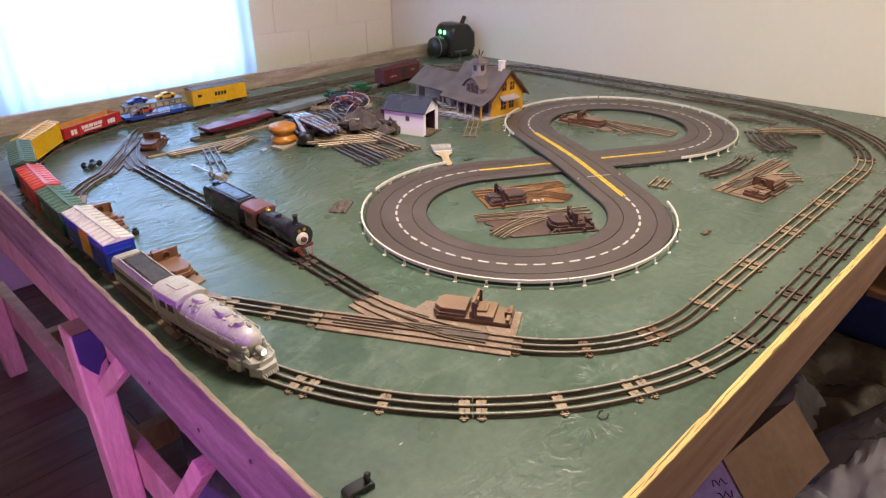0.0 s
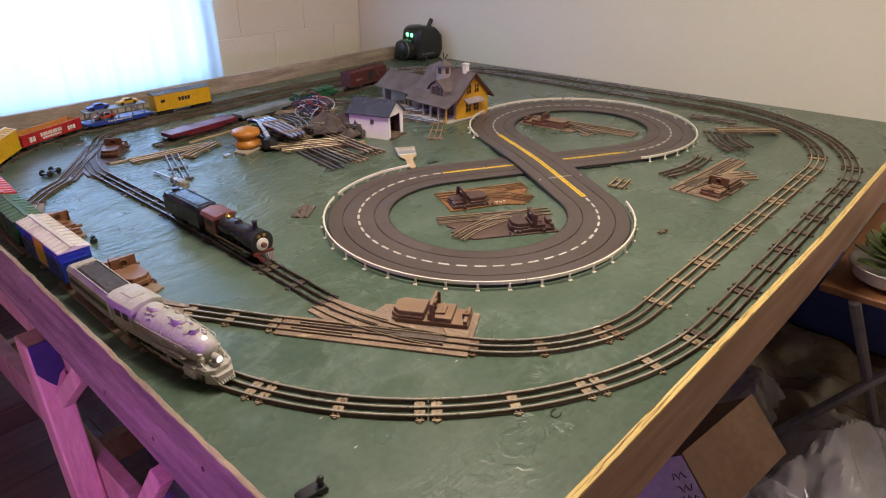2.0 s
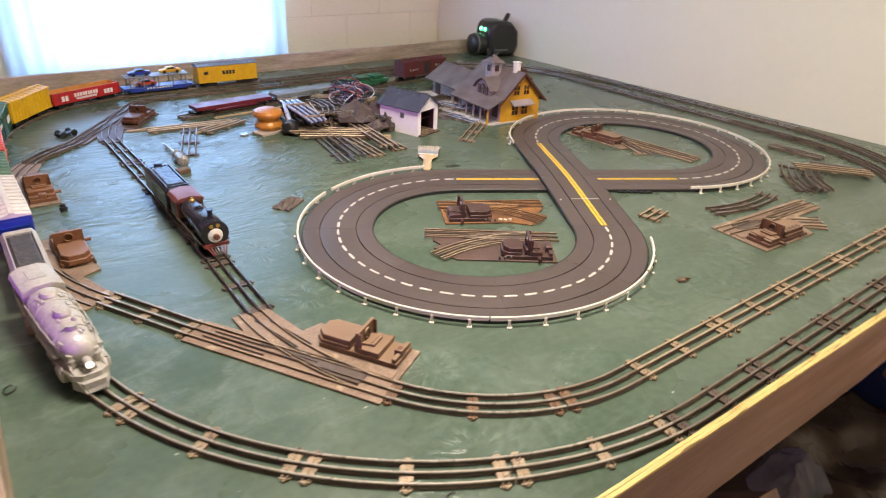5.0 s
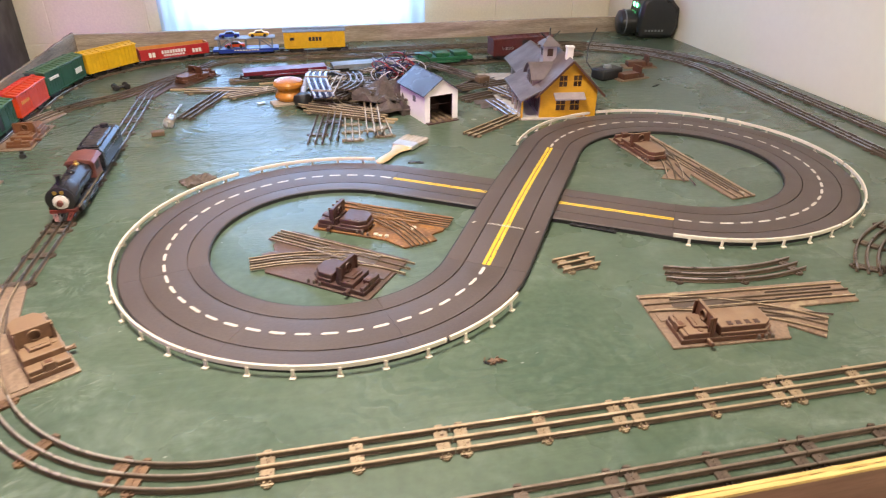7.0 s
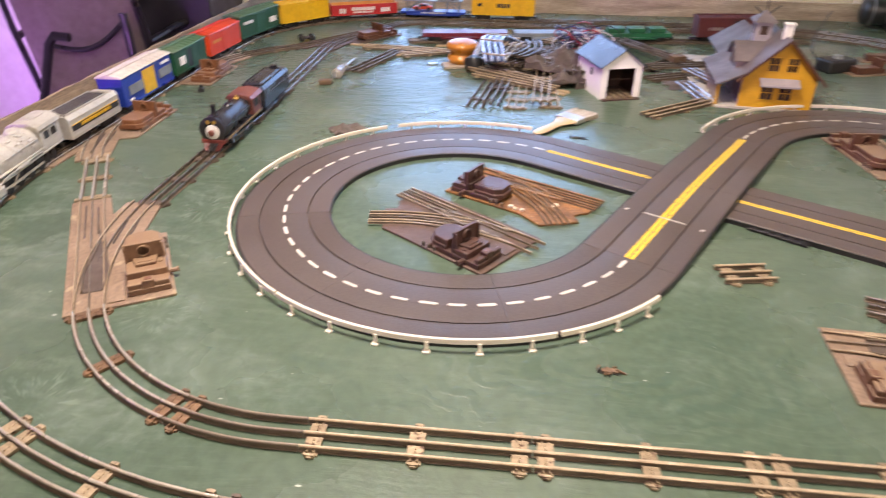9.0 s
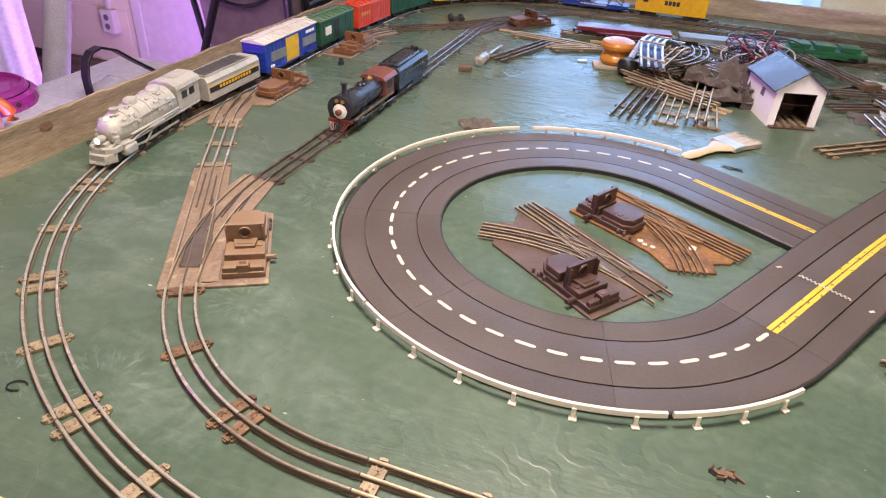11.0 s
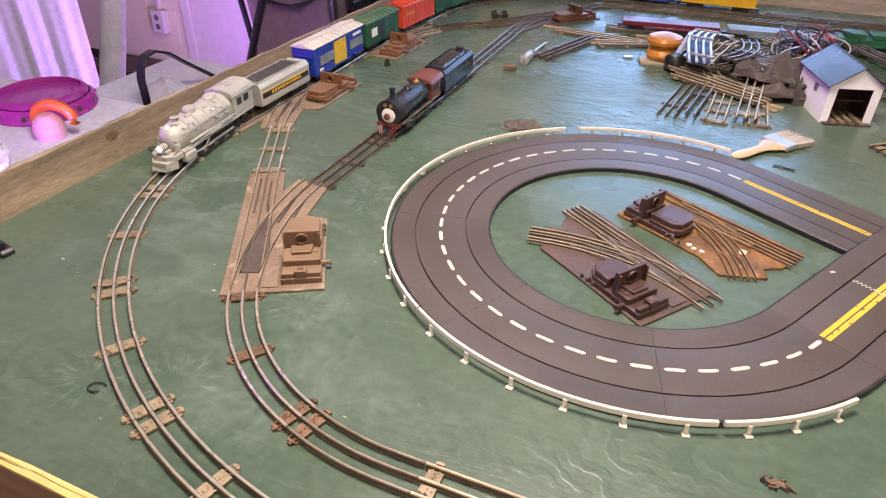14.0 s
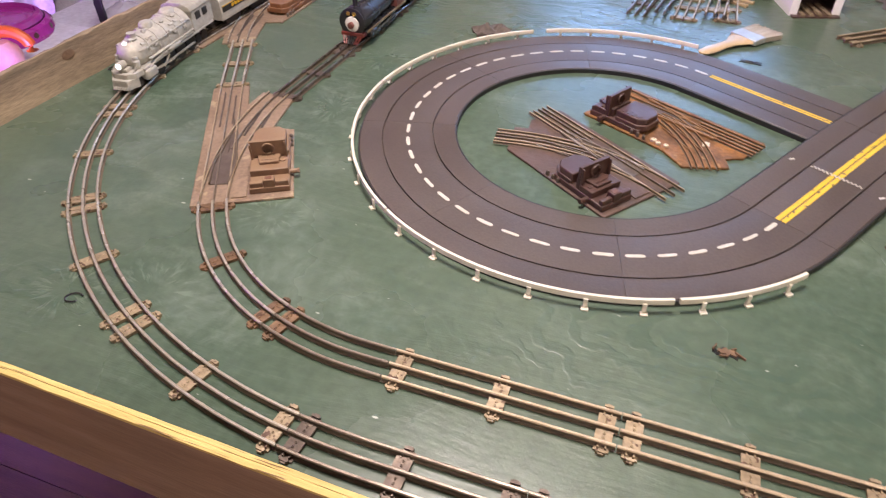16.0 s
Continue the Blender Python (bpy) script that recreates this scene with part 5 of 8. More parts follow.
def stream_loco(m):
    """Heavy grey steam engine, nose towards +x, 0.26 long."""
    c = thing("steam_locomotive", "pale grey die-cast toy steam locomotive with lit headlamp", "toy locomotive", m, group="long goods train")
    zc = RAIL_TOP + .046
    along_x = Matrix.Translation((0, 0, zc)) @ pose(0, 0, 0, 0, 90, 0)
    bo = B()
    lathe(bo, [(.022, -.060), (.0300, -.052), (.0300, -.01), (.0285, .030), (.0262, .066), (.0240, .088), (.0215, .098), (.0165, .1065), (.009, .1105), (.002, .1115)], 26, along_x)
    boiler = part("boiler", bo, SILVER, c, "pale grey tapered boiler")
    for x, r in ((-.035, .0300), (-.008, .0299), (.018, .0290), (.044, .0277), (.070, .0260)):
        part("band", lathe(B(), [(r - .0006, x - .0016), (r + .0010, x - .0013), (r + .0010, x + .0013), (r - .0006, x + .0016)], 26, along_x), SILVER, boiler)
    random.seed(31)
    for k in range(34):
        a, x = random.uniform(-1.45, 1.45), random.uniform(-.045, .090)
        r = .0300 if x < 0 else .0300 - x * .062
        mm = Matrix.Translation((x, 0, zc)) @ Matrix.Rotation(a, 4, 'X') @ Matrix.Translation((0, 0, r))
        part("boiler_fitting", box(B(), -.0045, .0045, -.0018, .0018, -.002, .0022, mm), SILVER, boiler)
    sk = B()
    prism(sk, [(-.125, -.0295), (.104, -.0295), (.104, .0295), (-.125, .0295)], RAIL_TOP + .025, RAIL_TOP + .029)
    part("running_board", sk, SILVER, c, bevel=0.001)
    for w in (-1, 1):
        part("walkway", box(B(), -.055, .082, w * .0285 - .003, w * .0285 + .003, RAIL_TOP + .036, RAIL_TOP + .0385), SILVER, c, bevel=0.0006)
        part("handrail", tube(B(), [(-.05, w * .0300, zc + .012), (.02, w * .0298, zc + .012), (.088, w * .0262, zc + .010), (.096, w * .018, zc + .008)], .0009, 6), SILVER, c)
        part("air_pump", lathe(B(), [(.0058, 0), (.0062, .002), (.0062, .012), (.0045, .0145), (.0045, .020), (.002, .021)], 12, flat(.104, w * .016, RAIL_TOP + .029, 0)), SILVER, c)
        part("air_tank", lathe(B(), [(.005, -.018), (.0062, -.016), (.0062, .016), (.005, .018)], 12, Matrix.Translation((.012, w * .0265, RAIL_TOP + .0315)) @ pose(0, 0, 0, 0, 90, 0)), SILVER, c)
        part("pipe", tube(B(), [(-.05, w * .0305, RAIL_TOP + .0335), (.03, w * .0312, RAIL_TOP + .0335), (.07, w * .0300, RAIL_TOP + .031), (.09, w * .0290, RAIL_TOP + .024)], .0012, 6), SILVER, c)
        rods = B()
        box(rods, -.052, .058, w * .0262 - .001, w * .0262 + .001, RAIL_TOP + .010, RAIL_TOP + .0135)
        part("side_rod", rods, RAIL, c)
        part("main_rod", bar(B(), (.020, w * .0282, RAIL_TOP + .011), (.088, w * .0282, RAIL_TOP + .016), .002, .0028), RAIL, c)
        part("valve_gear", bar(B(), (.030, w * .0290, RAIL_TOP + .024), (.052, w * .0290, RAIL_TOP + .010), .002, .0024), RAIL, c)
        part("cylinder", box(B(), .074, .104, w * .0255 - .007, w * .0255 + .007, RAIL_TOP + .007, RAIL_TOP + .025), SILVER, c, bevel=0.004)
        for x in (-.048, -.014, .020, .054):
            mm = Matrix.Translation((x, w * .0195, RAIL_TOP + .013)) @ pose(0, 0, 0, 90, 0, 0)
            part("driving_wheel", lathe(B(), [(.0155, -.003), (.0155, -.001), (.0135, 0), (.0135, .004), (.004, .0045)], 18, mm), CAR_DARK, c)
        for x in (-.098, -.078, .112):
            mm = Matrix.Translation((x, w * .0175, RAIL_TOP + .0085)) @ pose(0, 0, 0, 90, 0, 0)
            part("small_wheel", lathe(B(), [(.0095, -.002), (.0095, -.0005), (.0080, .0), (.0080, .003), (.003, .0035)], 14, mm), CAR_DARK, c)
    cab = B()
    box(cab, -.128, -.058, -.029, .029, RAIL_TOP + .029, RAIL_TOP + .066)
    prism(cab, [(-.031, 0), (.031, 0), (.028, .009), (.013, .0155), (-.013, .0155), (-.028, .009)], -.133, -.055, Matrix.Translation((0, 0, RAIL_TOP + .066)) @ ALONG)
    cabp = part("cab", cab, SILVER, c, bevel=0.0015)
    for w in (-1, 1):
        for x in (-.102, -.078):
            part("cab_window", box(B(), x - .008, x + .008, w * .029 - .0006, w * .029 + .0008, RAIL_TOP + .048, RAIL_TOP + .061), BLACK, cabp)
    part("roof_hatch", box(B(), -.112, -.078, -.012, .012, RAIL_TOP + .0810, RAIL_TOP + .0830), SILVER, cabp, bevel=0.0006)
    for x, r, h in ((-.030, .012, .008), (.034, .011, .008)):
        part("dome", lathe(B(), [(r, -.004), (r, h * .3), (r * .8, h * .8), (r * .3, h)], 18, flat(x, 0, zc + .0285, 0) @ Matrix.Diagonal((1.3, 1, 1, 1))), SILVER, c)
    part("chimney", lathe(B(), [(.0085, -.004), (.0070, .002), (.0066, .006), (.0080, .008), (.0056, .0075)], 18, flat(.076, 0, zc + .0235, 0)), SILVER, c)
    part("bell", lathe(B(), [(.004, 0), (.0036, .003), (.0015, .006)], 12, flat(.056, .008, zc + .024, 0)), SILVER, c)
    part("marker_lamp", lathe(B(), [(.0042, 0), (.0036, .003), (.001, .004)], 12, Matrix.Translation((.097, 0, zc + .0195)) @ pose(0, 0, 0, 0, 70, 0)), LENS, c, "small glinting lamp on the boiler")
    deck = B()
    prism(deck, [(.100, -.026), (.122, -.024), (.131, -.012), (.131, .012), (.122, .024), (.100, .026)], RAIL_TOP + .018, RAIL_TOP + .028)
    box(deck, .110, .124, -.009, .009, RAIL_TOP + .028, RAIL_TOP + .034)
    part("front_deck", deck, SILVER, c, bevel=0.0012)
    part("headlamp", lathe(B(), [(.0062, -.010), (.0066, 0), (.0066, .004), (.0056, .0055), (.0050, .0045)], 18, Matrix.Translation((.124, 0, RAIL_TOP + .040)) @ pose(0, 0, 0, 0, 90, 0)), SILVER, c)
    part("headlamp_glass", lathe(B(), [(.0049, 0), (.0040, .0018), (.001, .0024)], 16, Matrix.Translation((.1285, 0, RAIL_TOP + .040)) @ pose(0, 0, 0, 0, 90, 0)), LENS, c, "lit white headlamp")
    for w in (-1, 1):
        part("step_bracket", bar(B(), (.100, w * .020, RAIL_TOP + .040), (.122, w * .020, RAIL_TOP + .028), .002, .002), SILVER, c)
    pilot = B()
    prism(pilot, [(-.024, 0), (.024, 0), (.014, .020), (-.014, .020)], 0, .016, Matrix.Translation((.118, 0, RAIL_TOP + .003)) @ pose(0, 0, 0, 0, 0, -90))
    pil_ = part("pilot", pilot, SILVER, c, "slatted grey cowcatcher", bevel=0.001)
    for k in range(-3, 4):
        part("slat", bar(B(), (.128, k * .0062, RAIL_TOP + .020), (.141, k * .0042, RAIL_TOP + .004), .0022, .0022), SILVER, pil_)
    return c


def loco_tender(m, L, body, coal, label, group, stripe=True):
    c = thing("tender", label, "toy tender", m, group=group)
    z0, W, H = RAIL_TOP + .016, .056, .046
    bm = B()
    prism(bm, [(-W / 2, 0), (W / 2, 0), (W / 2, H - .008), (W / 2 - .006, H), (-W / 2 + .006, H), (-W / 2, H - .008)], -L / 2, L / 2,
          Matrix.Translation((0, 0, z0)) @ Matrix(((0, 0, 1, 0), (1, 0, 0, 0), (0, 1, 0, 0), (0, 0, 0, 1))))
    part("body", bm, body, c, bevel=0.001)
    cl = B()
    nx, ny = 22, 9
    g = [[cl.verts.new((-L * .34 + L * .80 * i / nx, -W * .36 + W * .72 * j / ny,
                        z0 + H + .0006 + (.0035 + .002 * noise.noise(Vector((i * .8, j * .8, 3)))) * (0 < i < nx and 0 < j < ny))) for j in range(ny + 1)] for i in range(nx + 1)]
    for i in range(nx):
        for j in range(ny):
            cl.faces.new((g[i][j], g[i + 1][j], g[i + 1][j + 1], g[i][j + 1]))
    part("coal_load", cl, coal, c, "moulded black coal")
    rim = B()
    for w in (-1, 1):
        box(rim, -L * .36, L * .48, w * W * .38 - .001, w * W * .38 + .001, z0 + H, z0 + H + .0035)
    for x in (-L * .36, L * .475):
        box(rim, x - .001, x + .001, -W * .38, W * .38, z0 + H, z0 + H + .0035)
    part("coal_rim", rim, body, c)
    if stripe:
        for w in (-1, 1):
            part("stripe", box(B(), -L * .47, L * .47, w * W / 2 - .0002, w * W / 2 + .0006, z0 + .015, z0 + .027), BLACK, c)
            for zz in (.006, .036):
                part("moulding", box(B(), -L * .48, L * .48, w * W / 2 - .0002, w * W / 2 + .0008, z0 + zz, z0 + zz + .0012), body, c)
            bk = B()
            for k in range(11):
                box(bk, -L * .30 + k * L * .056, -L * .30 + k * L * .056 + L * .038, w * W / 2, w * W / 2 + .0010, z0 + .018, z0 + .024)
            part("lettering_bar", bk, CAR_YELLOW, c, "plain yellow lettering bars")
            part("trim_line", box(B(), -L * .46, L * .46, w * W / 2, w * W / 2 + .0008, z0 + .0262, z0 + .0274), CAR_YELLOW, c)
    else:
        for w in (-1, 1):
            rv = B()
            for k in range(7):
                box(rv, -L * .30 + k * L * .09, -L * .30 + k * L * .09 + .0032, w * W / 2, w * W / 2 + .0007, z0 + .024, z0 + .0275)
            part("lettering_bar", rv, GREY_PLASTIC, c)
        part("water_hatch", lathe(B(), [(.009, 0), (.009, .008), (.006, .0085)], 14, flat(-L * .40, 0, z0 + H, 0)), body, c)
    wheels(c, L)
    return c


def old_loco(m):
    """Small black engine with a red-brown cab, white smokebox door, nose towards +x."""
    c = thing("steam_locomotive", "scuffed black toy steam locomotive with red-brown cab and white front", "toy locomotive", m, group="short train")
    zc = RAIL_TOP + .040
    ax = Matrix.Translation((0, 0, zc)) @ pose(0, 0, 0, 0, 90, 0)
    boiler = part("boiler", lathe(B(), [(.022, -.05), (.0225, .0), (.0225, .055), (.0255, .058), (.0255, .092), (.023, .096)], 24, ax), BOILER, c)
    part("smokebox_ring", lathe(B(), [(.0245, .0945), (.0262, .0955), (.0262, .0972), (.0160, .0976), (.0150, .0960)], 26, ax), BLACK, boiler, "black ring round the smokebox door")
    part("smokebox_door", lathe(B(), [(.0145, .096), (.0138, .0985), (.007, .100), (.002, .1005)], 22, Matrix.Translation((0, 0, -.004)) @ ax), WHITE_PLASTIC, c, "white round smokebox door")
    part("headlamp", lathe(B(), [(.0058, .099), (.0058, .106), (.0042, .107)], 14, Matrix.Translation((0, 0, -.004)) @ ax), RED_BROWN, c, "red-brown lamp boss")
    for y in (-.0062, .0062):
        part("number_disc", lathe(B(), [(.0040, .0972), (.0038, .0986), (.0024, .0986), (.0022, .0976)], 16, Matrix.Translation((0, y, .0158)) @ ax), BRASS, c, "round gold disc")
    part("chimney", lathe(B(), [(.006, 0), (.005, .006), (.0048, .016), (.0068, .020), (.0055, .020)], 16, flat(.078, 0, zc + .0235, 0)), BOILER, c)
    part("dome", lathe(B(), [(.0085, 0), (.0085, .003), (.006, .006), (.002, .007)], 16, flat(.012, 0, zc + .0205, 0)), BOILER, c)
    part("safety_valve", lathe(B(), [(.006, 0), (.006, .004), (.003, .006), (.0025, .009), (.001, .0095)], 12, flat(-.030, 0, zc + .0205, 0)), BRASS, c, "small dull brass valve")
    for w in (-1, 1):
        part("handrail", tube(B(), [(-.040, w * .0225, zc + .006), (.020, w * .0236, zc + .006), (.088, w * .0262, zc + .006)], .0007, 6), BOILER, c)
    run = B()
    box(run, -.09, .090, -.027, .027, RAIL_TOP + .019, RAIL_TOP + .022)
    part("running_board", run, BLACK, c, bevel=0.0008)
    for w in (-1, 1):
        part("gold_edge", box(B(), -.09, .090, w * .027 - .0006, w * .027 + .0008, RAIL_TOP + .0195, RAIL_TOP + .0235), TAN_EDGE, c, "worn tan edge stripe")
        part("cylinder", box(B(), .052, .078, w * .024 - .006, w * .024 + .006, RAIL_TOP + .006, RAIL_TOP + .019), BOILER, c, bevel=0.003)
        part("side_rod", box(B(), -.04, .062, w * .0255 - .001, w * .0255 + .001, RAIL_TOP + .0095, RAIL_TOP + .0120), RAIL_DARK, c)
        for x in (-.036, .0, .036):
            mm = Matrix.Translation((x, w * .0195, RAIL_TOP + .0125)) @ pose(0, 0, 0, 90, 0, 0)
            part("driving_wheel", lathe(B(), [(.0150, -.003), (.0150, -.001), (.013, 0), (.013, .004), (.004, .0045)], 18, mm), BOILER, c)
    cab = B()
    box(cab, -.092, -.048, -.027, .027, RAIL_TOP + .022, RAIL_TOP + .056)
    prism(cab, [(-.030, 0), (.030, 0), (.024, .008), (.0, .0125), (-.024, .008)], -.105, -.042,
          Matrix.Translation((0, 0, RAIL_TOP + .056)) @ Matrix(((0, 0, 1, 0), (1, 0, 0, 0), (0, 1, 0, 0), (0, 0, 0, 1))))
    cabp = part("cab", cab, RED_BROWN, c, bevel=0.0012)
    for w in (-1, 1):
        part("cab_window", box(B(), -.080, -.058, w * .027 - .0006, w * .027 + .0008, RAIL_TOP + .038, RAIL_TOP + .051), BLACK, cabp)
    pil = B()
    box(pil, .088, .100, -.024, .024, RAIL_TOP + .014, RAIL_TOP + .021)
    pil_ = part("pilot", pil, PILOT_RED, c, "dark red slatted cowcatcher", bevel=0.0006)
    for k in range(-3, 4):
        part("slat", bar(B(), (.098, k * .0065, RAIL_TOP + .016), (.112, k * .0040, RAIL_TOP + .003), .0024, .0024), PILOT_RED if abs(k) > 1 else BLACK, pil_)
    return c


def on_route(route, s_mid, L, back=False):
    """Pose of a car of length L with its trucks on the route; its nose points down the route's start."""
    (p, _), (q, _) = route.at(s_mid - L * 0.33), route.at(s_mid + L * 0.33)
    d = p - q
    c = (p + q) / 2
    return flat(c.x, c.y, TOP, math.degrees(math.atan2(d.y, d.x)))


# the long train runs down the left side of the outer loop
TRAIN = Route([(1.0, 0.0235, 0), (0.112, 0.025, 0.69), (0.122, 1.35, 2.0), (0.185, 2.165, 0.50), (2.3, 2.156, 0)])
s = min((0.01 * k for k in range(60, 140)), key=lambda v: (TRAIN.at(v)[0] - Vector((0.136, 0.515))).length)
consist = [("loco", 0.265), ("tender", 0.178), ("blue", 0.225), ("green_a", 0.175), ("red", 0.190), ("green_b", 0.225), ("yellow", 0.195), ("gondola", 0.240), ("autos", 0.235), ("stock", 0.225)]
for what, L in consist:
    m = on_route(TRAIN, s + L / 2, L)
    if what == "loco":
        stream_loco(m @ Matrix.Translation((-0.004, 0, 0)))
    elif what == "tender":
        loco_tender(m, L, SILVER, COAL, "grey toy coal tender with black stripe and coal load", "long goods train")
    elif what == "blue":
        boxcar(m, L, .062, BLUE, ROOF_WHITE, "blue toy boxcar with white roof and yellow door", CAR_YELLOW, marks=((.068, .020, .078, .020, GREY_PLASTIC), (-.068, .020, .078, .020, GREY_PLASTIC), (-.080, .048, .04, .006, WHITE_PLASTIC), (.09, .008, .02, .005, WHITE_PLASTIC)))
    elif what == "green_a":
        boxcar(m, L, .056, DARK_GREEN, DUSTY_GREEN, "short dark green toy boxcar with open door", ribs=8, open_door=True, marks=((.052, .020, .034, .020, WHITE_PLASTIC),))
    elif what == "red":
        boxcar(m, L, .056, ORANGE_RED, ORANGE_RED, "plain orange-red toy boxcar with ribbed roof", ribs=9, marks=((.055, .030, .05, .008, TAN_PLASTIC),))
    elif what == "green_b":
        boxcar(m, L, .062, DARK_GREEN, DUSTY_GREEN, "long dark green toy boxcar with white marks", marks=((.07, .038, .05, .008, WHITE_PLASTIC), (-.07, .020, .04, .016, WHITE_PLASTIC)))
    elif what == "yellow":
        boxcar(m, L, .058, CAR_YELLOW, CAR_YELLOW, "plain yellow toy boxcar in a train", ribs=9)
    elif what == "gondola":
        gondola(m, L, "red toy gondola car with faded orange inside")
    elif what == "autos":
        z = auto_carrier(m, L)
        for dx, dz, mat, lab in ((.055, .045, BLUE, "blue plastic toy car on an auto carrier"), (-.05, .045, CAR_YELLOW, "yellow plastic toy car on an auto carrier"), (.04, .008, ORANGE_RED, "red plastic toy car on an auto carrier")):
            toy_car(m @ Matrix.Translation((dx, 0, z + dz)), mat, lab, "toy cars on the auto carrier")
    else:
        boxcar(m, L, .058, CAR_YELLOW, GREY_PLASTIC, "yellow toy stock car with grey roof", marks=((.0, .026, .05, .014, BLACK), (.085, .030, .02, .010, BLACK)))
    s += L + 0.022

# the short train stands on the line to the back switch
old_loco(flat(0.421, 0.925, TOP, -91))
loco_tender(flat(0.424, 1.125, TOP, -91), 0.165, BOILER, BOILER, "plain black toy tender with white lettering bars", "short train", stripe=False)

# loose cars on the back siding
def flat_car(m, L, mat, label, load=None):
    c = thing("flat_car", label, "toy train car", m, group="cars on the siding")
    z0, W = RAIL_TOP + .014, .058
    bm = box(B(), -L / 2, L / 2, -W / 2, W / 2, z0, z0 + .012)
    for w in (-1, 1):
        for k in range(12):
            x = -L / 2 + .01 + (L - .02) * k / 11
            box(bm, x - .002, x + .002, w * W / 2 - .001, w * W / 2 + .0016, z0 + .001, z0 + .010)
        box(bm, -L * .28, L * .28, w * W / 2 - .004, w * W / 2 - .001, z0 - .006, z0)
    part("body", bm, mat, c, bevel=0.0008)
    if load == "letters":
        for w in (-1, 1):
            bk = B()
            for k in range(6):
                box(bk, -.045 + k * .017, -.045 + k * .017 + .010, w * W / 2 + .0012, w * W / 2 + .002, z0 + .002, z0 + .009)
            part("lettering_bar", bk, WHITE_PLASTIC, c, "plain white lettering bars")
    if load == "bins":
        for k in range(3):
            x = -L * .3 + L * .3 * k
            part("bin", prism(B(), [(-.024, 0), (.024, 0), (.027, .014), (-.027, .014)], -.024, .024, Matrix.Translation((x, 0, z0 + .012)) @ pose(0, 0, 0, 90, 0, 0)), mat, c, bevel=0.002)
    wheels(c, L)
    return c


def siding_pose(x):
    p, d = SIDING.at((x - 0.66) / 1.29 * SIDING.length)
    return flat(p.x, p.y, TOP, math.degrees(math.atan2(d.y, d.x)))


flat_car(siding_pose(0.84), 0.27, CRIMSON, "crimson toy flat car with white lettering bars", "letters")
flat_car(siding_pose(1.115), 0.24, GREY_PLASTIC, "dusty grey toy flat car")
flat_car(siding_pose(1.385), 0.22, BRIGHT_GREEN, "bright green toy flat car with moulded bins", "bins")
boxcar(siding_pose(1.69), 0.235, .056, MAROON, MAROON, "maroon toy boxcar with open door", open_door=True, marks=((.06, .020, .05, .010, WHITE_PLASTIC), (-.07, .03, .03, .008, WHITE_PLASTIC)), group="cars on the siding")


# ---- station house ----
STATION_GREY = surf("faded_grey_plastic", (0.34, 0.305, 0.31), (0.27, 0.24, 0.245), scale=14, rough=0.55, bump=0.1)
STATION_ROOF = surf("grey_brown_shingle_roof", (0.150, 0.122, 0.116), (0.105, 0.086, 0.082), scale=16, rough=0.6, bump=0.35, fine=110)
STATION_BROWN = surf("faded_grey_brown_plastic", (0.33, 0.265, 0.24), (0.25, 0.20, 0.18), scale=14, rough=0.55, bump=0.1)
STATION_YELLOW = surf("mustard_yellow_plastic", (0.62, 0.34, 0.018), (0.55, 0.29, 0.018), scale=10, rough=0.45, bump=0.06)
WINDOW_DARK = surf("dark_brown_window", (0.035, 0.018, 0.012), (0.05, 0.024, 0.016), scale=20, rough=0.35, bump=0.05)
PAVING = surf("pale_plastic_platform", (0.50, 0.46, 0.40), (0.42, 0.38, 0.33), scale=14, rough=0.6, bump=0.1)
TO_Y = Matrix(((1, 0, 0, 0), (0, 0, -1, 0), (0, 1, 0, 0), (0, 0, 0, 1)))


def gable_roof(bm, x0, x1, y0, y1, eave, ridge, over, thick, m=None):
    """Two sloping slabs with the ridge along y."""
    xm = (x0 + x1) / 2
    for s in (-1, 1):
        xe = xm + s * ((x1 - x0) / 2 + over)
        slope = (ridge - eave) / ((x1 - x0) / 2)
        ze = eave - over * slope
        quad = [(xm, ridge), (xe, ze), (xe, ze + thick), (xm, ridge + thick)]
        vs = [[bm.verts.new((x, y, z)) for x, z in quad] for y in (y0 - over, y1 + over)]
        if m is not None:
            for row in vs:
                for v in row:
                    v.co = m @ v.co
        a, b = vs
        bm.faces.new(a)
        bm.faces.new(b[::-1])
        for j in range(4):
            bm.faces.new((a[j], b[j], b[(j + 1) % 4], a[(j + 1) % 4]))
    return bm


def framed_window(parent, x, y, z, w, h, face, frame_mat):
    """A dark pane in a proud frame with a middle bar; face is the wall's pose."""
    win = part("window", box(B(), x - w / 2, x + w / 2, -0.0006, 0.0006, z, z + h, face), WINDOW_DARK, parent, "dark window")
    fr = B()
    t = 0.0022
    for a, b, c, d in ((x - w / 2 - t, x - w / 2, z - t, z + h + t), (x + w / 2, x + w / 2 + t, z - t, z + h + t), (x - w / 2, x + w / 2, z - t, z), (x - w / 2, x + w / 2, z + h, z + h + t), (x - w / 2, x + w / 2, z + h * .48, z + h * .53), (x - t * .3, x + t * .3, z, z + h)):
        box(fr, a, b, -0.0016, 0.0004, c, d, face)
    part("frame", fr, frame_mat, win)


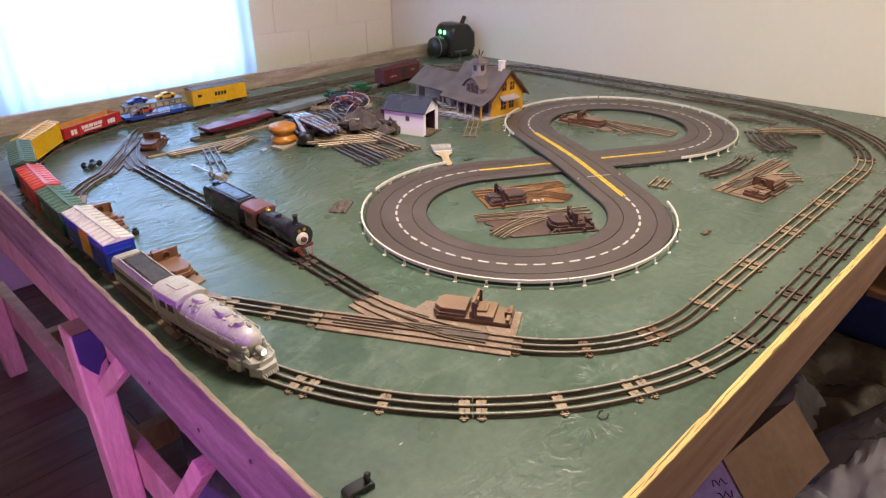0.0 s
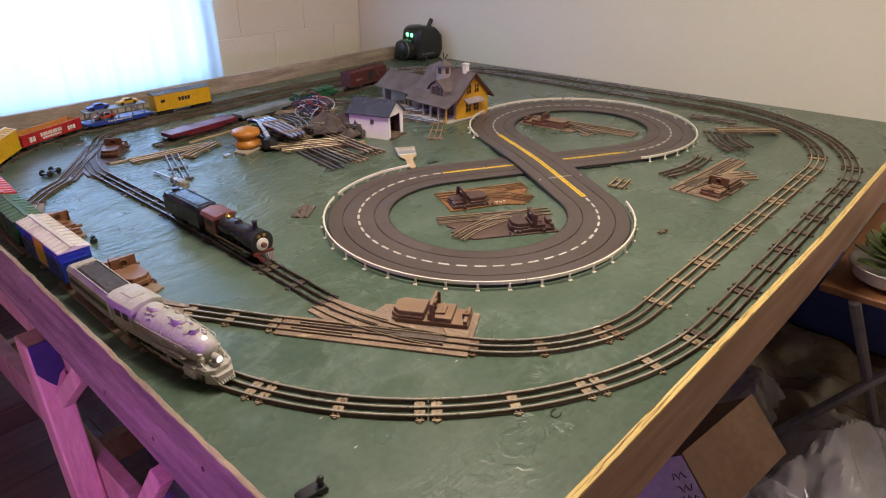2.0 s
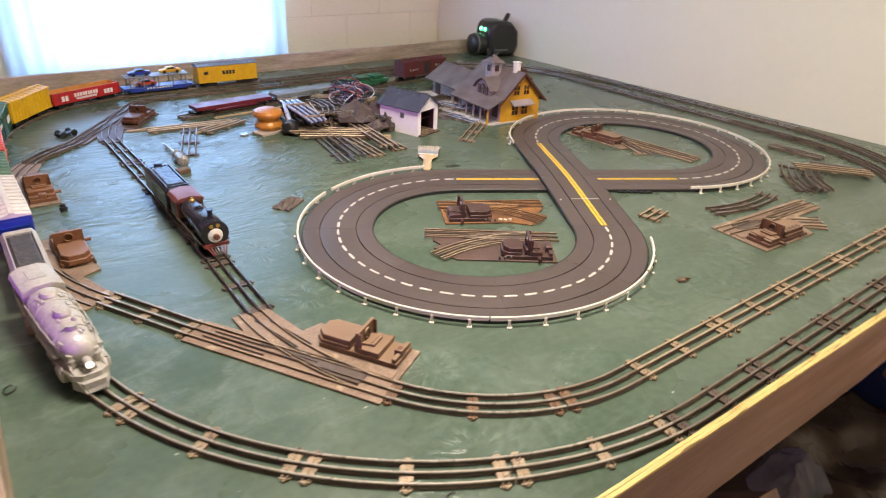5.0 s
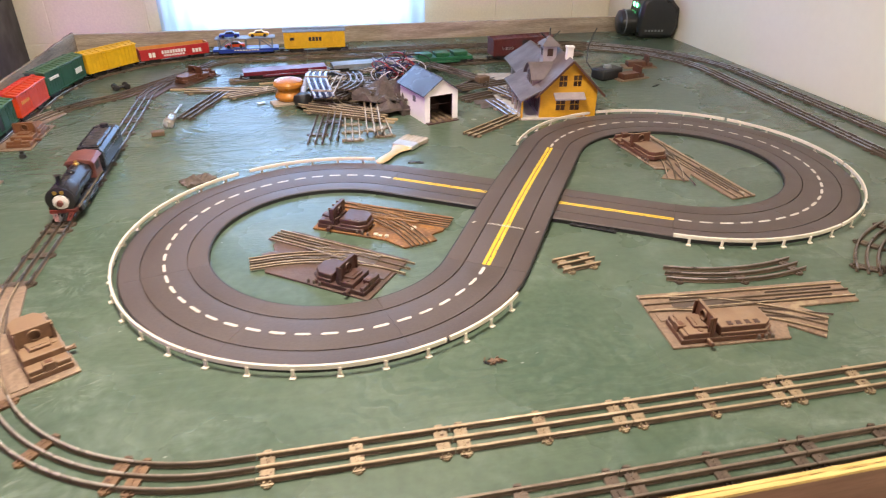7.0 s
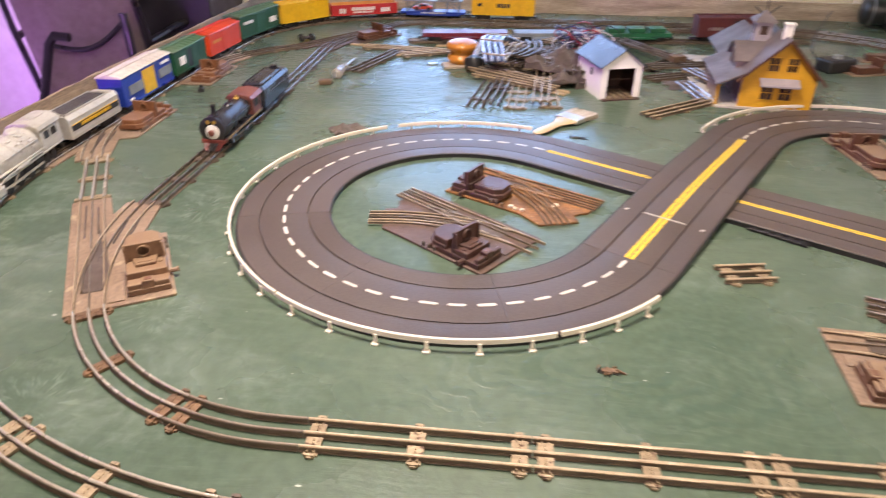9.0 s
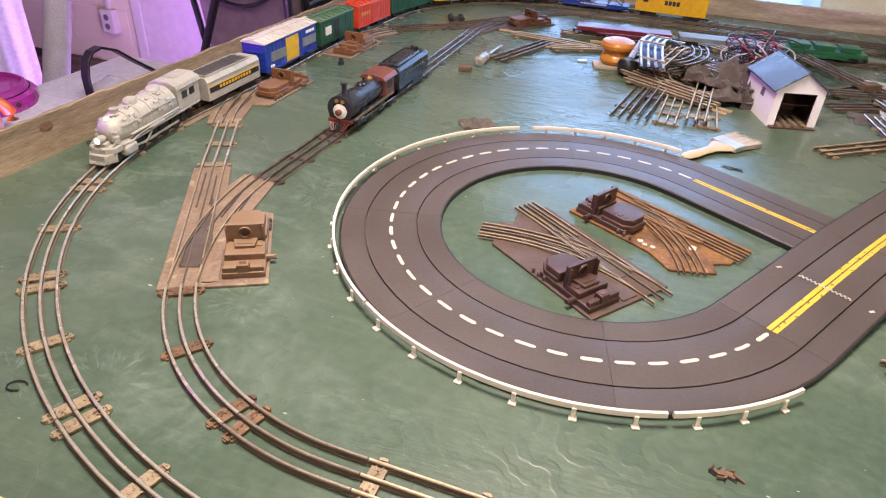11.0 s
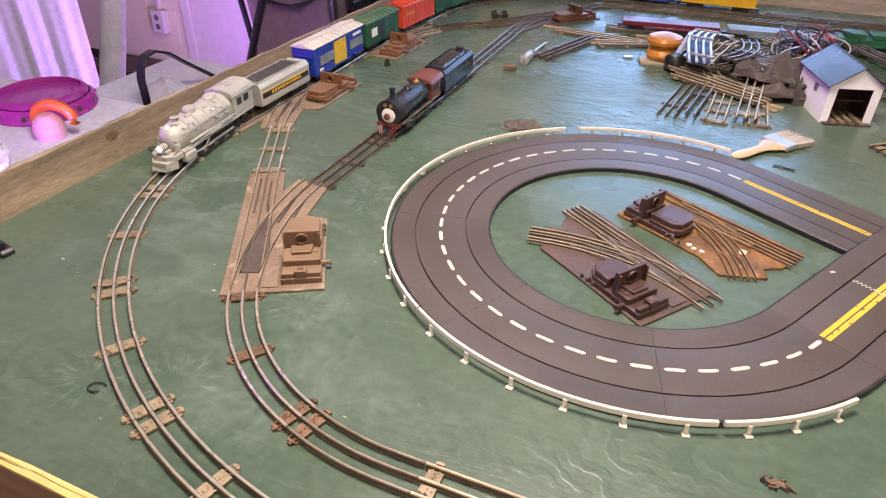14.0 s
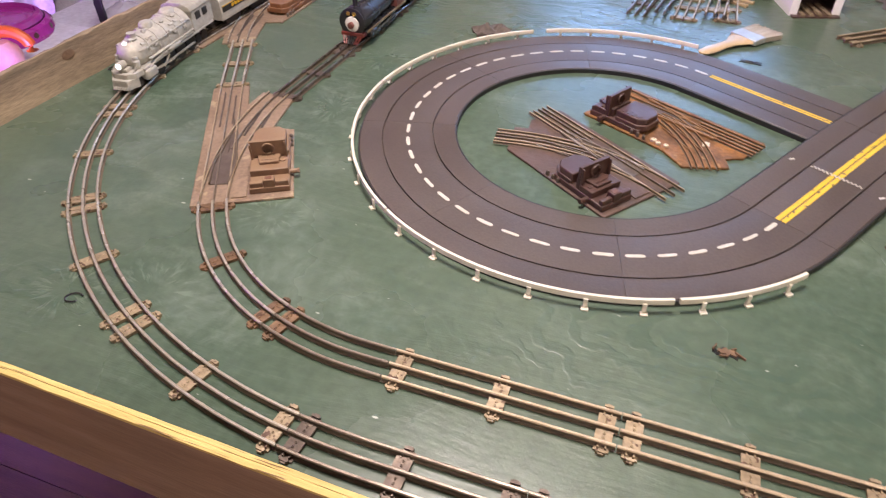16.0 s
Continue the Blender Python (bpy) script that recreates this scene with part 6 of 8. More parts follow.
HOUSE = flat(1.528, 1.248, TOP, -6)
station = thing("station_house", "mustard yellow and grey plastic toy railway station", "toy house", HOUSE)
W1, D1, E1, R1 = 0.160, 0.215, 0.082, 0.162
part("platform", prism(B(), [(-0.050, -0.006), (W1 + 0.004, -0.006), (W1 + 0.004, 0.48), (-0.10, 0.48), (-0.085, 0.20)], 0.0, 0.006), PAVING, station, "pale curved platform base", bevel=0.001)
wy = B()
prism(wy, [(0, .006), (W1, .006), (W1, E1), (W1 / 2, R1 - .002), (0, E1)], -0.004, 0.0, TO_Y)
for k in range(9):
    z = .014 + k * .0075
    box(wy, .001, W1 - .001, -0.0007, 0.0, z, z + .0008)
part("gable_wall", wy, STATION_YELLOW, station, "mustard yellow gable wall")
part("front_skin", prism(B(), [(0.0005, .006), (W1 - .0005, .006), (W1 - .0005, E1), (W1 / 2, R1 - .003), (0.0005, E1)], 0.0, 0.0006, TO_Y @ Matrix.Translation((0, 0, -0.0001))), STATION_YELLOW, station)
part("side_wall", box(B(), 0, .004, 0.004, D1, .006, E1), STATION_BROWN, station, "faded grey-brown porch wall")
part("side_wall", box(B(), W1 - .004, W1, 0.004, D1, .006, E1), STATION_YELLOW, station)
part("back_wall", box(B(), .004, W1 - .004, D1 - .004, D1, .006, E1), STATION_BROWN, station)
FRONT = Matrix.Translation((0, -0.0006, 0))
for x in (W1 / 2 - .020, W1 / 2 + .020):
    framed_window(station, x, 0, .092, .022, .030, FRONT, STATION_YELLOW)
    framed_window(station, x - .002, 0, .026, .026, .032, FRONT, STATION_YELLOW)
part("awning", prism(B(), [(-.024, .064), (0, .076), (0, .072), (-.024, .060)], W1 / 2 - .044, W1 / 2 + .042, Matrix(((0, 0, 1, 0), (1, 0, 0, 0), (0, 1, 0, 0), (0, 0, 0, 1)))), STATION_GREY, station, "small grey window awning")
part("roof", gable_roof(B(), 0, W1, 0, D1, E1, R1, .016, .004), STATION_ROOF, station, "steep grey-brown gable roof", bevel=0.0006)
fr = B()
for s in (-1, 1):
    bar(fr, (W1 / 2, -.0165, R1 + .001), (W1 / 2 + s * (W1 / 2 + .016), -.0165, E1 - .0145), .003, .006)
part("bargeboard", fr, DARK_WOOD, station)
# porch along the west side
pr = B()
prism(pr, [(-.058, .054), (.006, .086), (.006, .090), (-.058, .058)], -0.012, D1 + .01, Matrix(((1, 0, 0, 0), (0, 0, 1, 0), (0, 1, 0, 0), (0, 0, 0, 1))))
part("porch_roof", pr, STATION_ROOF, station, bevel=0.0006)
for k in range(6):
    y = .002 + (D1 - .004) * k / 5
    part("porch_post", box(B(), -.052, -.047, y - .0025, y + .0025, .006, .058), STATION_YELLOW if k == 0 else STATION_BROWN, station)
part("porch_beam", box(B(), -.053, -.046, 0, D1, .052, .0575), STATION_BROWN, station)
WEST = Matrix.Translation((-0.0006, 0, 0)) @ Matrix(((0, 1, 0, 0), (1, 0, 0, 0), (0, 0, 1, 0), (0, 0, 0, 1)))
for y in (.030, .068, .155, .190):
    framed_window(station, y, 0, .020, .024, .040, WEST, DARK_WOOD)
part("door", box(B(), -.0012, .0, .096, .128, .006, .062), WINDOW_DARK, station, "dark station door")
# wide dormer with three windows on the west slope
DRM = Matrix.Translation((-.012, D1 * .42, 0)) @ Matrix(((0, 0, -1, 0), (1, 0, 0, 0), (0, 1, 0, 0), (0, 0, 0, 1)))
dormer = part("dormer", prism(B(), [(-.040, .078), (.040, .078), (.040, .108), (.022, .124), (0, .131), (-.022, .124), (-.040, .108)], -.07, 0, DRM), STATION_BROWN, station, "grey-brown dormer with three windows", bevel=0.0005)
bend = [(-.049, .098), (-.040, .110), (-.022, .127), (0, .135), (.022, .127), (.040, .110), (.049, .098)]
part("dormer_roof", prism(B(), bend + [(a_, b_ + .0035) for a_, b_ in bend[::-1]], -.080, .008, DRM), STATION_ROOF, dormer, "bowed grey dormer roof")
for k in (-1, 0, 1):
    y = D1 * .42 + k * .021
    win = part("dormer_window", box(B(), -.0138, -.0118, y - .0080, y + .0080, .084, .112 if k else .117), WINDOW_DARK, dormer)
    part("frame", box(B(), -.0144, -.0136, y - .0006, y + .0006, .084, .112), STATION_GREY, win)
tw = B()
box(tw, .024, .062, .096, .134, .10, .180)
tower = part("tower", tw, STATION_GREY, station, "square grey lookout tower")
part("tower_roof", lathe(B(), [(.038, .180), (.036, .183), (.018, .194), (.001, .206)], 4, Matrix.Translation((.043, .115, 0)) @ pose(0, 0, 0, 0, 0, 45)), STATION_ROOF, tower)
for a, b, c, d in ((.035, .051, .0948, .0960), (.0228, .0240, .107, .123)):
    part("tower_window", box(B(), a, b, c, d, .152, .172), WINDOW_DARK, tower)
for p, q in (((.033, .112, .198), (.016, .107, .213)), ((.043, .115, .204), (.043, .115, .226)), ((.054, .122, .197), (.075, .128, .214))):
    part("finial", bar(B(), p, q, .003, .003, (1, 0, 0)), BLACK, tower)
ch = B()
box(ch, W1 / 2 - .009, W1 / 2 + .009, .026, .044, R1 - .012, R1 + .026)
box(ch, W1 / 2 - .011, W1 / 2 + .011, .024, .046, R1 + .026, R1 + .031)
part("chimney", ch, WHITE_PLASTIC, station, "white plastic chimney", bevel=0.001)
# lower freight wing behind
W2, Y2, Y3 = 0.130, D1 + .001, 0.455
wg = B()
box(wg, .012, .012 + W2, Y2, Y3, .006, .070)
prism(wg, [(.012, .070), (.012 + W2, .070), (.012 + W2 / 2, .110)], Y2 + .001, Y3 - .001, Matrix(((1, 0, 0, 0), (0, 0, 1, 0), (0, 1, 0, 0), (0, 0, 0, 1))))
wing = part("freight_wing", wg, STATION_GREY, station, "faded grey lower freight wing")
part("wing_roof", gable_roof(B(), .012, .012 + W2, Y2 + .012, Y3, .070, .112, .022, .004), STATION_ROOF, wing, bevel=0.0006)
for y in (.27, .40):
    part("freight_door", box(B(), .0105, .012, y, y + .035, .008, .056), WINDOW_DARK, wing)

# ---- white engine shed ----
SHED_WHITE = surf("bright_white_plastic", (0.90, 0.88, 0.85), (0.86, 0.83, 0.80), scale=14, rough=0.45, bump=0.06, fvar=0.03)
SHED_ROOF = surf("blue_grey_shed_roof", (0.060, 0.066, 0.092), (0.045, 0.050, 0.072), scale=12, rough=0.30, bump=0.12)
SHED = flat(1.208, 1.270, TOP, 17)
shed = thing("engine_shed", "white plastic toy engine shed with blue-grey roof, open at one end", "toy shed", SHED)
SW, SD, SE, SR = 0.103, 0.150, 0.082, 0.118
fw = B()
prism(fw, [(0, 0), (.016, 0), (.016, .074), (SW - .016, .074), (SW - .016, 0), (SW, 0), (SW, SE), (SW / 2, SR), (0, SE)], -0.004, 0.0, TO_Y)
part("front_wall", fw, SHED_WHITE, shed, "white gable with a tall opening")
part("back_wall", prism(B(), [(0, 0), (SW, 0), (SW, SE), (SW / 2, SR), (0, SE)], -SD, -SD + .004, TO_Y), SHED_WHITE, shed)
for x in (0, SW - .003):
    part("side_wall", box(B(), x, x + .003, .004, SD - .004, 0, SE), SHED_WHITE, shed)
part("roof", gable_roof(B(), 0, SW, 0, SD, SE, SR, .008, .003), SHED_ROOF, shed, "blue-grey gable roof", bevel=0.0005)
# Dark panel across the inside, short of the back wall.
part("inner_door", box(B(), .004, SW - .004, .100, .103, 0, .080), BAKELITE_DARK, shed, "dark brown back panel set inside")
part("crossbar", box(B(), .0165, SW - .0165, .020, .022, .042, .044), BAKELITE_DARK, shed)
framed_window(shed, .06, 0, .050, .010, .012, Matrix.Translation((-0.0006, 0, 0)) @ Matrix(((0, 1, 0, 0), (1, 0, 0, 0), (0, 0, 1, 0), (0, 0, 0, 1))), GREY_PLASTIC)
part("shed_floor", box(B(), .0034, SW - .0034, -.014, .098, 0, .003), BAKELITE_DARK, shed, "dark brown floor")
# Dark linings added to the white walls as the shade inside the shed.
for x in (.0034, SW - .0048):
    part("lining", box(B(), x, x + .0014, .0045, .0985, .003, SE - .002), BAKELITE_DARK, shed, "added dark lining for the shade inside")
for k in range(4):
    part("floor_slat", box(B(), .020 + k * .018, .029 + k * .018, -.012, .060, .0032, .007), TIE, shed)
part("ridge_cap", bar(B(), (SW / 2, -.0075, SR + .0036), (SW / 2, SD + .0075, SR + .0036), .003, .0012), SHED_ROOF, shed)


# ---- loose things on the table ----
def loose_track(x, y, deg, L, label, z=TOP, ties=(0.08, 0.5, 0.92), curve=0.0, dark=False, tilt=0.0):
    """A loose track section lying at a pose."""
    pts = []
    for k in range(9):
        u = k / 8 - 0.5
        pts.append(Vector((u * L, curve * (0.25 - u * u) * 4)))
    t = track_section(pts, label, z=0, group="loose track sections", dark=dark, ties=ties, metal=RAIL_OLD if dark else RAIL_TAN)
    mid = pts[4]
    t.matrix_basis = pose(x, y, z, 0, tilt, deg) @ Matrix.Translation((mid.x, mid.y, 0))
    return t


loose_track(1.39, 1.218, 37, 0.222, "loose straight track section beside the toy station")
loose_track(1.585, 0.415, -4, 0.245, "loose dark curved track section beside the inner loop", curve=-0.02, dark=True)
loose_track(1.328, 0.487, 10, 0.075, "short loose track piece beside the road", ties=(0.2, 0.8))
for x, y, a, z, L in ((1.90, 0.425, 38, 0, .23), (1.935, 0.385, 33, .009, .22), (2.005, 0.385, -51, .016, .20), (2.075, 0.390, -62, .004, .16), (2.135, 0.55, -85, 0, .16)):
    loose_track(x, y, a, L, "loose tarnished track section in a small heap", z=TOP + z, dark=a != -51, curve=.02 if a > 0 else 0)
EDGE = "loose tarnished track section at the edge of the heap"
loose_track(0.925, 1.282, 81, 0.235, EDGE, dark=True, ties=(.30,))
loose_track(0.960, 1.285, 82, 0.225, "narrow dark track section at the edge of the heap", z=TOP + .006, dark=True, ties=(.62,))
loose_track(1.010, 1.268, 86, 0.200, "loose pale grey track section at the edge of the heap", ties=(.05, .35, .65, .95))
loose_track(1.088, 1.258, 90, 0.155, EDGE)
loose_track(1.074, 1.372, 86, 0.375, "long track section lying across another", z=TOP + .016, tilt=-2)
loose_track(1.398, 1.72, -60, 0.34, "long blackened track section behind the engine shed", z=TOP + .016, dark=True, ties=(.05, .2, .35, .5, .65, .8, .95))
loose_track(0.605, 1.545, 70, 0.26, "loose narrow dark track section by the screwdriver", dark=True)
loose_track(0.66, 1.692, -6, 0.25, "loose tan track section beside the back switch")
loose_track(1.00, 1.372, -30, 0.24, "long tan track section at the front of the heap", z=TOP + .006)
loose_track(0.985, 1.408, -33, 0.24, "long tan track section at the front of the heap", z=TOP + .012)
loose_track(0.74, 1.645, 24, 0.16, "loose tan track section leaning towards the spool", z=TOP + .002)
random.seed(11)
HEAP_LABELS = ("loose tarnished track section in the big heap", "loose blackened track section in the big heap")
for k in range(30):
    u, v = random.gauss(0, 1), random.gauss(0, 1)
    x, y = 1.06 + 0.085 * u + 0.04 * v, 1.56 + 0.075 * v
    x, y = min(max(x, 0.95), 1.24), min(max(y, 1.46), 1.70)
    z = TOP + 0.002 + 0.0105 * (k // 7)
    d = k % 4 != 1
    loose_track(x, y, random.choice((-35, -20, 60, 70, 85)) + random.uniform(-9, 9), random.choice((.2, .222, .15)), HEAP_LABELS[d], z=z, dark=d, curve=random.choice((0, 0, .025, -.025)), tilt=random.uniform(-3, 3))
# The window's blue-white reflection is mixed into the tin's base colour.
SHINY = surf("window_tinted_tin", (0.66, 0.74, 0.88), (0.48, 0.57, 0.76), scale=20, rough=0.25, metal=0.5, bump=0.05)


def brighten(t):
    for ch_ in t.children:
        if ch_.name.startswith("rail"):
            ch_.data.materials[0] = SHINY


arch = thing("track_section", "shiny curved tin track sections arching over the heap", "toy track", flat(0.965, 1.585, TOP, 78), group="loose track sections")
# Colour of a sheet added as the shade in the gaps between rails.
TIN_SHADE = surf("dark_blue_gap_shade", (0.020, 0.028, 0.075), (0.012, 0.016, 0.045), scale=20, rough=0.4, metal=0.3, bump=0.05)


def on_arch(q):
    u = q / 16
    return -.175 + .35 * u, .045 * math.sin(math.pi * u) - .02, .048 + .036 * math.sin(math.pi * min(1, u * 1.05)) - .030 * u


part("web", ribbon(B(), [on_arch(q) for q in range(17)], [(-.029, -.002), (.029, -.002), (.029, .0008), (-.029, .0008)]), TIN_SHADE, arch, "added dark blue sheet for the shade between the rails")
for k in range(4):
    o = -.0255 + .017 * k
    bm = ribbon(B(), [on_arch(q) for q in range(17)], [(o - .0034, .001), (o + .0034, .001), (o + .0034, .005), (o + .0016, .0068), (o - .0016, .0068), (o - .0034, .005)])
    part("rail", bm, SHINY, arch, "tin rail coloured with the window's reflection")
for q in (1, 5, 9, 13):
    x_, y_, z_ = on_arch(q)
    part("tie", box(B(), -.004, .004, -.032, .032, 0, .0035, Matrix.Translation((x_, y_, z_ + .0060))), TIE, arch)
for x, y, a, z in ((1.45, 1.50, 25, 0), (1.47, 1.56, 15, .013), (1.43, 1.62, 40, .0)):
    loose_track(x, y, a, 0.21, "loose blackened track section beside the shed", z=TOP + z, dark=True)
for x, y, a, z in ((1.455, 1.36, 100, 0), (1.50, 1.45, 110, 0.013)):
    brighten(loose_track(x, y, a, 0.15, "shiny short track section beside the station", z=TOP + z))

TAN_STICK = surf("pale_wood_strip", (0.46, 0.34, 0.20), (0.36, 0.26, 0.15), scale=8, rough=0.6, bump=0.2, stretch=(1, 8, 8))
for x, y, a, L in ((0.62, 1.722, -6, .27), (0.73, 1.655, 22, .18), (0.885, 1.765, 6, .26), (1.06, 1.345, -20, .17), (1.03, 1.345, -28, .22)):
    st = thing("wood_strip", "thin pale wooden strip lying on the table", "wood strip", flat(x, y, TOP, a), group="wood strips")
    part("strip", box(B(), -L / 2, L / 2, -.005, .005, 0, .005), TAN_STICK, st, bevel=0.0008)
brd = thing("wooden_offcut", "flat brown wooden offcut under the spool", "wood offcut", flat(0.862, 1.535, TOP, 14))
part("board", box(B(), -.065, .065, -.026, .026, 0, .007), WOOD_B, brd, bevel=0.001)
slv = thing("metal_clip", "small silver metal clip on the table", "clip", flat(0.767, 1.54, TOP, 20))
part("clip", box(B(), -.012, .012, -.007, .007, 0, .005), SHINY, slv, bevel=0.001)

SCRAP = surf("torn_brown_card", (0.125, 0.098, 0.082), (0.075, 0.058, 0.050), scale=26, rough=0.85, bump=0.8, fine=140, fvar=0.3)


def crumpled(name, x, y, z, deg, sx, sy, h, mat, label, category, seed, n=14):
    t = thing(name, label, category, flat(x, y, z, deg))
    bm = B()
    g = []
    for i in range(n + 1):
        row = []
        for j in range(n + 1):
            u, v = i / n - .5, j / n - .5
            e = 0.86 + 0.26 * noise.noise(Vector((math.atan2(v, u) * 1.3, seed, 4)))
            hh = h * (0.5 + noise.noise(Vector((u * 4, v * 4, seed)))) * (1 - max(abs(u), abs(v)) * 1.4)
            row.append(bm.verts.new((u * sx * e, v * sy * e, max(.001, hh))))
        g.append(row)
    for i in range(n):
        for j in range(n):
            bm.faces.new((g[i][j], g[i + 1][j], g[i + 1][j + 1], g[i][j + 1]))
    edge = [e for e in bm.edges if e.is_boundary]
    ret = bmesh.ops.extrude_edge_only(bm, edges=edge)
    for v in [q for q in ret["geom"] if isinstance(q, bmesh.types.BMVert)]:
        v.co.z = 0.0
    part("sheet", bm, mat, t)
    return t


crumpled("dark_sheet", 1.118, 1.475, TOP + .030, 60, .19, .13, .060, SCRAP, "crumpled dark brown sheet draped on the heap", "scrap", 1.5)
crumpled("dark_sheet", 1.172, 1.420, TOP + .001, 100, .16, .060, .12, SCRAP, "crumpled dark brown sheet standing beside the shed", "scrap", 4.2)
crumpled("dark_sheet", 1.130, 1.370, TOP + .016, 8, .12, .06, .030, SCRAP, "flat torn brown sheet beside the shed", "scrap", 8.3)
crumpled("torn_card", 0.643, 0.990, TOP, 35, .080, .05, .022, SCRAP, "torn brown card scrap on the table", "scrap", 9.1)
crumpled("torn_scrap", 1.135, 1.004, TOP, -12, .040, .012, .005, BLACK, "small torn black scrap beside the road", "scrap", 6.4, n=8)
crumpled("torn_card", 1.45, 1.425, TOP, 10, .12, .09, .010, SCRAP, "flat torn dark card beside the station", "scrap", 12.4)
CARD_CHIP = surf("worn_brown_card", (0.16, 0.098, 0.055), (0.11, 0.066, 0.038), scale=40, rough=0.7, bump=0.2)
bs_ = thing("small_block", "small brown cardboard block on the table", "block", flat(0.513, 1.315, TOP, 12))
part("block", box(B(), -.016, .016, -.011, .011, 0, .012), CARD_CHIP, bs_, bevel=0.002)
bx2 = thing("small_box", "small worn brown box on the track heap", "box", flat(1.455, 1.585, TOP + .02, 20))
part("box", box(B(), -.020, .020, -.014, .014, 0, .018), CARD_CHIP, bx2, bevel=0.002)

# bundle of wires
WIRE_RED = surf("red_wire", (0.35, 0.02, 0.03), (0.25, 0.02, 0.03), rough=0.4, bump=0)
WIRE_WHITE = surf("pale_wire", (0.55, 0.52, 0.55), (0.45, 0.42, 0.45), rough=0.4, bump=0)
WIRE_BLUE = surf("dark_blue_wire", (0.03, 0.04, 0.14), (0.03, 0.03, 0.10), rough=0.4, bump=0)
wires = thing("wire_bundle", "tangled bundle of red, pale and dark electrical wires", "wires", flat(1.195, 1.640, TOP + .024, 35))
random.seed(5)
for k in range(46):
    cx, cy, cz = random.uniform(-.06, .06), random.uniform(-.04, .04), random.uniform(.02, .06)
    r = random.uniform(.018, .052)
    ax, ay = random.uniform(0, 6.28), random.uniform(.5, 1.4)
    pts = []
    for j in range(17):
        a = 2 * math.pi * j / 16 * random.uniform(.97, 1.03)
        p = Vector((math.cos(a) * r, math.sin(a) * r * .7, 0))
        p = Matrix.Rotation(ay, 3, 'X') @ p
        p = Matrix.Rotation(ax, 3, 'Z') @ p
        pts.append((cx + p.x, cy + p.y, max(.003, cz + p.z * .8)))
    part("wire", tube(B(), pts, .0018, 5), (WIRE_RED, WIRE_WHITE, WIRE_BLUE, BLACK, WIRE_BLUE, WIRE_WHITE, BLACK)[k % 7], wires)

# turned orange wooden knob and round black brush
AMBER = surf("varnished_orange_wood", (0.50, 0.20, 0.025), (0.42, 0.155, 0.02), scale=6, rough=0.32, bump=0.08, stretch=(4, 4, 1))
kn = thing("wooden_spool", "waisted orange varnished wooden spool standing on the table", "wooden spool", flat(0.851, 1.552, TOP + .0072, 0) @ Matrix.Diagonal((.94, .94, .92, 1)))
part("spool", lathe(B(), [(.030, 0), (.041, .003), (.045, .012), (.042, .021), (.036, .027), (.035, .033), (.040, .039), (.0465, .045), (.0475, .053), (.043, .061), (.030, .066), (.012, .0685), (.002, .069)], 32), AMBER, kn)
rb = thing("round_brush", "round black brush with a silver handle in the heap", "brush", flat(0.888, 1.472, TOP + .002, 0))
part("bristles", lathe(B(), [(.010, 0), (.022, .004), (.027, .018), (.025, .030), (.014, .038), (.010, .040)], 24, pose(0, 0, 0.004, -24, 0, 0)), BLACK, rb, "black bristle head")
part("handle", tube(B(), [(.002, .016, .034), (.008, .038, .048), (.014, .064, .062), (.020, .094, .074)], .0085, 14, (1.0, 0.95, 0.7, 0.45)), SHINY, rb, "tapering silver handle")

# paint brush
BRISTLE = surf("pale_bristle", (0.52, 0.46, 0.38), (0.40, 0.34, 0.27), scale=10, rough=0.8, bump=0.5, stretch=(1, 14, 14), fine=90)
FERRULE = surf("steel_ferrule", (0.66, 0.66, 0.65), (0.52, 0.52, 0.52), scale=10, rough=0.42, metal=0.7, bump=0.05)
HANDLE = surf("varnished_pale_wood", (0.58, 0.43, 0.25), (0.50, 0.36, 0.20), scale=6, rough=0.35, bump=0.08, stretch=(1, 6, 6))
pb = thing("paint_brush", "flat paint brush with pale wooden handle and steel ferrule", "paint brush", flat(1.045, 1.000, TOP + .001, 52))
hb = B()
rows = []
for x, w, h in ((0, .004, .004), (.008, .011, .008), (.030, .013, .010), (.060, .011, .009), (.085, .012, .009), (.105, .022, .010), (.118, .027, .010)):
    rows.append([hb.verts.new((x, w * math.cos(a), .006 + h / 2 * math.sin(a))) for a in (2 * math.pi * j / 12 for j in range(12))])
for a, b in zip(rows, rows[1:]):
    for j in range(12):
        hb.faces.new((a[j], a[(j + 1) % 12], b[(j + 1) % 12], b[j]))
hb.faces.new(rows[0][::-1])
hb.faces.new(rows[-1])
part("handle", hb, HANDLE, pb)
part("ferrule", box(B(), .117, .150, -.029, .029, .001, .012), FERRULE, pb, bevel=0.002)
br = B()
for k in range(26):
    y = -.028 + .056 * k / 25
    dl = random.uniform(-.006, .006)
    bar(br, (.149, y, .0065), (.195 + dl, y * 1.12 + random.uniform(-.002, .002), .005), .0026, .009)
part("bristles", br, BRISTLE, pb, "pale worn bristles")

# screwdriver
CLEARH = clear("clear_yellowed_plastic", (0.50, 0.45, 0.37), 0.18, 0.55)
sd = thing("screwdriver", "screwdriver with a clear plastic handle", "screwdriver", flat(0.532, 1.36, TOP + .012, 88))
hd = B()
lathe(hd, [(.008, 0), (.0145, .005), (.0145, .052), (.010, .060), (.0125, .070), (.008, .078)], 8, pose(0, 0, 0, 0, 90, 0))
part("handle", hd, CLEARH, sd)
part("shaft", tube(B(), [(.074, 0, 0), (.19, 0, -.006)], .003), FERRULE, sd)
part("blade", box(B(), .188, .205, -.004, .004, -.008, -.006), FERRULE, sd)

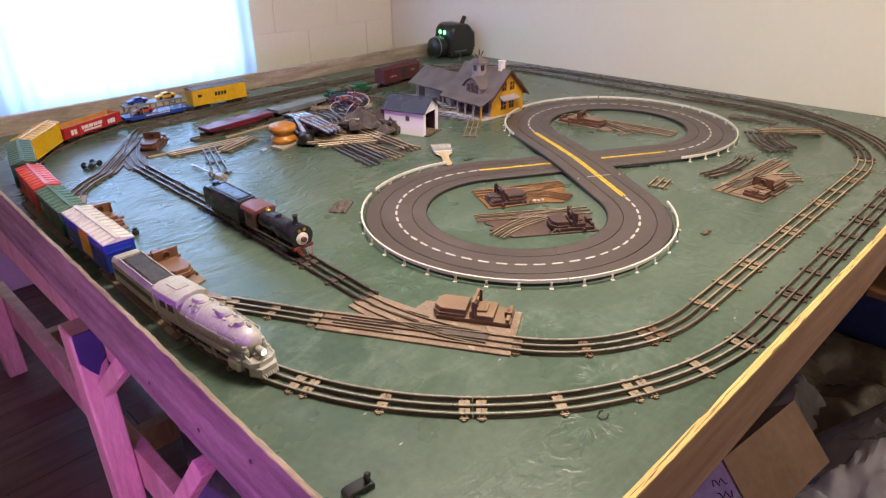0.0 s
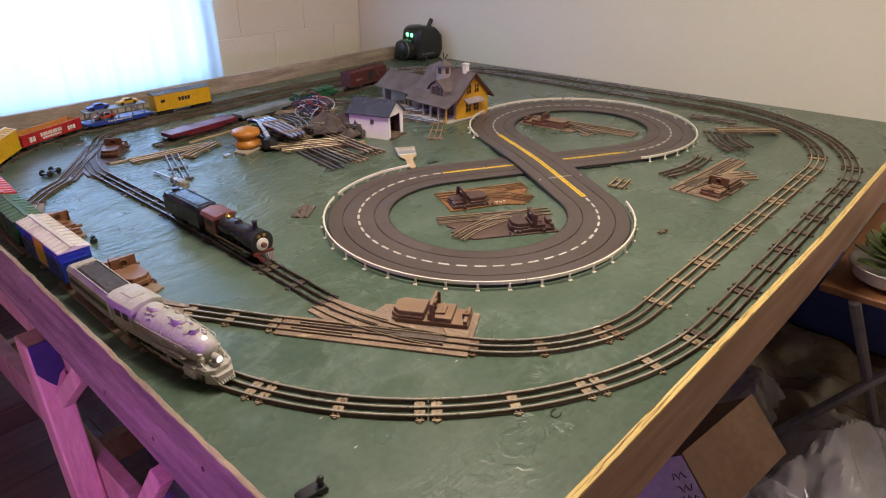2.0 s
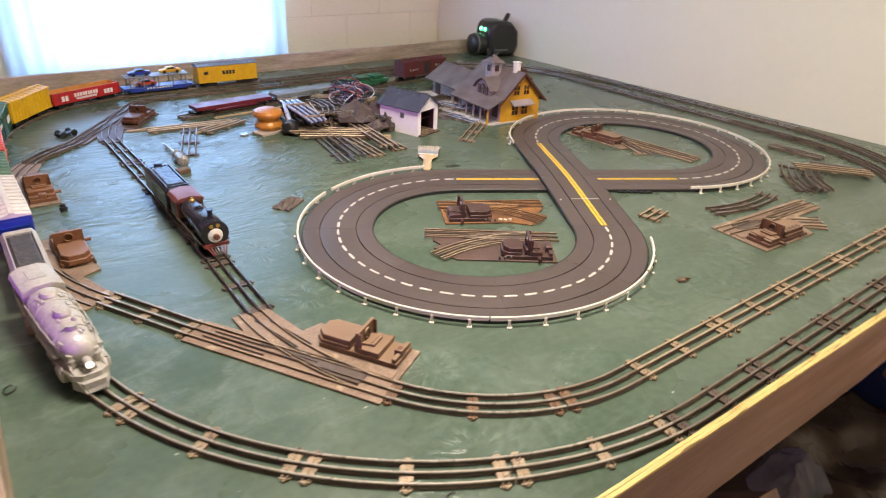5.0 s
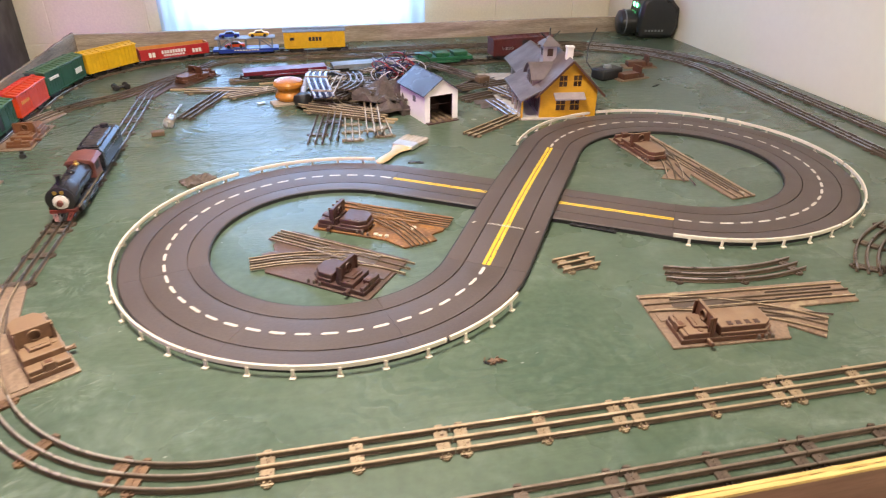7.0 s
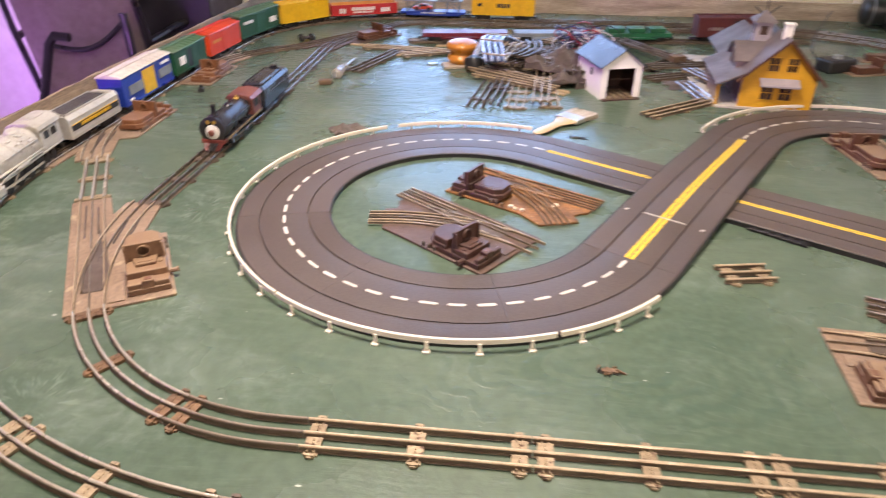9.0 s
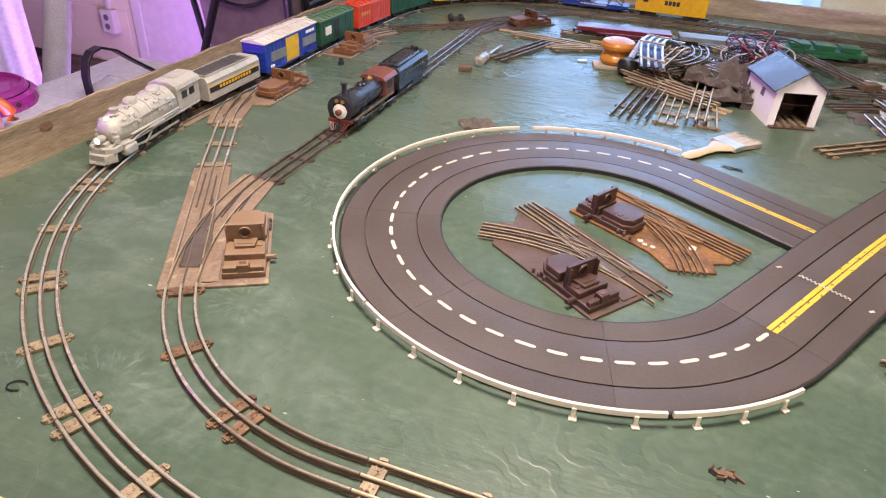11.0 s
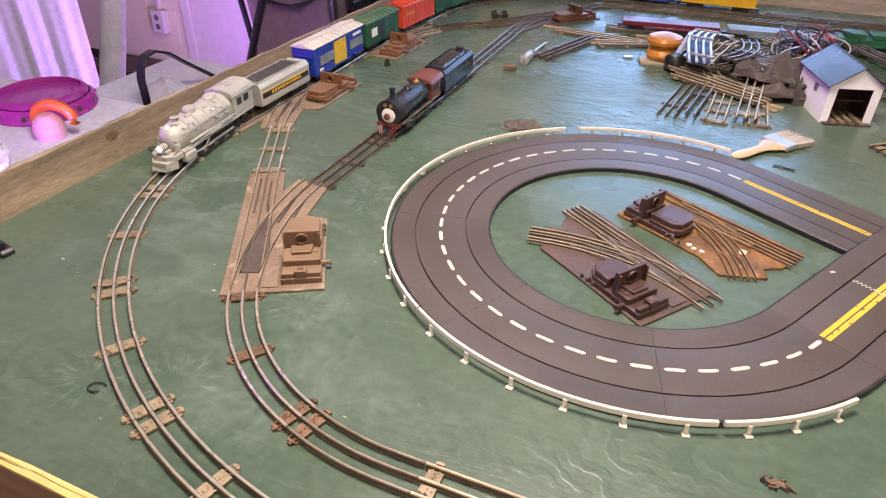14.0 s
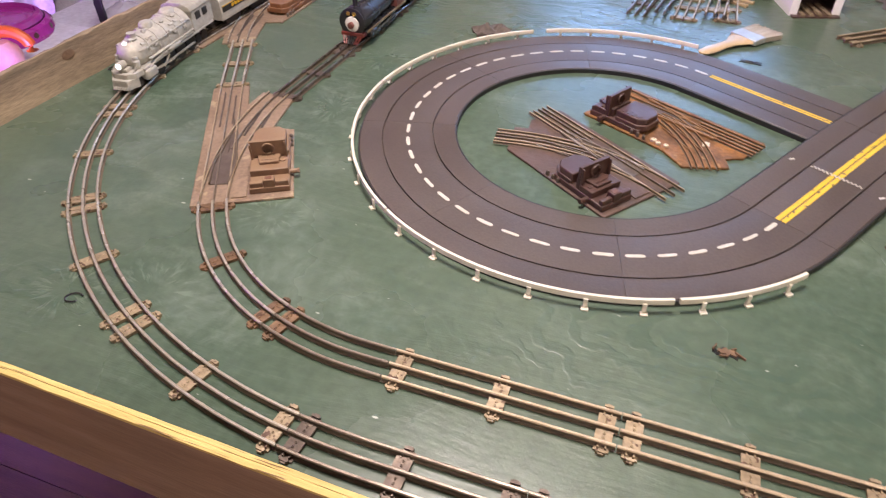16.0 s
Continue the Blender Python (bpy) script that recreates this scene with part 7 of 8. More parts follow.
# stray coupler truck, clip and small bits
ct = thing("coupler_truck", "stray black toy coupler truck on the table", "train part", flat(0.091, 0.248, TOP, -8))
tb = B()
prism(tb, [(-.020, 0), (-.012, 0), (-.010, .0045), (-.003, .0060), (.004, .0045), (.006, 0), (.019, 0), (.020, .006), (.015, .0105), (-.014, .0105), (-.020, .007)], -.009, .009, pose(0, 0, 0, 90, 0, 0))
part("truck", tb, BLACK, ct, bevel=0.0012)
post_ = B()
box(post_, .009, .015, -.006, .001, .009, .017)
lathe(post_, [(.0050, -.0030), (.0056, 0), (.0050, .0030), (.0015, .0040)], 12, Matrix.Translation((.012, -.0025, .020)) @ pose(0, 0, 0, 90, 0, 30))
part("coupler_post", post_, BLACK, ct, bevel=0.0006)
part("axle", tube(B(), [(-.0155, -.012, .0045), (-.0155, .012, .0045)], .0018, 8), RAIL_DARK, ct)
for x, y, a in ((0.421, 0.102, 20), (0.045, 0.60, 60)):
    cl = thing("wire_clip", "small bent black wire clip", "clip", flat(x, y, TOP, a), group="clips")
    part("wire", tube(B(), [(.010 * math.cos(t), .007 * math.sin(t), .002) for t in np.linspace(0.3, 5.2, 12)], .0009, 6), BLACK, cl)
lt = thing("coupler_truck", "stray black four-wheel toy truck lying by the back curve", "train part", flat(0.335, 1.775, TOP, 25))
part("frame", box(B(), -.026, .026, -.012, .012, .007, .012), BLACK, lt, bevel=0.0015)
for x in (-.016, .016):
    for w in (-1, 1):
        part("wheel", lathe(B(), [(.0095, -.002), (.0095, .0), (.008, .002), (.003, .003)], 14, Matrix.Translation((x, w * .014, .0096)) @ pose(0, 0, 0, 90, 0, 0)), BLACK, lt)
bt = thing("black_bolt", "small black bolt standing on the table", "bolt", flat(0.224, 1.214, TOP, 0))
part("bolt", lathe(B(), [(.008, 0), (.008, .009), (.005, .010), (.005, .016), (.002, .017)], 8), BLACK, bt)
for x, y, a in ((1.10, 0.955, -25), (2.02, 1.50, 30)):
    sl = thing("sliver", "dark splinter of plastic on the table", "splinter", flat(x, y, TOP, a), group="splinters")
    part("sliver", prism(B(), [(-.02, 0), (-.005, -.004), (.02, -.001), (.012, .004)], 0, .003), BLACK, sl)
connector = thing("road_connector", "loose black plastic road connector strip", "toy road part", flat(1.412, 0.607, TOP, -34))
kb = box(B(), -.045, .045, -.006, .006, 0, .004)
for k in range(5):
    box(kb, -.041 + k * .018, -.031 + k * .018, -.008, .008, .004, .006)
part("strip", kb, BLACK, connector, bevel=0.001)

# black novelty engine with green lights, transformer and controller
EGG = surf("glossy_black_shell", (0.012, 0.014, 0.013), (0.022, 0.024, 0.022), scale=8, rough=0.32, bump=0.05)
ng = thing("novelty_engine", "black rounded novelty train engine with green lights", "novelty engine", flat(2.325, 2.235, TOP, 172))
part("drum", lathe(B(), [(.012, .046), (.030, .044), (.046, .036), (.050, .02), (.050, -.07), (.04, -.08)], 28, Matrix.Translation((.055, 0, .058)) @ pose(0, 0, 0, 0, 90, 0)), EGG, ng, "round black boiler front")
part("front_ring", lathe(B(), [(.0495, .014), (.052, .015), (.052, .019), (.0485, .021)], 28, Matrix.Translation((.055, 0, .058)) @ pose(0, 0, 0, 0, 90, 0)), GREY_PLASTIC, ng)
cb_ = B()
prism(cb_, [(-.125, .0), (.025, .0), (.030, .09), (.020, .150), (-.010, .172), (-.10, .165), (-.142, .12), (-.146, .05)], -.072, .072, pose(0, 0, 0, 90, 0, 0))
part("cab", cb_, EGG, ng, bevel=0.018)
for y in (-.018, .018):
    part("lamp", lathe(B(), [(.010, 0), (.008, .004), (.002, .006)], 16, Matrix.Translation((.026, y, .128)) @ pose(0, 0, 0, 0, 90, 0)), GREEN_LED, ng, "glowing green light")
part("funnel", bar(B(), (-.075, .03, .16), (-.10, .03, .20), .018, .018), EGG, ng, bevel=0.004)
bt_ = B()
for k in range(6):
    box(bt_, -.08 + k * .014, -.071 + k * .014, .0725, .0735, .03, .038)
part("lettering_bar", bt_, GREY_PLASTIC, ng)
tf = thing("controller", "black toy train controller with a lead", "controller", flat(1.90, 1.62, TOP, 20))
part("case", prism(B(), [(-.045, -.03), (.045, -.03), (.05, 0), (.045, .03), (-.045, .03)], 0, .036), BLACK, tf, bevel=0.006)
part("knob", lathe(B(), [(.014, 0), (.013, .008), (.005, .009)], 18, flat(.0, 0, .036, 0)), GREY_PLASTIC, tf)
part("lead", tube(B(), [(-.04, .02, .02), (-.05, .05, .05), (-.02, .08, .09), (.03, .11, .125), (.06, .13, .135)], .0022, 6), BLACK, tf)
for x, y, a, lab in ((2.08, 1.74, -8, "loose brown switch motor lying by the back curve"), (1.98, 1.60, 15, "loose brown switch motor lying by the controller")):
    mt = thing("switch_motor", lab, "switch motor", flat(x, y, TOP, a), group="loose switch motors")
    part("base", box(B(), -.06, .06, -.025, .025, 0, .004), PLATE, mt)
    hb_ = B()
    box(hb_, -.045, .02, -.018, .018, .004, .022)
    box(hb_, .022, .045, -.016, .016, .004, .016)
    part("housing", hb_, BAKELITE, mt, bevel=0.002)
    part("panel", box(B(), .022, .028, -.02, .02, .016, .042), BAKELITE, mt)


# ---- things round the table ----
SIDE_WOOD = surf("brown_veneer", (0.30, 0.14, 0.06), (0.22, 0.10, 0.045), scale=6, rough=0.4, bump=0.1, stretch=(1, 8, 8))
CARD = surf("brown_cardboard", (0.185, 0.108, 0.066), (0.145, 0.084, 0.052), scale=6, rough=0.8, bump=0.15)
FILM = clear("crinkled_clear_plastic", (0.88, 0.87, 0.94), 0.13, 0.30)
FILM.node_tree.nodes["Principled BSDF"].inputs["Alpha"].default_value = 0.62
PAPER = surf("white_paper", (0.72, 0.72, 0.76), (0.66, 0.66, 0.70), rough=0.8, bump=0.05)
STEEL = surf("grey_tube_steel", (0.20, 0.19, 0.22), (0.27, 0.26, 0.30), scale=20, rough=0.45, metal=0.35, bump=0.05)
tilt_x = Vector((.990, -.138, 0))
tilt_y = Vector((.17, -.70, -.69))
tilt_y = (tilt_y - tilt_x * tilt_y.dot(tilt_x)).normalized()
tilt = Matrix((tilt_x, -tilt_y, tilt_x.cross(-tilt_y))).transposed().to_4x4()
tilt.translation = Vector((.917, .063, .350))
cbx = thing("cardboard_box", "tipped brown cardboard box with a scribbled white sheet on one end", "box", tilt)
part("body", box(B(), 0, .305, -.150, 0, -.315, 0), CARD, cbx, bevel=0.003)
part("flap_edge", box(B(), -.004, .309, -.155, .004, .0002, .004), CARD, cbx, "flat cardboard flap")
part("label_sheet", box(B(), -.0030, -.0002, -.148, -.002, -.30, -.004), PAPER, cbx, "white sheet with dark scribble")
INK = surf("dark_marker_ink", (0.035, 0.015, 0.020), (0.05, 0.02, 0.025), rough=0.6, bump=0)
for y_ in (-.045, -.075, -.100):
    sc = tube(B(), [(-.0036, y_ + .009 * math.sin(k * 1.9 + y_ * 60), -.018 - .006 * k) for k in range(8)], .0014, 5)
    part("scribble", sc, INK, cbx, "dark pen scribble")


def film_bag(x, y, z, deg, sx, sy, h, label, seed, n=44):
    """A slack bag of thin film: a low mound with sharp ridges, creases and a gathered neck."""
    t = thing("plastic_bag", label, "plastic bag", flat(x, y, z, deg))
    bm, g = B(), []
    for i in range(n + 1):
        row = []
        for j in range(n + 1):
            u, v = 2 * i / n - 1, 2 * j / n - 1
            a = math.atan2(v, u)
            e = 0.86 + 0.22 * noise.noise(Vector((math.cos(a) * 1.2, math.sin(a) * 1.2, seed)))
            d = max(abs(u), abs(v))
            p = Vector((u * 1.7, v * 1.7, seed))
            ridge = 1 - abs(noise.noise(p)) * 2.4
            fold = 1 - abs(noise.noise(p * 2.7 + Vector((5, 3, 1)))) * 2.6
            fine = 1 - abs(noise.noise(p * 6.5 + Vector((1, 8, 2)))) * 2.6
            hh = h * (1 - d ** 1.7) * (0.70 + 0.17 * ridge + 0.05 * fold + 0.012 * fine)
            k = 1 / math.sqrt(1 + min(abs(u), abs(v)) ** 2 * .8)
            row.append(bm.verts.new((u * sx * .5 * e * k + .003 * sx * fold, v * sy * .5 * e * k + .002 * sx * fold, max(.002, hh))))
        g.append(row)
    for i in range(n):
        for j in range(n):
            bm.faces.new((g[i][j], g[i + 1][j], g[i + 1][j + 1], g[i][j + 1]))
    part("film", bm, FILM, t)
    neck = B()
    for q in range(5):
        b = q * 1.3 + seed
        tube(neck, [(sx * .30 * math.cos(seed) + r * math.cos(b), sy * .30 * math.sin(seed) + r * math.sin(b), h * .30 + r * .6) for r in (0, .05 * sx, .09 * sx)], .012 * sx, 6, (1, .8, .4))
    part("knotted_neck", neck, FILM, t, "gathered film neck")


for k, (x, y, z, sx, sy, h, sdn) in enumerate(((1.45, -.17, 0, .66, .42, .25, 3.1), (1.19, -.10, 0, .46, .30, .13, 7.7), (1.80, -.36, 0, .5, .4, .20, 5.3), (1.60, .10, 0, .34, .30, .20, 2.6))):
    film_bag(x, y, z, 20 * k, sx, sy, h, "crinkled clear plastic bag on the floor", sdn)
tbn = thing("side_table", "low brown wooden side table on folding metal legs", "side table", flat(1.73, -0.34, 0, 0))
part("tabletop", box(B(), -.27, .45, -.45, .318, .560, .580), SIDE_WOOD, tbn, bevel=0.004)
for y in (.236, -.38):
    part("leg", tube(B(), [(-.27, y, .56), (-.04, y - .11, .10), (.09, y - .12, .011)], .014), STEEL, tbn)
part("leg", tube(B(), [(-.315, .397, .011), (-.247, .309, .10), (.066, -.096, .56)], .014), STEEL, tbn)
part("leg", tube(B(), [(.30, .20, .56), (-.05, -.40, .011)], .014), STEEL, tbn)
# Bin-shaped block added to fill a dim blue area of unknown make.
AREA_BLUE = surf("plain_dark_blue", (0.060, 0.085, 0.30), (0.045, 0.062, 0.22), scale=8, rough=0.42, bump=0.08)
blue_block = thing("blue_area_block", "dark blue bin-shaped block added for a dim blue area under the side table", "storage bin", flat(2.325, 0.06, 0, 0))
tub = B()
prism(tub, [(-.085, 0), (.085, 0), (.100, .25), (-.100, .25)], -.27, .27, pose(0, 0, 0, 90, 0, 0))
part("tub", tub, AREA_BLUE, blue_block, bevel=0.012)
part("lid", box(B(), -.108, .108, -.28, .28, .25, .272), AREA_BLUE, blue_block, bevel=0.006)
DUSK = surf("dark_brown_plastic_sheet", (0.21, 0.168, 0.125), (0.125, 0.100, 0.078), scale=9, rough=0.30, bump=0.7, fine=30)
crumpled("plastic_sheet", 1.76, 0.02, 0, -12, .98, .62, .17, DUSK, "crumpled dark brown plastic sheeting on the floor", "plastic sheet", 5.5, n=30)
LEAF = surf("fleshy_green_leaf", (0.09, 0.16, 0.035), (0.15, 0.20, 0.06), scale=12, rough=0.4, bump=0.1)
BOWL = surf("glazed_white_bowl", (0.72, 0.71, 0.68), (0.66, 0.65, 0.62), rough=0.2, bump=0.02)
pt = thing("potted_plant", "green rosette plant in a white bowl on the side table", "potted plant", flat(1.572, -0.150, .580, 0))
part("bowl", lathe(B(), [(.05, 0), (.085, .02), (.10, .055), (.094, .055), (.07, .03)], 28), BOWL, pt)
random.seed(21)
for k in range(42):
    a, up_ = k * 2.4, 0.25 + 0.9 * k / 42
    r = .098 * (1 - k / 80)
    lf = B()
    d = Vector((math.cos(a), math.sin(a), up_)).normalized()
    s_ = Vector((-math.sin(a), math.cos(a), 0))
    base_ = Vector((0, 0, .045 + .0022 * k))
    v = [base_ + d * (r * t) + s_ * w for t, w in ((.1, -.008), (.6, -.026), (1.0, -.012), (1.12, 0), (1.0, .012), (.6, .026), (.1, .008))]
    top = [lf.verts.new(p) for p in v]
    bot = [lf.verts.new(p - Vector((0, 0, .004))) for p in v]
    lf.faces.new(top)
    lf.faces.new(bot[::-1])
    for i in range(7):
        lf.faces.new((top[i], bot[i], bot[(i + 1) % 7], top[(i + 1) % 7]))
    part("leaf", lf, LEAF, pt)

# chairs, cat tree and wall things beyond the side board
MESH = surf("brown_grey_chair_mesh", (0.30, 0.24, 0.22), (0.25, 0.20, 0.185), scale=30, rough=0.8, bump=0.4, fine=300)
FRAME = surf("black_chair_frame", (0.012, 0.011, 0.014), (0.02, 0.018, 0.022), scale=10, rough=0.35, bump=0.03)


def sling_chair(x, y, deg, label):
    c = thing("sling_chair", label, "chair", flat(x, y, 0, deg), group="chairs beyond the table")
    bk = B()
    rows = []
    for i in range(9):
        z = .42 + .60 * i / 8
        rows.append([bk.verts.new((-.24 + .48 * j / 8, .20 + .10 * (i / 8) + .03 * math.cos((j / 8 - .5) * 3), z)) for j in range(9)])
    for a, b in zip(rows, rows[1:]):
        for j in range(8):
            bk.faces.new((a[j], a[j + 1], b[j + 1], b[j]))
    bmesh.ops.solidify(bk, geom=bk.faces[:], thickness=.006)
    part("backrest", bk, MESH, c, "brown mesh sling back")
    part("seat", box(B(), -.24, .24, -.24, .21, .40, .412), MESH, c, bevel=0.004)
    part("back_frame", tube(B(), [(-.26, .20, .40), (-.265, .26, .7), (-.25, .31, .98), (-.20, .325, 1.05), (.20, .325, 1.05), (.25, .31, .98), (.265, .26, .7), (.26, .20, .40)], .013, 8), FRAME, c)
    for s_ in (-1, 1):
        part("armrest", tube(B(), [(s_ * .27, .25, .66), (s_ * .29, .05, .68), (s_ * .29, -.16, .67), (s_ * .285, -.22, .62), (s_ * .28, -.23, .50), (s_ * .27, -.22, .0)], .014, 8), FRAME, c)
        part("leg", tube(B(), [(s_ * .26, .20, .40), (s_ * .27, .30, 0)], .013, 8), FRAME, c)
    return c


sling_chair(-0.645, 2.345, 180, "black framed sling chair with brown mesh beyond the table")


def low_chair():
    """A low sling chair seen from behind: sagging mesh in a black tube frame."""
    c = thing("sling_chair", "low black framed chair with sagging brown mesh back", "chair", flat(0, 1.965, 0, 0), group="chairs beyond the table")
    bk, rows_ = B(), []
    for i in range(9):
        u = i / 8
        low, high = -.80 + .43 * u, -.68 + .29 * u
        top = .665 + .10 * u - .05 * math.sin(math.pi * u)
        rows_.append([bk.verts.new((low + (high - low) * v / 6, .018 * math.sin(math.pi * u), .34 + (top - .34) * v / 6)) for v in range(7)])
    for a, b in zip(rows_, rows_[1:]):
        for j in range(6):
            bk.faces.new((a[j], a[j + 1], b[j + 1], b[j]))
    bmesh.ops.solidify(bk, geom=bk.faces[:], thickness=.006)
    part("backrest", bk, MESH, c, "brown mesh sling back")
    part("back_frame", tube(B(), [(-.835, -.012, .30), (-.755, -.012, .50), (-.685, -.012, .675), (-.655, -.012, .705), (-.60, -.012, .700)], .016, 10), FRAME, c, "bent black tube")
    part("top_strap", tube(B(), [(-.665 + .29 * k / 8, -.010, .668 + .10 * k / 8 - .05 * math.sin(math.pi * k / 8)) for k in range(9)], .009, 8), FRAME, c)
    part("back_frame", tube(B(), [(-.365, -.012, .30), (-.37, -.012, .60), (-.375, -.012, .79)], .016, 10), FRAME, c, "black tube")
    part("seat", box(B(), -.80, -.37, .02, .40, .30, .312), MESH, c, bevel=0.004)
    for x_ in (-.82, -.365):
        for y_ in (-.012, .40):
            part("leg", tube(B(), [(x_, y_, .312), (x_, y_, 0)], .014, 8), FRAME, c)
    return c


low_chair()
CARPET = surf("grey_plush_carpet", (0.52, 0.50, 0.53), (0.43, 0.41, 0.44), scale=20, rough=0.95, bump=0.9, fine=150)
PINK = surf("magenta_plastic", (0.40, 0.03, 0.30), (0.34, 0.025, 0.25), rough=0.3, bump=0.02)
PINK_PALE = surf("pale_pink_plastic", (0.70, 0.42, 0.48), (0.62, 0.36, 0.42), rough=0.4, bump=0.03)
ORANGE_TOY = surf("orange_plastic", (0.75, 0.16, 0.02), (0.68, 0.13, 0.02), rough=0.35, bump=0.03)
ct_ = thing("cat_tree", "grey carpeted cat tree with a thick leaning post", "cat tree", flat(-1.2, 1.483, 0, 0))
part("base", box(B(), -.20, .05, -.22, .20, 0, .04), CARPET, ct_, bevel=0.01)
part("post", tube(B(), [(0, .012, .04), (0, .17, .5), (0, .34, 1.0), (0, .51, 1.5)], .047, 24), CARPET, ct_, "thick carpeted post")
part("platform", box(B(), -.20, .20, .33, .69, 1.50, 1.54), CARPET, ct_, bevel=0.01)
st_ = thing("storage_bench", "low pale covered bench beyond the table", "bench", flat(-0.95, 0.82, 0, 0))
part("body", box(B(), -.34, .36, -.44, .42, 0, .48), PAPER, st_, bevel=0.02)
part("cover", box(B(), -.35, .37, -.45, .43, .48, .50), PAPER, st_, bevel=0.008)
tr_ = thing("track_toy", "round magenta ball-track cat toy on the bench", "cat toy", flat(-0.92, 1.10, 0.50, 0))
part("lower_ring", lathe(B(), [(.095, 0), (.150, 0), (.155, .010), (.150, .034), (.138, .042), (.138, .016), (.10, .016), (.094, .010)], 40), PINK, tr_, "magenta lower track ring")
part("upper_ring", lathe(B(), [(.088, .036), (.128, .036), (.134, .044), (.128, .056), (.118, .060), (.116, .046), (.092, .046), (.086, .042)], 40), PINK, tr_, "magenta upper track ring")
for k in range(12):
    a_ = 2 * math.pi * k / 12
    part("vent_hole", lathe(B(), [(.009, 0), (.008, .002), (.001, .0025)], 12, Matrix.Translation((.1520 * math.cos(a_), .1520 * math.sin(a_), .022)) @ pose(0, 0, 0, 0, 0, math.degrees(a_)) @ pose(0, 0, 0, 0, 90, 0)), BAKELITE_DARK, tr_)
ob_ = thing("orange_toy", "bright orange and white plastic toy on the bench", "toy", flat(-0.72, 0.95, 0.50, 20))
part("body", lathe(B(), [(.038, 0), (.044, .025), (.038, .05), (.02, .068)], 20), PINK_PALE, ob_)
part("cap", tube(B(), [(.055 * math.cos(a_) + .012, .02, .045 + .045 * math.sin(a_)) for a_ in np.linspace(-.2, 3.3, 10)], .016, 10), ORANGE_TOY, ob_, "orange plastic arch")
fz = thing("fluffy_toy", "pale fluffy cat toy on the bench", "cat toy", flat(-0.68, 0.72, 0.50, 0))
fzb = B()
bmesh.ops.create_icosphere(fzb, subdivisions=4, radius=.06)
for v in fzb.verts:
    v.co *= 1 + .16 * noise.noise(v.co * 60) + .10 * noise.noise(v.co * 140)
    v.co.z = max(0, v.co.z * .8 + .045)
part("fluff", fzb, PAPER, fz)
ac = thing("armchair", "low black armchair with flat looped armrests", "chair", flat(0, 0, 0, 0))
part("seat", box(B(), -1.10, -.765, 1.36, 1.86, .38, .43), PAPER, ac, "pale cushioned seat", bevel=0.02)
for lx in (-1.08, -.80):
    for ly in (1.40, 1.82):
        part("leg", box(B(), lx - .012, lx + .012, ly - .012, ly + .012, 0, .38), FRAME, ac)
for ax_ in (-.745,):
    ab = B()
    prof_ = [(-.016, -.004), (.016, -.004), (.016, .004), (-.016, .004)]
    pth = [Vector(p) for p in ((1.336, .43), (1.334, .54), (1.345, .585), (1.372, .61), (1.408, .616), (1.469, .593), (1.547, .535), (1.70, .43), (1.86, .33))]
    rings = []
    for k_, p in enumerate(pth):
        d_ = (pth[min(k_ + 1, 8)] - pth[max(k_ - 1, 0)]).normalized()
        rings.append([ab.verts.new((ax_ + a_, p.x - d_.y * b_, p.y + d_.x * b_)) for a_, b_ in prof_])
    for u_, v_ in zip(rings, rings[1:]):
        for k_ in range(4):
            ab.faces.new((u_[k_], u_[(k_ + 1) % 4], v_[(k_ + 1) % 4], v_[k_]))
    ab.faces.new(rings[0])
    ab.faces.new(rings[-1][::-1])
    part("armrest", ab, FRAME, ac, "flat black looped armrest", bevel=0.002)
    for ly in (1.336, 1.86):
        part("leg", box(B(), ax_ - .012, ax_ + .012, ly - .012, ly + .012, 0, .43 if ly < 1.5 else .34), FRAME, ac)
film_bag(-0.82, 1.50, 0.432, 10, .19, .17, .060, "crumpled clear plastic bag on the armchair", 2.2, n=26)
ol = thing("wall_outlet", "white electrical outlet box on the block wall", "outlet", flat(-2.05, 2.795, 0.24, 0))
part("box", box(B(), -.045, .045, -.045, .004, -.065, .065), WHITE_PLASTIC, ol, bevel=0.006)
part("conduit", box(B(), -.012, .012, -.022, .004, .065, 2.0), WHITE_PLASTIC, ol, bevel=0.003)
for z in (-.025, .025):
    part("socket", lathe(B(), [(.017, 0), (.017, .002), (.004, .0025)], 14, Matrix.Translation((0, -.0452, z)) @ pose(0, 0, 0, 90, 0, 0)), GREY_PLASTIC, ol)
pn = thing("dark_cabinet", "tall black cabinet standing against the block wall", "cabinet", flat(-0.45, 2.56, 0, 3))
part("body", box(B(), -.22, .20, -.20, .22, 0, 1.55), BLACK, pn, bevel=0.005)
# Plain purple for the strip down one side.
PURPLE = surf("plain_purple", (0.16, 0.03, 0.55), (0.12, 0.025, 0.45), rough=0.4, bump=0.02)
part("edge_strip", box(B(), -.262, -.221, -.22, .22, 0, 1.55), PURPLE, pn, "purple strip along one side")
dr = thing("door_1", "white painted panel door in the block wall", "door", flat(-1.60, 2.80, 0, 0), kind="structure")
part("leaf", box(B(), -.22, .22, -.022, .004, 0, 2.0), WHITE_PLASTIC, dr, bevel=0.003)
for x in (-.25, .25):
    part("door_frame", box(B(), x - .03, x + .03, -.03, .004, 0, 2.04), WHITE_PLASTIC, dr, bevel=0.003)
drape = thing("drape", "long white drape hanging beyond the cat tree", "curtain", flat(0, 0, 0, 0))
dp = B()
rows = []
P0, P1 = Vector((-2.25, 1.42)), Vector((-1.68, 1.95))
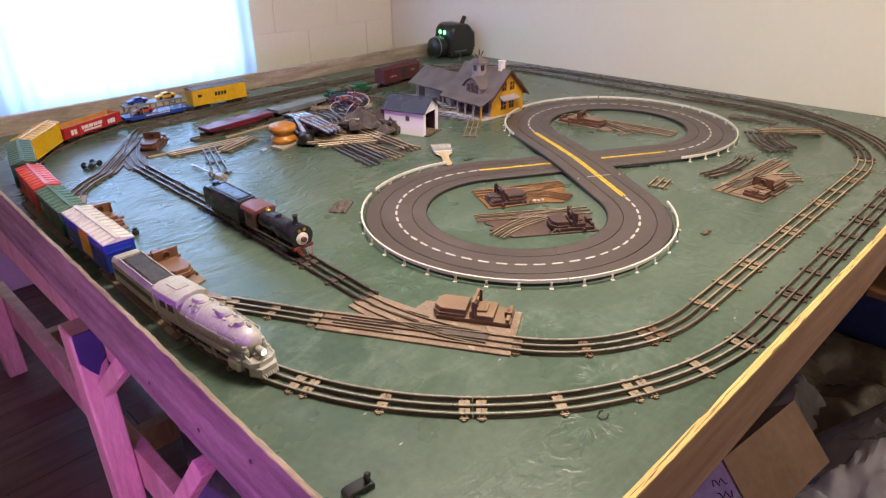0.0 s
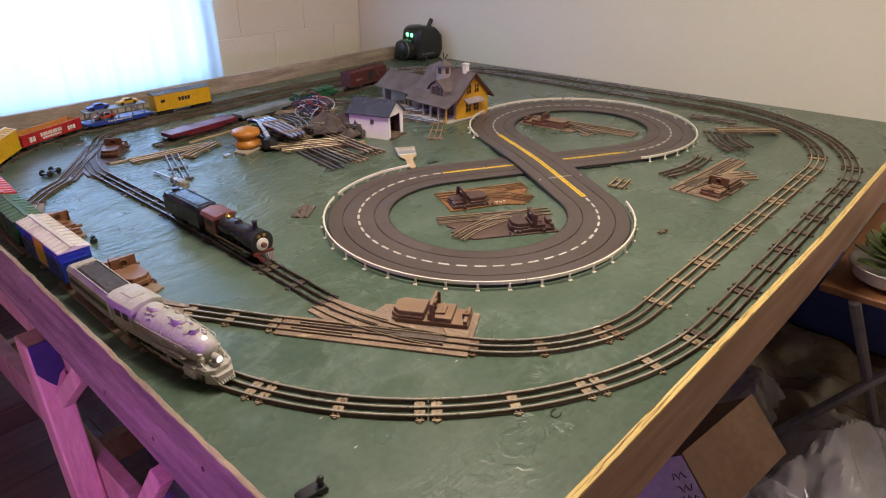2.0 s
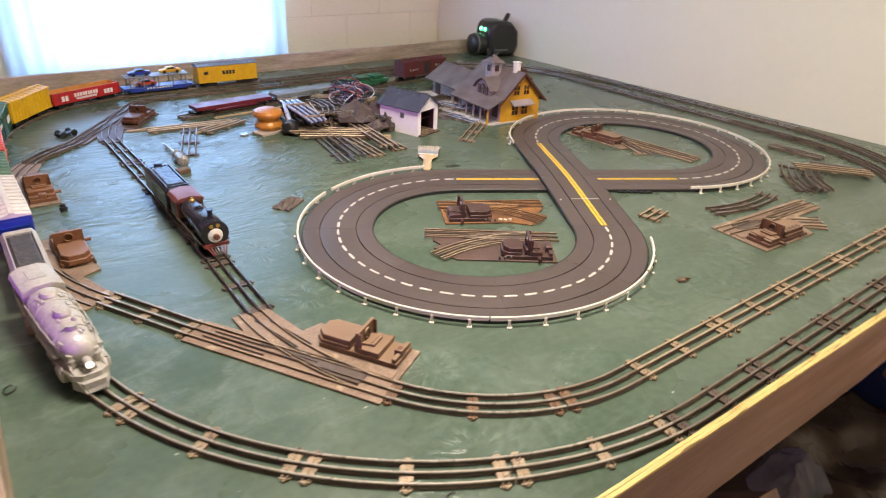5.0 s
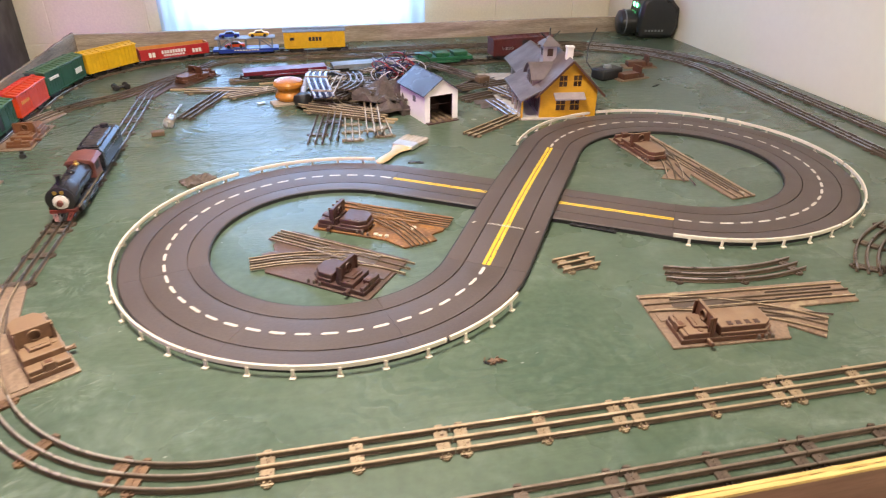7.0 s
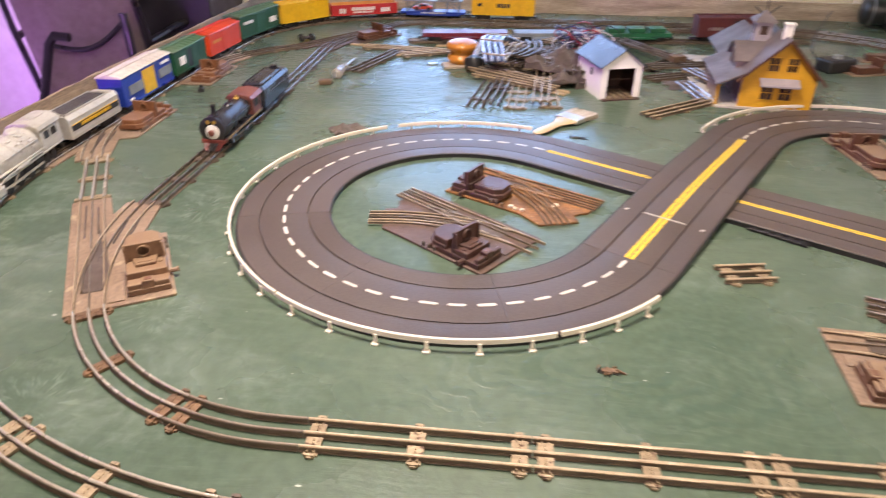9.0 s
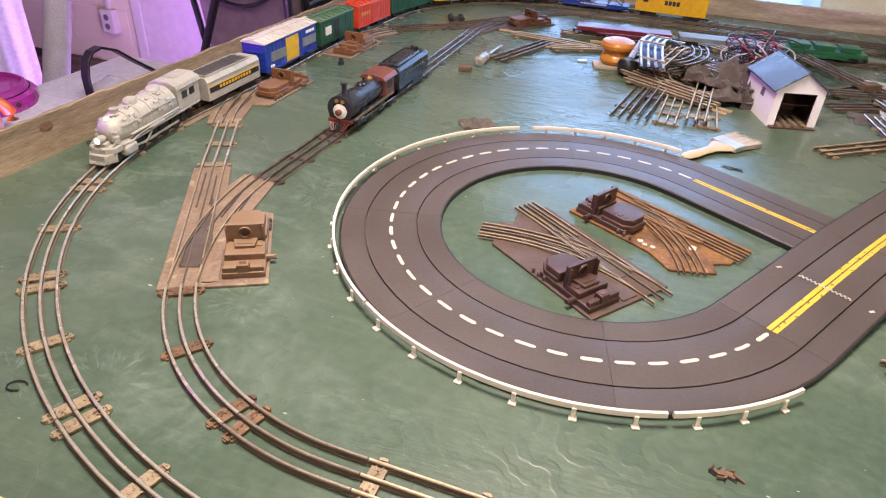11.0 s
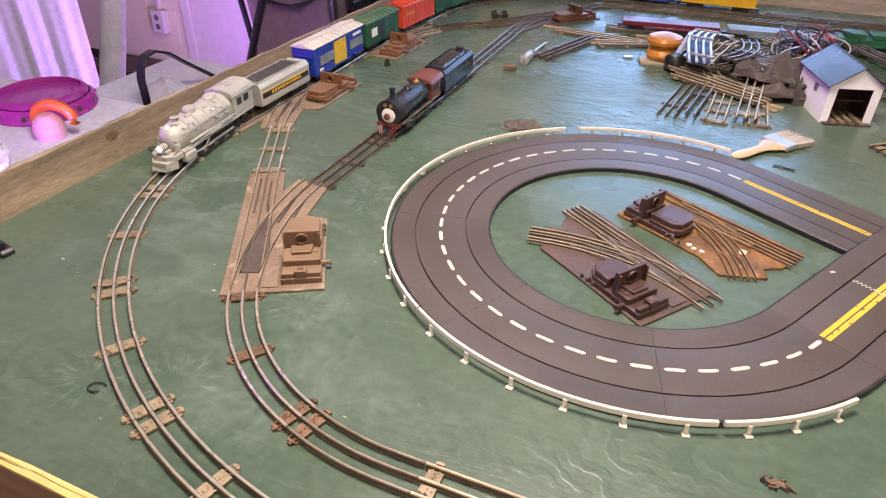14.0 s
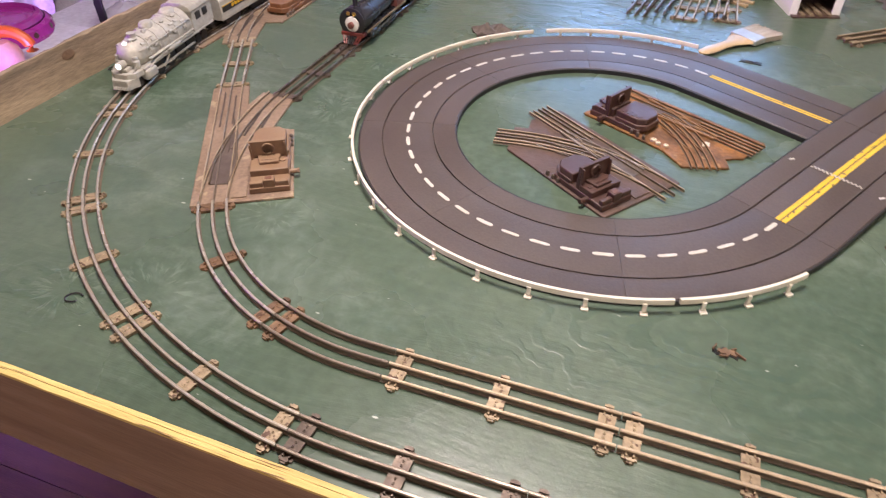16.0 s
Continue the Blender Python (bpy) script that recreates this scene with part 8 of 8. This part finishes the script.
for k in range(81):
    p = P0.lerp(P1, k / 80) + Vector((-.8, .6)) * (.012 * math.sin(k * .42) + .004 * math.sin(k * 1.1))
    rows.append([dp.verts.new((p.x, p.y, z)) for z in (0.02, 1.0, 2.2)])
for a, b in zip(rows, rows[1:]):
    for j in range(2):
        dp.faces.new((a[j], b[j], b[j + 1], a[j + 1]))
part("cloth", dp, PAPER, drape)
part("rod", tube(B(), [(*P0, 2.205), (*P1, 2.205)], .009), WHITE_PLASTIC, drape)
for p in (P0, P1):
    part("hanger", tube(B(), [(*p, 2.205), (*p, 2.40)], .004), WHITE_PLASTIC, drape)
ubx = thing("storage_crate", "grey slatted storage crate on the floor under the table", "crate", flat(0.42, 1.05, 0, 12))
for k in range(5):
    part("slat", box(B(), -.20, .20, -.15, -.138, .02 + k * .06, .06 + k * .06), GREY_PLASTIC, ubx, bevel=0.003)
    part("slat", box(B(), -.20, .20, .138, .15, .02 + k * .06, .06 + k * .06), GREY_PLASTIC, ubx, bevel=0.003)
part("lid", box(B(), -.21, .21, -.16, .16, .315, .33), GREY_PLASTIC, ubx, bevel=0.004)
for x in (-.2, .2):
    part("end", box(B(), x - .006, x + .006, -.138, .138, .01, .31), GREY_PLASTIC, ubx, bevel=0.003)
ubb = thing("storage_tote", "dark blue storage tote on the floor under the table", "tote", flat(1.75, 0.42, 0, -8))
part("body", prism(B(), [(-.24, -.17), (.24, -.17), (.24, .17), (-.24, .17)], 0, .34), WIRE_BLUE, ubb, bevel=0.015)
part("lid", box(B(), -.26, .26, -.19, .19, .34, .36), WIRE_BLUE, ubb, bevel=0.006)

# ---- floor planks and wall blocks ----
plank_mesh = finish("plank", box(B(), -.598, .598, -.0615, .0615, -.0078, 0), PLANK)
floor_ob = bpy.data.objects["floor"]
for i in range(43):
    for j in range(5):
        y = -2.53 + .125 * i
        x = -2.4 + 1.2 * j + (i * 0.37 % 1.2) - 0.6
        if -3.0 < x - .6 and x + .6 < 3.2:
            share("plank", plank_mesh, floor_ob, Matrix.Translation((x, y, 0)))
def block_piece(x0, x1, z0, z1):
    bm = box(B(), x0 + .0018, x1 - .0018, -.006, .0035, z0 + .0018, z1 - .0018)
    bmesh.ops.bevel(bm, geom=bm.edges[:], offset=.0016, segments=1, affect='EDGES')
    return finish("block", bm, BLOCK)


full = block_piece(-.2, .2, -.1, .1)
for r in range(1, 12):
    for k in range(14):
        xc, zc_ = -2.75 + .40 * k + (.2 if r % 2 else 0), .2 * r
        spans = [(xc - .2, min(xc + .2, 2.44))]
        if zc_ + .1 > WZ0 and zc_ - .1 < WZ1:
            spans = [q for a, b in spans for q in ((a, min(b, WX0 - .04)), (max(a, WX1 + .04), b))]
        if zc_ - .1 < 2.02:
            spans = [q for a, b in spans for q in ((a, min(b, -1.89)), (max(a, -1.31), b))]
        for a, b in spans:
            if b - a > .39:
                share("block", full, wall_north, Matrix.Translation(((a + b) / 2, 2.808, zc_)))
            elif b - a > .03:
                share("block", block_piece(a - xc, b - xc, -.1, .1), wall_north, Matrix.Translation((xc, 2.808, zc_)))
